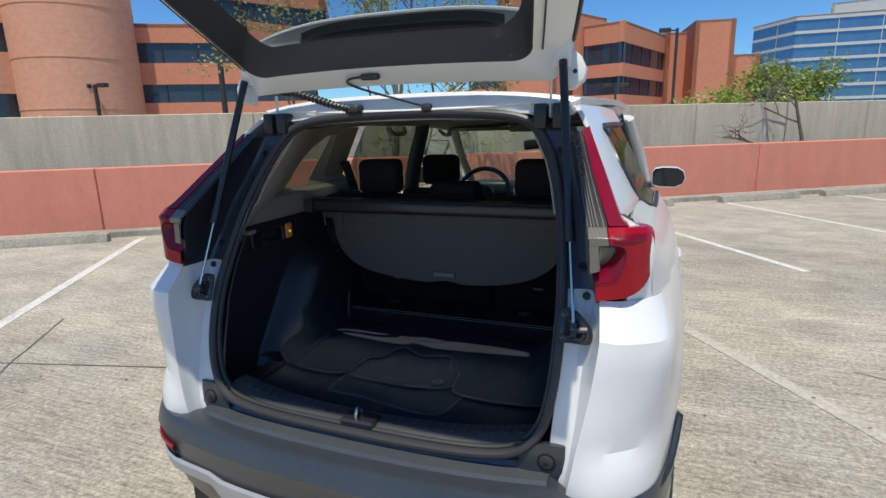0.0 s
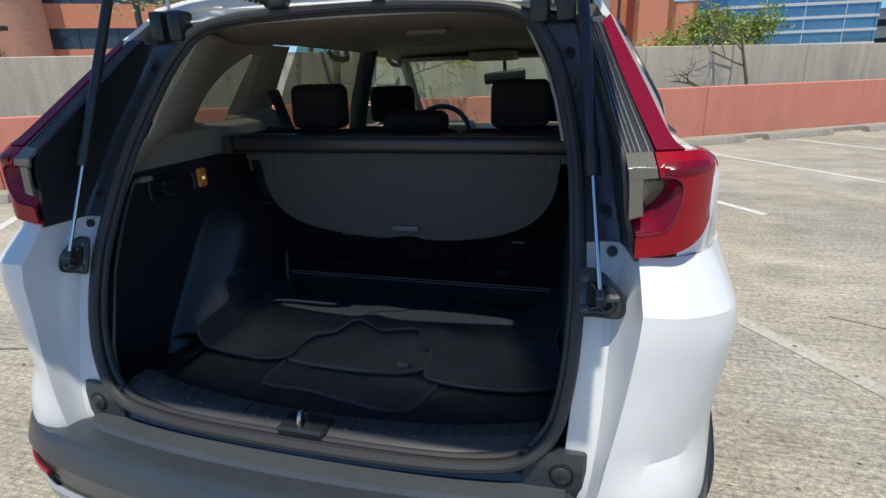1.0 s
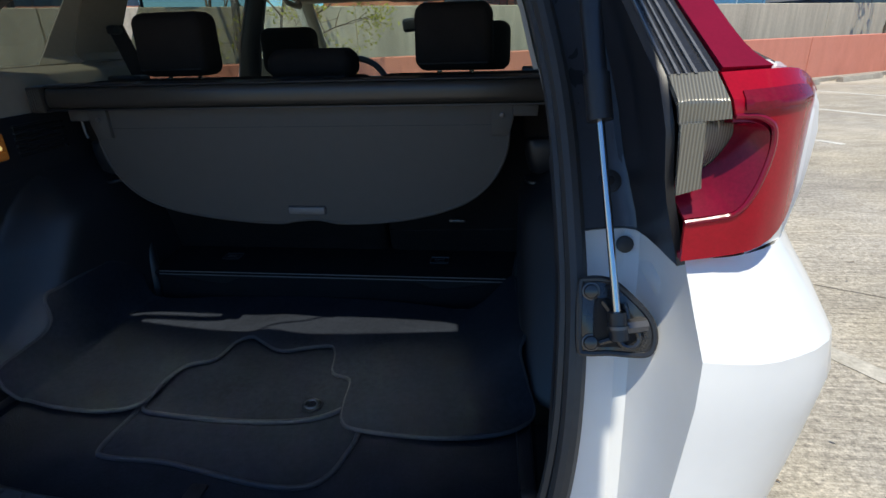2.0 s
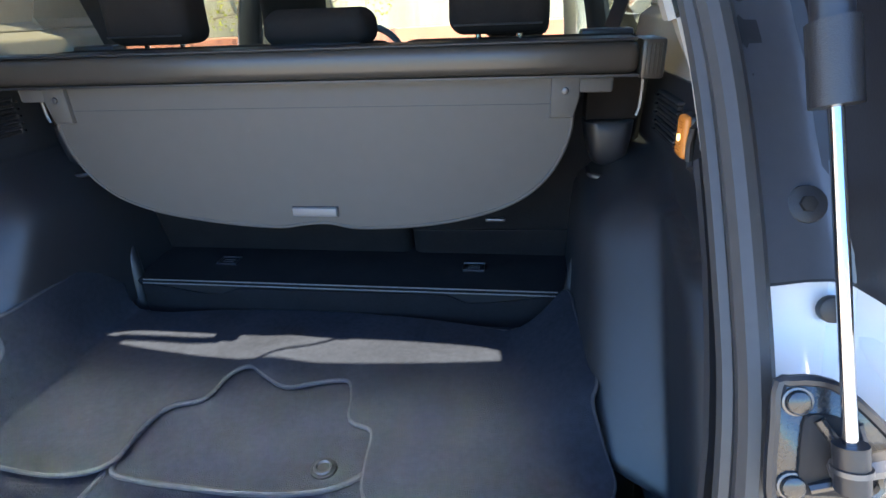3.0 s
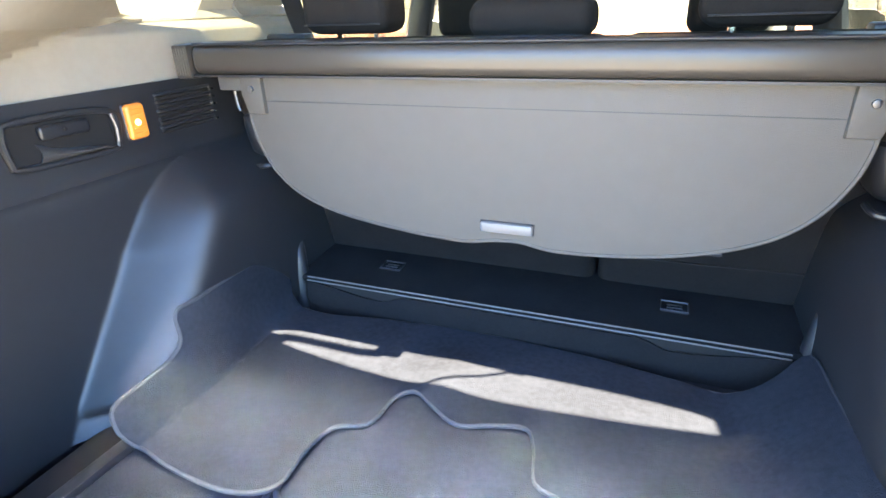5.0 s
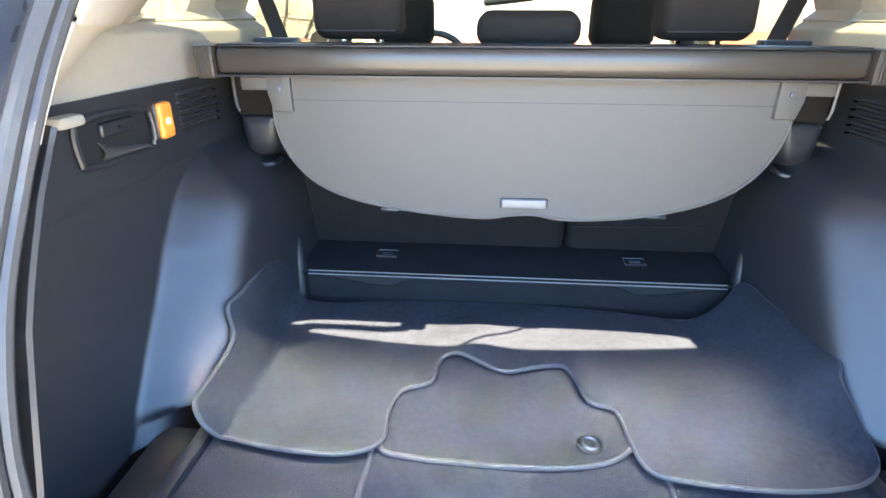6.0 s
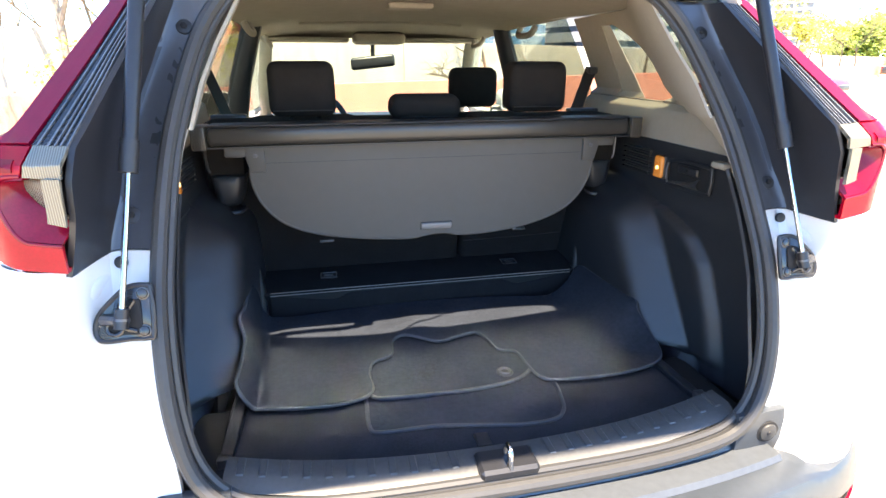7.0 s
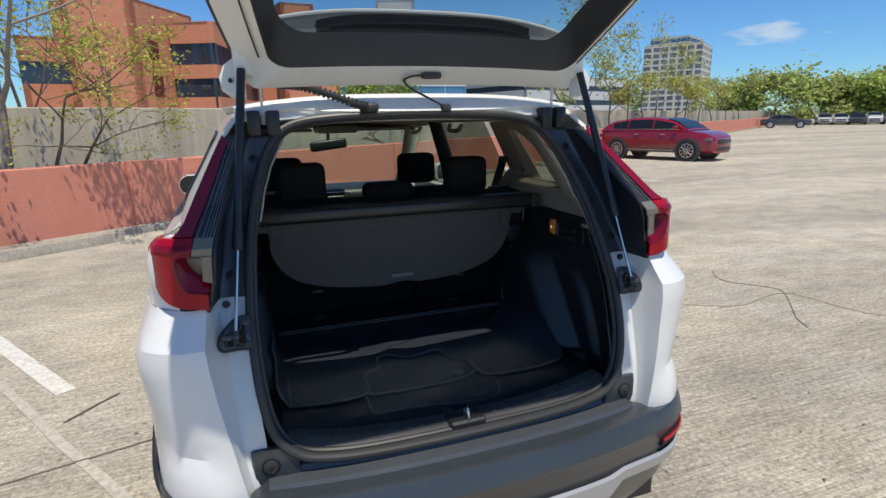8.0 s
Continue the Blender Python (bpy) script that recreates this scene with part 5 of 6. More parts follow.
def ease(f, k0, k1):
    """A ramp from 0 to 1 with rounded ends."""
    return (math.sqrt(f * f + k0 * k0) + f - math.sqrt((f - 1) ** 2 + k1 * k1) - (f - 1)) / 2


# wheel housing: where its rear face leaves the side (left, right) and where it turns into the inner face, by height
REAR_EDGE = {-1: [(0.69, 0.30), (0.75, 0.340), (0.82, 0.390), (0.88, 0.435), (0.96, 0.490), (1.03, 0.552), (1.06, 0.59), (1.10, 0.69)],
             1: [(0.69, 0.29), (0.75, 0.332), (0.82, 0.380), (0.88, 0.424), (0.96, 0.478), (1.03, 0.538), (1.06, 0.575), (1.10, 0.67)]}
INNER_EDGE = [(0.69, 0.385), (0.80, 0.475), (0.87, 0.532), (0.94, 0.588), (1.05, 0.662), (1.10, 0.715)]
STEP_EDGE = [(0.69, 0.215), (0.765, 0.235), (0.853, 0.266), (0.963, 0.324), (1.017, 0.387), (1.053, 0.516), (1.07, 0.68), (1.10, 0.80)]


def trim_x(y, z, s=-1):
    """Half width of the dark lower lining: a wheel housing with a slanted rear face, on the right with a shallow step behind it."""
    side = 0.625 + 0.010 * smooth(1.06, 1.12, z)
    step = 0.0
    if s > 0:
        step = 0.026 * ease((y - lerp(STEP_EDGE, z)[0]) / 0.035, 0.12, 0.22) * ease((1.085 - z) / 0.03, 0.2, 0.2)
    a, b = lerp(REAR_EDGE[s], z)[0], lerp(INNER_EDGE, z)[0]
    depth = 0.122 - (0.026 if s > 0 else 0.0)
    rear = ease((y - a) / (b - 0.035 - a), 0.10, 0.26)
    top = ease((1.094 - z) / 0.078, 0.08, 0.24)
    foot = smooth(0.722, 0.744, z)
    return side - step * (0.4 + 0.6 * foot) - depth * rear * top * (0.35 + 0.65 * foot)


for s, where in SIDES:
    ys = [0.14 + 0.86 * k / 150 for k in range(151)]
    rows = []
    for k in range(89):
        z = 0.69 + (1.228 - 0.69) * k / 88
        edge = section(max(z, 0.74), 0) + Vector((-0.022, 0.035, 0))
        row = [Vector((min(edge.x, 0.575), edge.y - 0.01, z))] + [Vector((trim_x(y, z, s), y, z)) for y in ys if y > edge.y + 0.03]
        while len(row) < len(ys) + 1:
            row.insert(1, row[0].lerp(row[1], 0.5))
        rows.append(mirrored(row, s))
    lining = part("load_bay_lining", thick(surface(rows), 0.006), TRIM_DARK, car, "dark moulded load bay side lining", 50)
    # lamp, grille and pocket in the upper band
    made_before = set(bpy.data.objects)
    lx = trim_x(0.59, 1.16) - 0.004
    lamp = part("cargo_lamp", box(*sorted((s * (lx - 0.007), s * (lx + 0.01))), 0.570, 0.614, 1.124, 1.190, 0.010, 3), BLACK_SATIN, lining, "amber lit load bay lamp")
    part("lamp_lens", box(*sorted((s * (lx - 0.014), s * (lx))), 0.573, 0.611, 1.127, 1.187, 0.010, 4), LAMP_GLOW, lamp, "glowing amber lens")
    part("bulb", moved(disc(0.0055, 0.004, 16, 0.002), Matrix.Translation((s * (lx - 0.013), 0.590, 1.156)) @ Matrix.Rotation(-s * radians(90), 4, "Y")), BULB_GLOW, lamp)
    for z in (1.138, 1.146, 1.170, 1.178):
        part("lens_rib", box(*sorted((s * (lx - 0.0152), s * (lx - 0.012))), 0.579, 0.605, z - 0.0012, z + 0.0012, 0.001, 1), LAMP_GLOW, lamp)
    for k in range(5):
        # each opening is a solid strip, its inner shade put in as near-black
        part("grille_slot", moved(box(*sorted((s * (lx - 0.006), s * (lx + 0.008))), 0.645, 0.775, -0.0038, 0.0038, 0.002, 1), Matrix.Translation((0, 0, 1.128 + 0.0145 * k))), SLOT, lining)
        part("grille_bar", moved(box(*sorted((s * (lx - 0.008), s * (lx + 0.006))), 0.642, 0.778, -0.0028, 0.0028, 0.002, 1), Matrix.Translation((0, 0, 1.1353 + 0.0145 * k))), TRIM_DARK, lining)
        part("grille_clip", box(*sorted((s * (lx - 0.009), s * (lx))), 0.780, 0.784, 1.127 + 0.0145 * k, 1.131 + 0.0145 * k), CHROME, lining)
    ring_pts = [(s * (lx - 0.006), y, z) for y, z in ((0.545, 1.183), (0.40, 1.190), (0.378, 1.178), (0.378, 1.137), (0.395, 1.124), (0.53, 1.120), (0.55, 1.13))]
    # no hollow: a near-black slab gives the pocket's inner shade
    pocket = part("side_pocket", box(*sorted((s * (lx - 0.005), s * (lx + 0.003))), 0.380, 0.546, 1.124, 1.186, 0.002, 1), SLOT, lining, "side pocket with its inner shade as a near-black slab, and a rounded rim")
    part("pocket_rim", tube(spline(ring_pts, 4, True), 0.005, 8, True), TRIM_DARK, pocket)
    part("pocket_edge", tube([(s * (lx - 0.010), 0.548, 1.132), (s * (lx - 0.011), 0.550, 1.155), (s * (lx - 0.010), 0.546, 1.178)], 0.004, 8), STEEL, pocket)
    # pull handle in the pocket: a dark grip over a curved pale scoop
    rows = [[Vector((s * (lx - 0.0065 - 0.010 * math.sin(math.pi * v / 6)), y, z0 + (z1 - z0) * v / 6)) for v in range(7)] for y, z0, z1 in ((0.418, 1.1265, 1.156), (0.424, 1.1262, 1.154), (0.44, 1.126, 1.146), (0.46, 1.1258, 1.141), (0.485, 1.1255, 1.137), (0.51, 1.1255, 1.133), (0.53, 1.1255, 1.130))]
    part("pocket_scoop", thick(surface(rows), 0.002), SCOOP, pocket, "grey curved scoop of the pull handle")
    part("pocket_grip", box(*sorted((s * (lx - 0.013), s * (lx - 0.002))), 0.425, 0.505, 1.158, 1.180, 0.008, 3), BLACK_SATIN, pocket)
    part("pocket_bead", moved(disc(0.003, 0.003, 10, 0.001), Matrix.Translation((s * (lx - 0.013), 0.463, 1.170)) @ Matrix.Rotation(-s * radians(90), 4, "Y")), SLOT, pocket)
    for ob in set(bpy.data.objects) - made_before:
        for v in ob.data.vertices:
            v.co += Vector((0, -0.012, 0.013)) if s < 0 else Vector((-0.004, 0.0, 0.003))
    # bucket-shaped latch bulge with a tie hook, and the bolster panel above it
    rings = []
    for z, x0, x1, y0, y1 in ((1.142, 0.512, 0.592, 0.800, 0.905), (1.138, 0.505, 0.594, 0.794, 0.905), (1.12, 0.507, 0.592, 0.792, 0.905), (1.09, 0.514, 0.589, 0.794, 0.905), (1.066, 0.522, 0.586, 0.799, 0.905), (1.056, 0.530, 0.580, 0.808, 0.905)):
        ring = []
        for cx, cy, a0 in ((x0, y0, 180), (x1, y0, 270)):
            for k in range(6):
                a = radians(a0 + 18 * k)
                r = 0.024
                ring.append(Vector((s * (cx + (r if a0 == 180 else -r) + r * math.cos(a)), cy + r + r * math.sin(a), z)))
        rings.append(ring + [Vector((s * x1, y1, z)), Vector((s * x0, y1, z))])
    bm = surface(rings, True)
    bm.verts.ensure_lookup_table()
    bm.faces.new(bm.verts[:14])
    bm.faces.new(bm.verts[-14:])
    hook = part("latch_bulge", bm, TRIM_DARK, lining, "", 50)
    part("tie_hook", tube(spline([(s * 0.585, 0.805, 1.052), (s * 0.578, 0.780, 1.046), (s * 0.548, 0.772, 1.044), (s * 0.520, 0.780, 1.046), (s * 0.514, 0.805, 1.052)], 5), 0.0055, 8), BLACK_SATIN, hook, "glossy black tie-down hook")
    part("bolster_panel", box(*sorted((s * 0.505, s * 0.600)), 0.812, 0.90, 1.138, 1.235, 0.008, 2), SEAT, lining)
    part("panel_edge", tube(spline([(s * 0.600, 0.806, 1.232), (s * 0.599, 0.806, 1.170), (s * 0.594, 0.806, 1.150)], 4), 0.004, 6), STEEL, lining)
    # rounded post at the front foot of the wheel housing
    part("housing_post", tube(spline([(s * 0.505, 0.800, 0.70), (s * 0.504, 0.803, 0.78), (s * 0.512, 0.814, 0.85), (s * 0.535, 0.84, 0.90)], 5), 0.021, 12, False, (1.0, 0.75)), TRIM_DARK, lining)
    # beige pillar lining round the quarter window opening
    def lining_point(y, z):
        a = section(z, 0) + Vector((-0.022, 0.016, 0))
        b, c = section(z, 6), section(z, 7)
        far = b.x + (c.x - b.x) * (y - b.y) / (c.y - b.y) - 0.085 + 0.045 * smooth(1.28, 1.348, z)
        near = a.x + (far - a.x) * smooth(0, 1, min((y - a.y) / (0.10 + (0.70 - a.y) * smooth(1.22, 1.40, z)), 1))
        floor_x = trim_x(min(y, 1.0), 1.215) - 0.004
        return Vector((s * min(near, floor_x + 0.12 * (z - 1.212) + 1.2 * max(z - 1.31, 0)), y, z))
    def rear_of(z):
        return section(z, 0).y + 0.016
    def hole_rear(z):
        return lerp([(1.322, 0.69), (1.342, 0.64), (1.365, 0.595), (1.385, 0.572), (1.40, 0.58), (1.43, 0.618), (1.51, 0.79), (1.545, 0.865)], z)[0]
    def hole_front(z):
        return lerp([(1.327, 0.94), (1.545, 0.935)], z)[0]
    for name, z0, z1, from_y, to_y in (("pillar_trim", 1.212, 1.327, rear_of, lambda z: 1.12), ("pillar_trim", 1.327, 1.545, rear_of, hole_rear), ("middle_trim", 1.327, 1.545, hole_front, lambda z: 1.12), ("upper_trim", 1.545, 1.575, rear_of, lambda z: 1.12)):
        rows = []
        for k in range(29):
            z = z0 + (z1 - z0) * k / 28
            ya, yb = from_y(z), to_y(z)
            rows.append([lining_point(ya + (yb - ya) * j / 24, z) for j in range(25)])
        part(name, thick(surface(rows), 0.006), BEIGE, car, "beige moulded pillar lining" if name == "pillar_trim" else "", 50)
    rim = [lining_point(hole_rear(z), z) for z in (1.328, 1.342, 1.37, 1.396, 1.41, 1.47, 1.53, 1.544)] + [lining_point(hole_front(z), z) for z in (1.544, 1.48, 1.42, 1.36, 1.328)]
    part("window_gasket", tube(rim, 0.003, 6, True), BEIGE, car)
    def glass_point(y, z):
        b, c = section(z, 6), section(z, 7)
        return Vector((s * (b.x + (c.x - b.x) * (y - b.y) / (c.y - b.y) - 0.022), y, z))
    zs = [1.327 + (1.545 - 1.327) * k / 12 for k in range(13)]
    part("window_reveal", thick(surface([[lining_point(hole_front(z), z), glass_point(hole_front(z) - 0.09 + 0.37 * (z - 1.327), z)] for z in zs]), 0.004), BEIGE, car)
    part("window_reveal", thick(surface([[lining_point(hole_rear(z), z), glass_point(hole_rear(z) - 0.02, z)] for z in [1.385 + 0.16 * k / 12 for k in range(13)]]), 0.004), BEIGE, car)
    part("window_reveal", thick(surface([[lining_point(y, 1.327), glass_point(y, 1.322)] for y in (0.60 + 0.34 * k / 8 for k in range(9))]), 0.004), BEIGE, car)
    part("pillar_clip", box(*sorted((s * 0.585, s * 0.61)), 0.30, 0.345, 1.205, 1.22, 0.005, 2), BEIGE, car)
    # belts and their guides
    part("seat_belt", moved(box(-0.022, 0.022, -0.0015, 0.0015, 0, 0.17), Matrix.Translation((s * 0.56, 1.03, 1.255)) @ Matrix.Rotation(s * radians(18), 4, "Y") @ Matrix.Rotation(s * radians(-60), 4, "Z")), BLACK, car, "black seat belt webbing")
    part("belt_ring", box(*sorted((s * 0.60, s * 0.63)), 1.01, 1.05, 1.395, 1.42, 0.008, 2), BLACK, car)
    part("belt_slot", box(*sorted((s * 0.50, s * 0.60)), 0.93, 0.97, 1.275, 1.292, 0.006, 2), BLACK_SATIN, car)
    # side bars of the bay floor
    bar = part("floor_bar", moved(box(-0.013, 0.013, 0.0, 0.25, 0.700, 0.719, 0.005, 2), Matrix.Translation((s * 0.512, 0.170, 0)) @ Matrix.Rotation(s * radians(1.5), 4, "Z")), BLACK_SATIN, car, "black plastic edge bar of the load bay floor")
    part("bar_clip", box(*sorted((s * 0.500, s * 0.526)), 0.158, 0.178, 0.702, 0.726, 0.005, 2), STEEL, bar)
    part("inner_panel", box(*sorted((s * 0.655, s * 0.665)), 0.20, 1.15, 0.45, 1.20), BLACK, car)
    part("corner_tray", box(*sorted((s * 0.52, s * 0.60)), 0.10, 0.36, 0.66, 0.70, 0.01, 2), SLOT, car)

part("bay_floor", box(-0.53, 0.53, 0.085, 0.82, 0.66, 0.706, 0.008, 2), CARPET, car, "dark carpeted load bay floor")
part("floor_handle", box(-0.025, 0.005, 0.115, 0.155, 0.704, 0.711, 0.004, 2), BLACK, car)
# step and ledge in front of the seat backs
rows = [[Vector((0.53 * (-1 + k / 12), y, z)) for k in range(25)] for y, z in ((0.800, 0.66), (0.797, 0.76), (0.789, 0.784), (0.794, 0.790), (0.86, 0.797), (1.0, 0.806))]
ledge = part("seat_ledge", thick(surface(rows), 0.02), SEAT_BACK, car, "dark felt ledge with a stitched front edge behind the rear seats")


def flap_top(x):
    """Upper edge of the ledge's front flap: high in the middle, dipping and rising again towards its ends."""
    a = abs(x)
    return 0.7735 - 0.0175 * smooth(0.235, 0.285, a) + 0.021 * smooth(0.29, 0.475, a)


xs = [-0.473 + 0.946 * k / 60 for k in range(61)]
rows = [[Vector((x, 0.7865 - dy, flap_top(x) + dz if dz > -0.03 else 0.704)) for x in xs] for dy, dz in ((0.001, -0.001), (0.004, 0.0), (0.005, -0.004), (0.0045, -0.02), (0.003, -0.05))]
part("front_flap", thick(surface(rows), -0.004), SEAT_BACK, ledge, "dark felt front flap of the ledge")
part("flap_edge", tube([(x, 0.7805, flap_top(x)) for x in xs], 0.0017, 6), GRIP, ledge)
# dark strip added behind the flap in place of the shade there
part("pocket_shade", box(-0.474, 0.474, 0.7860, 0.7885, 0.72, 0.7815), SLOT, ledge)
for dy, z in ((0.0, 0.7905), (-0.004, 0.7835)):
    part("piping", tube([(x, 0.787 + dy, z) for x in xs[::4]], 0.0016, 6), GRIP, ledge)
for x in (-0.302, 0.291):
    ring_b = part("anchor_cover", box(x - 0.024, x + 0.024, 0.858, 0.892, 0.794, 0.8005, 0.004, 2), SLOT, ledge, "black anchor cover")
    part("anchor_frame", tube([(x - 0.024, 0.858, 0.8010), (x + 0.024, 0.858, 0.8010), (x + 0.024, 0.892, 0.8025), (x - 0.024, 0.892, 0.8025)], 0.0022, 6, True), BLACK_SATIN, ring_b)
    for y in (0.869, 0.879):
        part("anchor_bar", box(x - 0.014, x + 0.014, y - 0.0015, y + 0.0015, 0.800, 0.803, 0.001, 1), STEEL, ring_b)

# ---------------------------------------------------------------- seats
def cushion(x0, x1, y0, y1, z0, z1, r=0.03, bulge=0.0):
    bm = box(x0, x1, y0, y1, z0, z1, r, 4)
    return bm


for name, x0, x1 in (("rear_seat_back", -0.62, 0.133), ("rear_seat_back", 0.139, 0.62)):
    bm = cushion(x0, x1, 0.945, 1.09, 0.76, 1.258, 0.025)
    for v in bm.verts:
        v.co.y -= 0.26 * (v.co.z - 0.80)
    seat = part(name, bm, SEAT_BACK, car, "folding rear seat back in black felt")
    if x0 > 0:
        part("felt_seam", tube([(0.146, 0.926, 0.868), (0.33, 0.925, 0.872), (0.52, 0.924, 0.877)], 0.0022, 6), SLOT, seat)
    xl = 0.337 if x0 > 0 else -0.30
    part("tether_anchor", box(xl - 0.022, xl + 0.022, 0.908, 0.925, 0.898, 0.906, 0.003, 2), STEEL, seat)
    part("seat_top", moved(cushion(x0 + 0.01, x1 - 0.01, 0.815, 0.97, 1.235, 1.283, 0.022), Matrix.Identity(4)), SEAT, seat)
for x0, x1, z0, z1 in ((-0.425, -0.246, 1.293, 1.438), (0.256, 0.433, 1.293, 1.437), (-0.095, 0.106, 1.279, 1.348)):
    bm = cushion(x0, x1, 0.818, 0.915, z0, z1, 0.024)
    for v in bm.verts:
        f = (v.co.z - z0) / (z1 - z0)
        v.co.y -= 0.012 * math.sin(math.pi * f) * (v.co.y < 0.86)
        v.co.x += (v.co.x - (x0 + x1) / 2) * (0.05 * math.sin(math.pi * min(f * 1.1, 1)) - 0.03)
    rest = part("headrest", bm, SEAT, car, "dark cloth headrest")
    seam = [(x0 + (x1 - x0) * t, 0.8145 - 0.011 * math.sin(math.pi * 0.12), z0 + 0.12 * (z1 - z0)) for t in (0.06, 0.5, 0.94)]
    part("stitching", tube(seam, 0.0016, 6), BLACK, rest)
    if z1 > 1.4:
        for xp in (x0 + 0.05, x1 - 0.05):
            part("headrest_post", tube([(xp, 0.87, 1.26), (xp, 0.87, 1.305)], 0.006, 8), CHROME, rest)
for sx in (-0.365, 0.365):
    bm = cushion(sx - 0.24, sx + 0.24, 1.62, 1.78, 0.62, 1.225, 0.06)
    for v in bm.verts:
        v.co.y -= 0.18 * (v.co.z - 0.9)
    front = part("front_seat", bm, SEAT, car, "dark cloth front seat")
    part("headrest", cushion(sx - 0.105, sx + 0.105, 1.60, 1.70, 1.245, 1.412, 0.035), SEAT, front)
    part("seat_cushion", cushion(sx - 0.25, sx + 0.25, 1.7, 2.2, 0.52, 0.68, 0.05), SEAT, front)
# dashboard, steering wheel, mirror
bm = cushion(-0.70, 0.70, 2.72, 3.2, 0.75, 1.105, 0.06)
dash = part("dashboard", bm, TRIM_DARK, car, "dark dashboard with silver vents")
part("vent", box(-0.13, 0.13, 2.69, 2.73, 1.03, 1.085, 0.012, 2), BLACK_SATIN, dash)
part("vent_trim", tube(spline([(-0.14, 2.685, 1.08), (0.14, 2.685, 1.08), (0.15, 2.685, 1.05), (0.12, 2.685, 1.03), (-0.12, 2.685, 1.03), (-0.15, 2.685, 1.05)], 4, True), 0.005, 6, True), CHROME, dash)
part("vent_blade", box(-0.12, 0.12, 2.68, 2.69, 1.052, 1.058, 0.002, 1), CHROME, dash)
c, tilt = Vector((-0.345, 2.40, 1.095)), Matrix.Rotation(radians(68), 3, "X")
steer = part("steering_wheel", tube([c + tilt @ Vector((0.185 * math.cos(a), 0.185 * math.sin(a), 0)) for a in (2 * math.pi * k / 32 for k in range(32))], 0.016, 10, True), BLACK, car, "black steering wheel")
part("hub", moved(disc(0.07, 0.05, 20, 0.015), Matrix.Translation(c) @ Matrix.Rotation(radians(68), 4, "X") @ Matrix.Translation((0, 0, -0.04))), BLACK, steer)
for a in (0.1, math.pi - 0.1, -math.pi / 2):
    part("spoke", tube([c + tilt @ Vector((0.05 * math.cos(a), 0.05 * math.sin(a), -0.01)), c + tilt @ Vector((0.18 * math.cos(a), 0.18 * math.sin(a), 0))], 0.014, 8, flat=0.5), STEEL, steer)
part("instrument_hood", cushion(-0.52, -0.21, 2.66, 2.85, 1.06, 1.155, 0.03), TRIM_DARK, dash)
mirror_in = part("rear_view_mirror", moved(cushion(-0.13, 0.13, -0.02, 0.02, -0.035, 0.035, 0.018), Matrix.Translation((0.02, 2.62, 1.432)) @ Matrix.Rotation(radians(-6), 4, "Y")), BLACK_SATIN, car, "black rear-view mirror")
part("mirror_stem", tube([(0.02, 2.63, 1.46), (0.02, 2.60, 1.53)], 0.012, 8), BLACK, mirror_in)
# headliner with console, visors and grips
rows = [[Vector((w * (-1 + k / 8), y, z - 0.03 * abs(-1 + k / 8) ** 4)) for k in range(17)] for y, w, z in ((0.395, 0.44, 1.590), (0.45, 0.50, 1.596), (0.7, 0.545, 1.602), (1.2, 0.575, 1.608), (1.8, 0.585, 1.602), (2.2, 0.57, 1.578), (2.38, 0.56, 1.553))]
liner = part("headliner", thick(surface(rows), -0.012), LINER, car, "beige felt headliner")
part("overhead_console", cushion(-0.11, 0.15, 2.16, 2.36, 1.52, 1.572, 0.02), BEIGE, liner)
for sx in (-0.33, 0.35):
    part("sun_visor", cushion(sx - 0.20, sx + 0.20, 2.22, 2.38, 1.53, 1.552, 0.01), BEIGE, liner)
part("roof_ridge", tube(spline([(-0.36, 1.86, 1.592), (0, 1.82, 1.598), (0.36, 1.86, 1.592)], 6), 0.012, 8, flat=0.5), BEIGE, liner)
part("dome_lamp", cushion(-0.07, 0.07, 1.02, 1.10, 1.588, 1.606, 0.008), BEIGE, liner)
for sx in (-1, 1):
    part("grab_handle", tube(spline([(sx * 0.53, 1.35, 1.565), (sx * 0.515, 1.37, 1.535), (sx * 0.515, 1.50, 1.535), (sx * 0.53, 1.52, 1.565)], 5), 0.012, 8), BEIGE, liner)
    part("grab_handle", tube(spline([(sx * 0.53, 2.05, 1.55), (sx * 0.515, 2.07, 1.52), (sx * 0.515, 2.20, 1.51), (sx * 0.53, 2.22, 1.535)], 5), 0.012, 8), BEIGE, liner)

# ---------------------------------------------------------------- roller cover
cover = thing("cargo_cover", "grey-brown roller cargo cover hanging down behind the rear seats", "cargo cover", at=(0, 0.70, 1.24))
bm = box(-0.566, 0.566, 0.668, 0.745, 1.237, 1.286, 0.016, 3)
housing = part("housing", bm, COVER_CASE, cover, "grey-brown roller housing")
part("top_strip", box(-0.56, 0.56, 0.672, 0.74, 1.285, 1.290, 0.002, 1), BLACK, housing)
for s, where in SIDES:
    cap = part("end_cap", box(*sorted((s * 0.566, s * 0.601)), 0.666, 0.748, 1.230, 1.288, 0.005, 2), COVER_CASE, cover)
    for k in range(5):
        part("cap_rib", box(*sorted((s * (0.571 + 0.0058 * k), s * (0.5728 + 0.0058 * k))), 0.6645, 0.668, 1.236, 1.282, 0.0006, 1), COVER_CASE, cap)
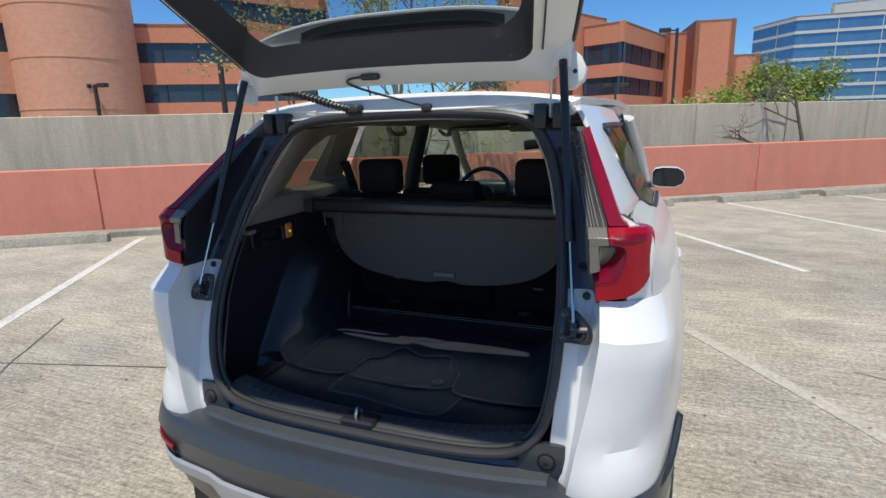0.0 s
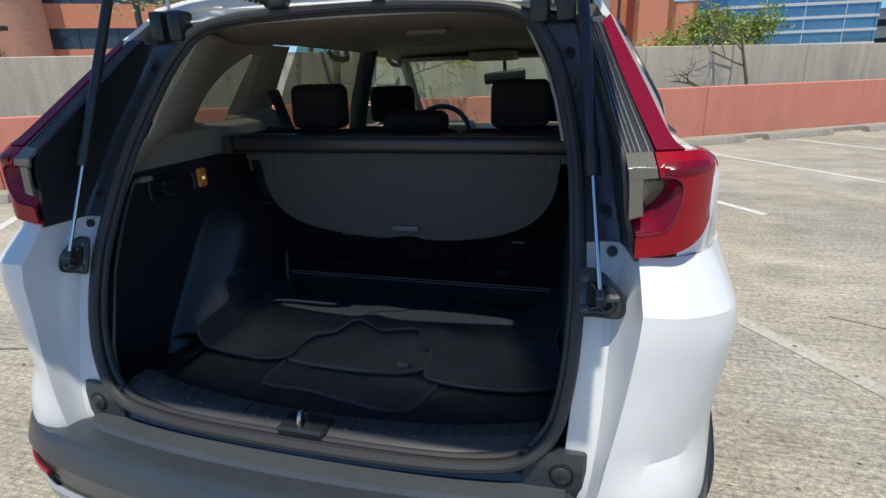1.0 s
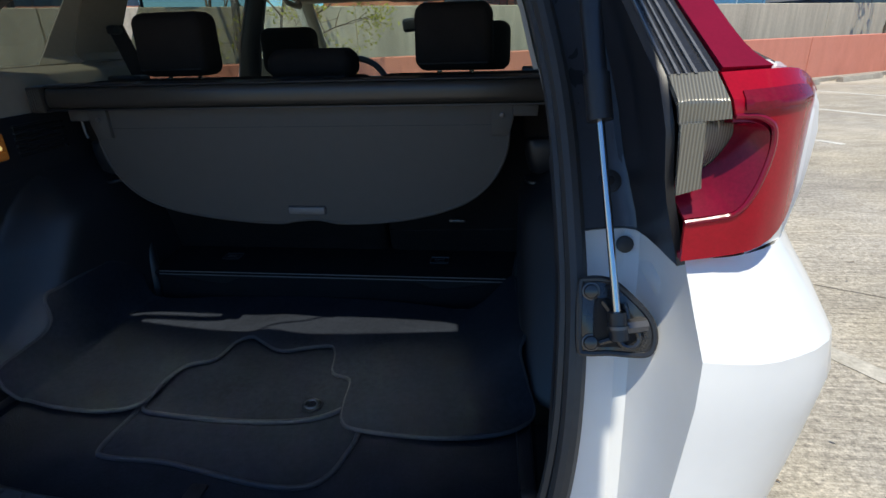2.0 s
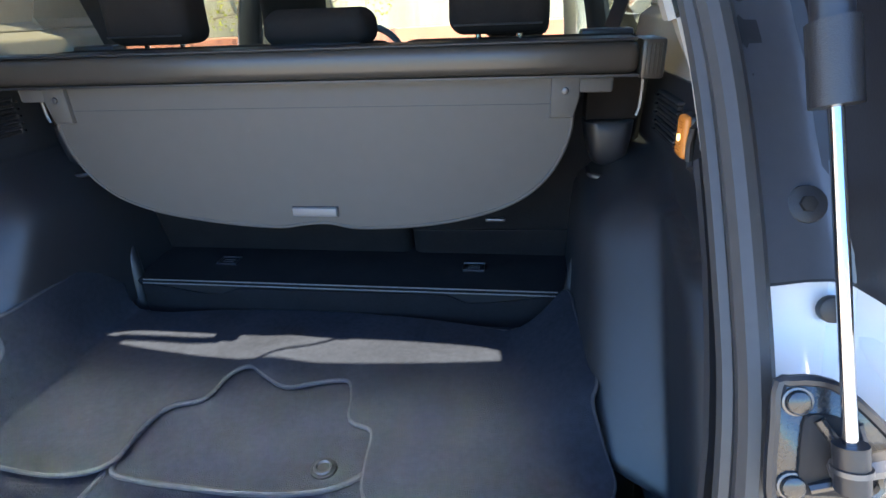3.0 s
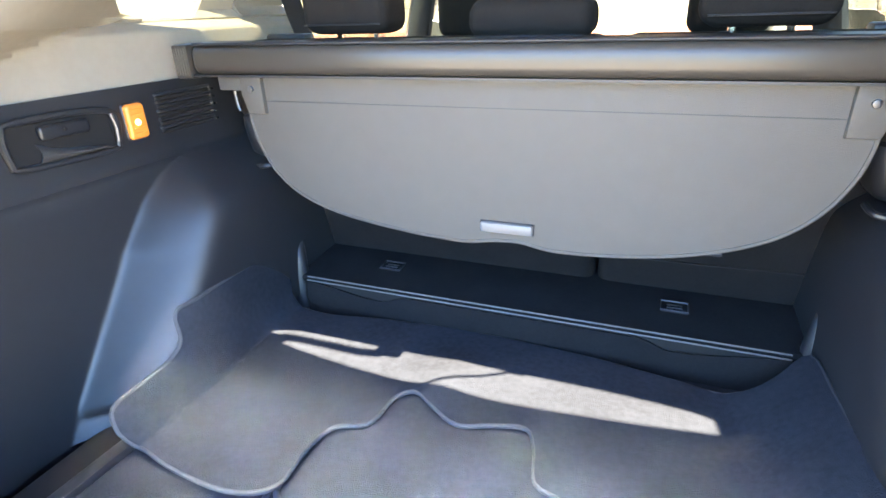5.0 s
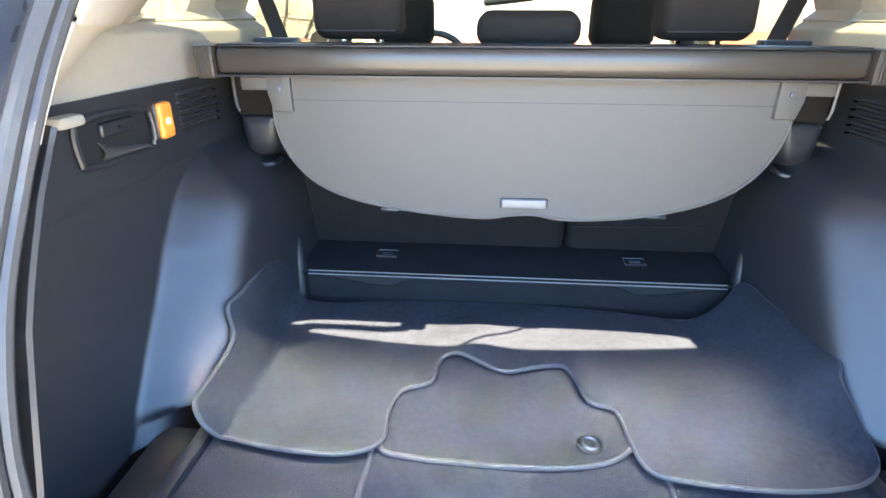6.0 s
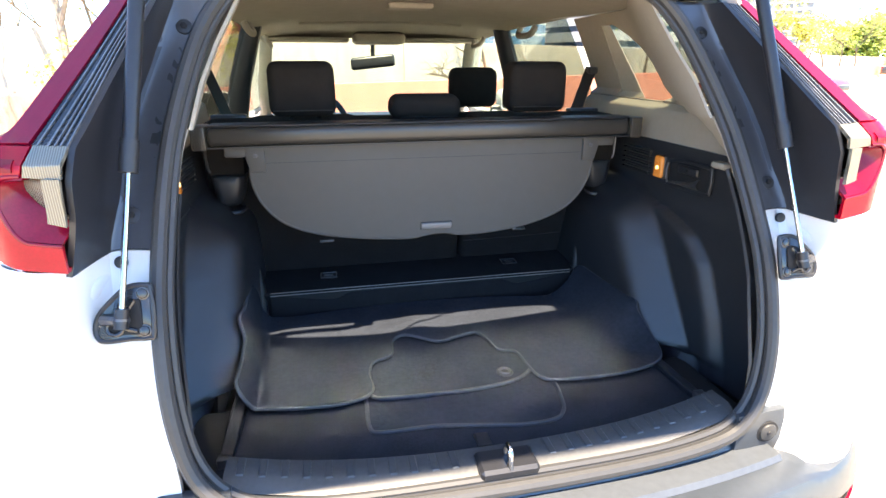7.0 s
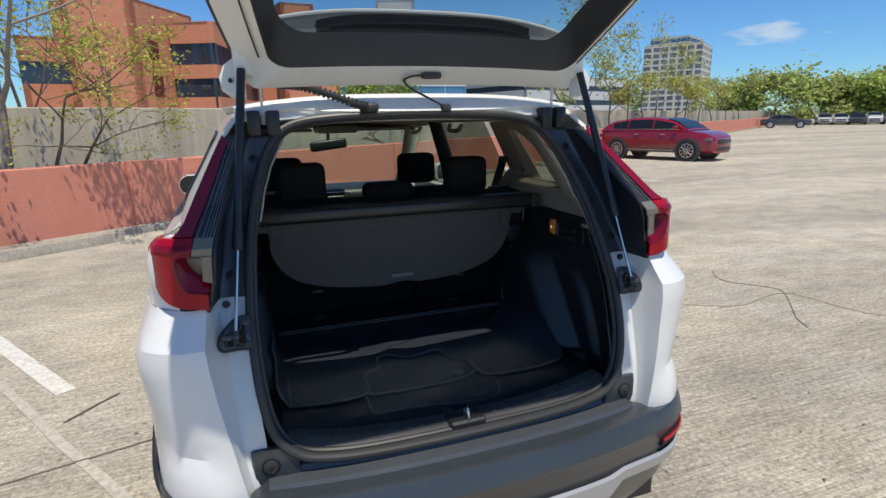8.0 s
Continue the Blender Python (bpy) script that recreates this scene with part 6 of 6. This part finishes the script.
HALF = [(-0.462, 1.240), (-0.470, 1.20), (-0.476, 1.155), (-0.462, 1.10), (-0.43, 1.052), (-0.38, 1.016), (-0.30, 0.99), (-0.18, 0.972), (-0.07, 0.965), (-0.02, 0.972), (0.03, 0.975), (0.09, 0.966),
        (0.20, 0.972), (0.30, 0.99), (0.38, 1.020), (0.43, 1.060), (0.460, 1.11), (0.472, 1.16), (0.468, 1.20), (0.465, 1.240)]
rim = spline([(x, 0.70, z) for x, z in HALF], 5)
bm = prism([(p.x, p.z) for p in rim], -0.0015, 0.0015)
sheet = part("sheet", moved(bm, Matrix.Translation((0, 0.70, 0)) @ Matrix.Rotation(radians(90), 4, "X")), VINYL, cover, "hanging grey-brown vinyl sheet")
part("piping", tube(rim, 0.0038, 6), VINYL, sheet)
part("lower_edge", box(-0.566, 0.566, 0.672, 0.740, 1.2335, 1.2375), BLACK, housing)
part("seam", box(-0.44, 0.44, 0.6978, 0.6986, 1.190, 1.1915), BLACK, sheet)
part("grip", box(-0.036, 0.052, 0.690, 0.702, 0.989, 1.007, 0.004, 2), GRIP, sheet, "grey pull grip")
part("grip_recess", box(-0.038, 0.054, 0.6965, 0.700, 0.9875, 1.0085, 0.001, 1), BLACK, sheet)
for s, where in SIDES:
    bm = prism([(-0.022, -0.034), (0.015, -0.034), (0.024, 0.0), (0.022, 0.034), (-0.022, 0.034)], 0, 0.010, 0.003)
    br = part("bracket", moved(bm, Matrix.Translation((s * 0.458, 0.699, 1.203)) @ Matrix.Diagonal((s, 1, 1, 1)) @ Matrix.Rotation(radians(90), 4, "X")), VINYL, sheet, "grey-brown end bracket")
    part("bracket_arm", box(*sorted((s * 0.475, s * 0.532)), 0.691, 0.699, 1.208, 1.232, 0.004, 2), VINYL, br)
    part("rivet", moved(disc(0.0055, 0.004, 12, 0.001), Matrix.Translation((s * 0.458, 0.689, 1.212)) @ Matrix.Rotation(radians(90), 4, "X")), STEEL, br)

# ---------------------------------------------------------------- loose floor mats
FOLD = [(0.20, 52), (0.333, 60), (0.434, 66), (0.462, 74), (0.50, 79), (0.78, 87), (0.90, 87)]


def drape(x, y, base, curl):
    """Where a spot of the flat mat comes to lie: its left edge stands up against the wheel housing."""
    z = base
    if curl:
        z += 0.10 * smooth(0.36, 0.52, x) * smooth(0.33, 0.46, y)
        z += 0.016 * math.exp(-((x + 0.07) / 0.05) ** 2 - ((y - 0.60) / 0.07) ** 2)
        z += 0.003 * math.sin(9 * x + 3) * math.sin(7 * y)
        over = -x - 0.468
        if over > 0:
            t = radians(lerp(FOLD, y)[0])
            soft = math.sqrt(over * over + 0.0004) - 0.02
            foot = lerp([(0.20, 0.460), (0.33, 0.464), (0.45, 0.468), (0.78, 0.502), (0.90, 0.502)], y)[0]
            return Vector((-0.468 - (foot - 0.468) * min(over / 0.04, 1) - over * math.cos(t), y - 0.022 * smooth(0.42, 0.33, y) * min(over / 0.05, 1), z + soft * math.sin(t) * 1.27))
    return Vector((x, y, z))


def floor_mat(name, label, outline, base, curl=False):
    """A carpet mat with a bound edge, draped over what lies beneath."""
    rim = spline([(x, y, 0) for x, y in outline], 4, True)
    bm = bmesh.new()
    loop_v = [bm.verts.new(p) for p in rim]
    edges = [bm.edges.new((loop_v[i], loop_v[(i + 1) % len(loop_v)])) for i in range(len(loop_v))]
    bmesh.ops.triangle_fill(bm, use_beauty=True, edges=edges)
    for k in range(-31, 32):
        bmesh.ops.bisect_plane(bm, geom=list(bm.verts) + list(bm.edges) + list(bm.faces), plane_co=(0.02 * k + 0.003, 0, 0), plane_no=(1, 0, 0))
    for k in range(30):
        bmesh.ops.bisect_plane(bm, geom=list(bm.verts) + list(bm.edges) + list(bm.faces), plane_co=(0, 0.147 + 0.025 * k, 0), plane_no=(0, 1, 0))
    for v in bm.verts:
        v.co = drape(v.co.x, v.co.y, base, curl)
    ob = tagged(part(name, thick(bm, 0.006), MAT_PILE, None, "", 70), label, "floor mat", "loose floor mats in the load bay")
    part("binding", tube([drape(p.x, p.y, base, curl) + Vector((0, 0, 0.001)) for p in rim], 0.0046, 8, True), MAT_EDGE, ob, "grey stitched edge binding")
    return ob


floor_mat("floor_mat", "charcoal carpet mat lying lowest with a grey bound edge", [(-0.222, 0.46), (-0.232, 0.30), (-0.232, 0.215), (-0.205, 0.196), (-0.10, 0.194), (0.0, 0.176), (0.09, 0.16), (0.16, 0.163), (0.192, 0.19), (0.206, 0.235), (0.214, 0.30), (0.20, 0.46), (0.0, 0.50)], 0.709)
m2 = floor_mat("floor_mat", "charcoal carpet mat with a round fixing eyelet", [(-0.218, 0.50), (-0.224, 0.40), (-0.219, 0.318), (-0.17, 0.302), (-0.09, 0.297), (0.0, 0.295), (0.09, 0.304), (0.15, 0.328), (0.19, 0.38), (0.20, 0.48), (0.10, 0.60), (-0.10, 0.62)], 0.717)
eye_m = Matrix.Translation((0.108, 0.350, 0.717))
part("eyelet", moved(disc(0.020, 0.004, 20, 0.0015), eye_m), BLACK, m2)
part("eyelet_rim", tube([eye_m @ Vector((0.012 * math.cos(a), 0.012 * math.sin(a), 0.005)) for a in (2 * math.pi * k / 20 for k in range(20))], 0.003, 6, True), STEEL, m2)
floor_mat("floor_mat", "wide charcoal carpet mat with curled corners lying on top", [
    (-0.600, 0.778), (-0.575, 0.766), (-0.52, 0.755), (-0.46, 0.745), (-0.39, 0.742), (-0.27, 0.765), (-0.09, 0.778), (0.13, 0.762), (0.28, 0.742), (0.40, 0.722), (0.445, 0.728), (0.488, 0.752),
    (0.496, 0.655), (0.502, 0.56), (0.510, 0.462), (0.500, 0.428), (0.514, 0.385), (0.526, 0.345), (0.495, 0.305), (0.44, 0.283), (0.345, 0.274), (0.22, 0.285), (0.183, 0.305), (0.172, 0.36),
    (0.164, 0.425), (0.122, 0.446), (0.108, 0.505), (0.086, 0.545), (0.03, 0.535), (-0.02, 0.518), (-0.07, 0.54), (-0.115, 0.568), (-0.145, 0.545), (-0.156, 0.476), (-0.204, 0.45), (-0.219, 0.395), (-0.219, 0.318), (-0.28, 0.290),
    (-0.385, 0.297), (-0.455, 0.312), (-0.515, 0.322), (-0.545, 0.335), (-0.549, 0.38), (-0.553, 0.432), (-0.570, 0.456), (-0.606, 0.464), (-0.608, 0.50), (-0.606, 0.62), (-0.606, 0.74)], 0.725, True)

# ---------------------------------------------------------------- trees and bushes
def grow(bm, tips, start, way, length, radius, depth, rnd, spread, lift):
    """One limb and, from its end and sides, smaller ones."""
    pts, p, d = [start], start, way.normalized()
    for k in range(4):
        d = (d + Vector((rnd.uniform(-1, 1), rnd.uniform(-1, 1), rnd.uniform(-1, 1) + lift)) * 0.16).normalized()
        p = p + d * length / 4
        pts.append(p)
    tube(pts, radius, 7 if radius > 0.03 else 5, False, (1.0, 0.55), bm)
    if depth == 0:
        tips.extend(pts[1:])
        return
    if depth == 1:
        tips.extend(pts[3:])
    for k in range(rnd.randint(2, 4)):
        at = pts[rnd.choice((2, 3, 4, 4))]
        side = Vector((rnd.uniform(-1, 1), rnd.uniform(-1, 1), rnd.uniform(-0.35, 0.6))).normalized()
        grow(bm, tips, at, d * (1 - spread) + side * spread, length * rnd.uniform(0.55, 0.82), radius * 0.52, depth - 1, rnd, spread, lift)


def foliage(tips, per_tip, size, reach, rnd, limit=60000):
    """Small folded leaves scattered about the twig ends."""
    verts, faces = [], []
    for t in tips:
        for k in range(per_tip if per_tip >= 1 else (1 if rnd.random() < per_tip else 0)):
            if len(faces) > limit:
                break
            c = t + Vector((rnd.gauss(0, reach), rnd.gauss(0, reach), rnd.gauss(0, reach * 0.8)))
            a = Vector((rnd.uniform(-1, 1), rnd.uniform(-1, 1), rnd.uniform(-0.8, 0.5))).normalized()
            b = a.cross(Vector((rnd.uniform(-1, 1), rnd.uniform(-1, 1), 1))).normalized()
            s = size * rnd.uniform(0.6, 1.3)
            n = len(verts)
            up = a.cross(b) * s * 0.18
            verts += [c, c + a * s * 0.5 + b * s * 0.34 + up, c + a * s, c + a * s * 0.5 - b * s * 0.34 + up]
            faces += [(n, n + 1, n + 2), (n, n + 2, n + 3)]
    mesh = bpy.data.meshes.new("crown")
    mesh.from_pydata([tuple(v) for v in verts], [], faces)
    return mesh


def tree(label, base, height, seed, leaf, per_tip, size, reach, bark, radius=0.06, depth=4, spread=0.55, lean=(0, 0, 1), lift=0.35, name="tree"):
    rnd = random.Random(seed)
    ob = thing(name, label, name, "", base)
    bm, tips = bmesh.new(), []
    grow(bm, tips, Vector(base) - Vector((0, 0, 0.05)), Vector(lean), height * 0.42, radius, depth, rnd, spread, lift)
    part("trunk", bm, bark, ob)
    if per_tip:
        crown = new("crown", foliage(tips, per_tip, size, reach, rnd))
        crown.data.materials.append(leaf)
        crown.parent, crown.matrix_parent_inverse = ob, ob.matrix_world.inverted()
    return ob


tree("slim pale-barked tree with young yellow-green leaves", at_wall(1.25, 8.65, 0.84), 5.2, 11, LEAF_YELLOW, 3, 0.062, 0.09, BARK_PALE, 0.075, 4, 0.6, (0.12, -0.02, 1))
tree("thin stem with sparse young leaves by the wall", at_wall(1.75, 8.5, 0.84), 3.0, 5, LEAF_YELLOW, 3, 0.056, 0.08, BARK, 0.030, 4, 0.6, (0.3, -0.25, 1), 0.2)
tree("thin stem with sparse young leaves by the wall", at_wall(2.05, 8.45, 0.84), 2.8, 9, LEAF_YELLOW, 3, 0.056, 0.08, BARK, 0.026, 4, 0.62, (0.45, -0.1, 1), 0.1)
tree("low shrub in white blossom behind the grey wall", at_wall(-4.95, 10.25, 1.05), 1.05, 12, BLOSSOM, 3, 0.07, 0.06, BARK, 0.02, 3, 0.8, (0, 0, 1), 0.1, "bush")
tree("nearly bare dark tree with crooked branches", at_wall(10.35, 8.7, 0.84), 3.1, 23, LEAF_GREEN, 0, 0.06, 0.1, BARK, 0.045, 4, 0.66, (-0.25, -0.1, 1), 0.1)
tree("nearly bare dark shrub with crooked branches", at_wall(9.4, 8.6, 0.84), 1.7, 31, LEAF_GREEN, 0, 0.06, 0.1, BARK, 0.03, 3, 0.75, (-0.8, 0, 0.8), 0.0)
for i, (az, d, h, leaf, per, seed) in enumerate(((5.2, 26, 6.2, LEAF_PALE, 5, 41), (6.6, 27, 5.4, LEAF_PALE, 5, 42), (11.6, 27, 6.6, LEAF_GREEN, 7, 43), (13.2, 28, 6.4, LEAF_GREEN, 7, 44), (9.2, 25, 5.4, LEAF_PALE, 1, 45))):
    tree("small tree in fresh spring leaf behind the wall", polar(az, d, -2.2), h, seed, leaf, per, 0.17, 0.24, BARK, 0.07, 4, 0.55)
for i, (az, d, h) in enumerate(((-26, 15, 6.0), (-19, 17, 7.0), (-13, 18, 7.5), (-33, 19, 6.5))):
    tree("slender tree in young leaf behind the wall", polar(az, d, 0), h, 60 + i, LEAF_PALE, 2, 0.13, 0.16, BARK, 0.06, 4, 0.55)
for i, (e, n, h, leaf, per) in enumerate(((19.5, 8.8, 3.4, LEAF_PALE, 1), (22.5, 8.8, 4.6, LEAF_PALE, 2), (25, 8.7, 4.4, LEAF_PALE, 2), (28, 8.8, 5.2, LEAF_PALE, 2), (30.5, 8.7, 3.2, LEAF_YELLOW, 4), (33, 8.8, 5.8, LEAF_PALE, 2), (36.5, 8.7, 3.6, LEAF_YELLOW, 4), (40, 8.8, 6.0, LEAF_PALE, 1), (44, 8.8, 4.0, LEAF_PALE, 3), (49, 8.8, 4.5, LEAF_PALE, 2), (55, 8.8, 4.5, LEAF_YELLOW, 3), (62, 8.8, 5.0, LEAF_PALE, 3))):
    tree("thin spring tree in sparse leaf along the planter", at_wall(e, n, 0.84), h, 80 + i, leaf, per, 0.15, 0.17, BARK, 0.05, 4, 0.55)
for i, (az, d, h, per) in enumerate(((47.4, 92, 8.0, 7), (49.2, 90, 10.5, 7), (50.6, 94, 11.5, 7), (52.4, 88, 13.2, 2), (53.6, 92, 11.8, 7), (55.2, 95, 10.4, 7), (56.8, 96, 10.6, 7), (58.6, 100, 10.2, 7), (60.4, 104, 9.8, 7), (62.5, 108, 9.5, 7))):
    tree("broad tree in fresh green leaf beyond the deck", polar(az, d, -2.0), h, 120 + i, (LEAF_GROVE, LEAF_PALE, LEAF_GROVE)[i % 3], per, 0.60, 0.80, BARK, 0.16, 4, 0.65, (0, 0, 1), 0.15)
for i in range(15):
    tree("low leafy bush at the foot of the grove", polar(46.6 + 1.2 * i, 103 + 1.0 * i, -2.0), 5.6 + 0.5 * math.sin(3.1 * i), 160 + i, (LEAF_GROVE, LEAF_GREEN, LEAF_PALE)[i % 3], 9, 0.42, 0.6, BARK, 0.06, 3, 0.85, (0, 0, 1), 0.1, "bush")


# ---------------------------------------------------------------- other cars
def other_car(name, label, paint, place, heading, low=False, detail=True):
    """A parked car with its near detail: x along its length, z up, then set in place."""
    m = Matrix.Translation(place) @ Matrix.Rotation(heading, 4, "Z")
    ob = thing(name, label, "car", "other parked cars", place)
    L, W, H = (4.7, 0.90, 1.44) if low else (4.45, 0.90, 1.52)
    ob_m = lambda bm: moved(bm, m)
    belt_z, roof_z = (0.95, H) if low else (1.08, H)
    ends = [(-L / 2, 0.62, 0.78), (-L / 2 + 0.12, 0.9, 0.98), (-L / 2 + 0.7, 1.0, 1.0), (0.1, 1.0, 1.0), (L / 2 - 1.1, 1.0, 0.985), (L / 2 - 0.35, 0.93, 0.90), (L / 2 - 0.08, 0.80, 0.78), (L / 2, 0.66, 0.70)]
    rows = []
    for x, w, t in ends:
        top = belt_z * t
        rows.append([(x, W * w * a, z) for a, z in ((-0.80, 0.28), (-0.97, 0.36), (-1.0, 0.6), (-0.98, top - 0.12), (-0.90, top), (0, top + 0.02), (0.90, top), (0.98, top - 0.12), (1.0, 0.6), (0.97, 0.36), (0.80, 0.28))])
    bm = surface(rows, True)
    bm.verts.ensure_lookup_table()
    bm.faces.new(bm.verts[:11])
    bm.faces.new(bm.verts[-11:])
    body = part("body", ob_m(bm), paint, ob)
    fx = L / 2
    # cabin: a closed shell from tail to windscreen, with flush dark windows on it
    line = [(-fx + 0.10, belt_z - 0.02), (-fx + 0.45, belt_z + 0.28), (-fx + 0.85, roof_z - 0.08), (-0.9, roof_z - 0.01), (-0.2, roof_z), (0.35, roof_z - 0.06), (0.85, belt_z + 0.27), (1.35, belt_z - 0.02)] if not low else [(-fx + 0.5, belt_z - 0.02), (-fx + 1.0, belt_z + 0.24), (-fx + 1.45, roof_z - 0.07), (-0.3, roof_z), (0.3, roof_z - 0.05), (0.75, belt_z + 0.26), (1.25, belt_z - 0.02)]
    cab = [(p.x, p.z) for p in spline([(x, 0, z) for x, z in line], 5)]
    def side_y(z):
        return W * (0.93 - 0.24 * max(z - belt_z, 0) / (roof_z - belt_z))
    rows = []
    for x, z in cab:
        low_z = belt_z - 0.06
        mid_z = low_z + (z - low_z) * 0.8
        rows.append([(x, -side_y(low_z), low_z), (x, -side_y(mid_z), mid_z), (x, -side_y(z) * 0.90, z - 0.012), (x, -side_y(z) * 0.5, z + 0.008), (x, side_y(z) * 0.5, z + 0.008), (x, side_y(z) * 0.90, z - 0.012), (x, side_y(mid_z), mid_z), (x, side_y(low_z), low_z)])
    part("roof", ob_m(surface(rows)), paint, ob)
    xs, zs = [p[0] for p in cab], [p[1] for p in cab]
    for s in (-1, 1):
        for x0, x1 in (((-fx + 0.62, -1.02), (-0.97, -0.03), (0.03, 1.0)) if not low else ((-1.35, -0.36), (-0.30, 0.90))):
            col = []
            for k in range(9):
                x = x0 + (x1 - x0) * k / 8
                z_low = belt_z + 0.035
                z_top = max(float(np.interp(x, xs, zs)) - 0.085, z_low + 0.005)
                col.append([(x, s * (side_y(z) + 0.008), z) for z in (z_low, (z_low + z_top) / 2, z_top)])
            part("side_window", ob_m(thick(surface(col), 0.012)), DARK_GLASS, ob)
        trim = [(x, s * (side_y(belt_z) + 0.012), belt_z + 0.02) for x in (-fx + 0.6, 0, 1.0)]
        part("chrome_strip", ob_m(tube(trim, 0.012, 6)), CHROME, ob)
        rows = [[(x, s * (W * 1.0 + 0.012), z) for x in (-fx + 0.85, 0, fx - 1.35)] for z in (0.36, 0.385)]
        part("sill_strip", ob_m(thick(surface(rows), 0.01)), CHROME, ob)
        rows = [[(x, s * (W * a + 0.004), z) for x in (-fx + 0.5, 0, fx - 0.9)] for a, z in ((0.985, 0.30), (1.0, 0.42))]
        part("rocker", ob_m(thick(surface(rows), 0.02)), BUMPER, ob)
        part("door_mirror", ob_m(box(0.86, 1.02, *sorted((s * W * 0.98, s * (W + 0.18))), belt_z + 0.02, belt_z + 0.16, 0.04, 2)), paint, ob)
        for x in (-0.55, 0.42):
            part("door_handle", ob_m(box(x - 0.1, x + 0.1, *sorted((s * W * 0.985, s * (W + 0.02))), belt_z - 0.17, belt_z - 0.14, 0.01, 1)), CHROME, ob)
        part("headlamp", ob_m(box(fx - 0.42, fx - 0.10, *sorted((s * W * 0.52, s * W * 0.90)), 0.70, 0.80, 0.03, 2)), CLEAR_LENS, ob)
        part("tail_lamp", ob_m(box(-fx + 0.01, -fx + 0.2, *sorted((s * W * 0.5, s * W * 0.88)), 0.80, 0.92, 0.03, 2)), RED_LENS, ob)
        for x in (-1.36, 1.36):
            q = m @ Matrix.Translation((x, s * (W - 0.13), 0.37)) @ Matrix.Rotation(radians(-90 * s), 4, "X")
            arch = part("wheel_arch", moved(disc(0.43, 0.145, 28), q), BUMPER, ob)
            w = part("wheel", moved(disc(0.25, 0.165, 28, 0.01), q), RIM, ob)
            rings = [[(r * math.cos(a), r * math.sin(a), u) for a in (2 * math.pi * k / 32 for k in range(32))] for u, r in ((0.02, 0.25), (0.0, 0.36), (0.13, 0.37), (0.16, 0.35), (0.158, 0.26))]
            part("tyre", moved(surface(rings, True), q), TYRE, w)
            if detail:
                for k in range(10):
                    part("spoke", moved(box(0.03, 0.235, -0.014, 0.014, 0.163, 0.175, 0.003, 1), q @ Matrix.Rotation(2 * math.pi * k / 10, 4, "Z")), RIM, w)
                # near-black disc for the shade between the spokes
                part("rim_well", moved(disc(0.225, 0.166, 28), q), SLOT, w)
    part("windscreen", ob_m(thick(surface([[(x, a * W * k, z) for a in (-1, 0, 1)] for x, z, k in ((1.27, belt_z + 0.045, 0.82), (0.90, belt_z + 0.27, 0.74), (0.45, roof_z - 0.03, 0.64))]), 0.01)), DARK_GLASS, ob)
    part("grille", ob_m(box(fx - 0.06, fx + 0.03, -W * 0.55, W * 0.55, 0.60, 0.74, 0.02, 2)), BLACK_SATIN, ob)
    part("lower_grille", ob_m(box(fx - 0.08, fx + 0.02, -W * 0.6, W * 0.6, 0.36, 0.48, 0.02, 2)), BLACK, ob)
    return ob


other_car("suv", "ruby red crossover SUV parked across the deck", CAR_RED, Vector((14.2, 15.3, 0)), math.atan2(-0.93, 0.36))
EYE_END = Vector((-0.52, -1.28, 0))
for az, d, paint, turn, label, low in ((51.6, 70, CAR_GREY, -0.92, "dark grey saloon car parked by the wall", True), (54.4, 86, CAR_SILVER, -2.5, "pale saloon car parked in a far row", True), (55.5, 86, CAR_SILVER, -2.5, "white saloon car parked in a far row", True), (56.6, 86, CAR_GREY, -2.5, "dark saloon car parked in a far row", True), (57.7, 87, CAR_SILVER, -2.5, "white SUV parked in a far row", False), (58.9, 87, CAR_GREY, -2.5, "dark SUV parked in a far row", False)):
    other_car("parked_car", label, paint, EYE_END + Vector((d * math.sin(radians(az)), d * math.cos(radians(az)), 0)), turn, low, False)
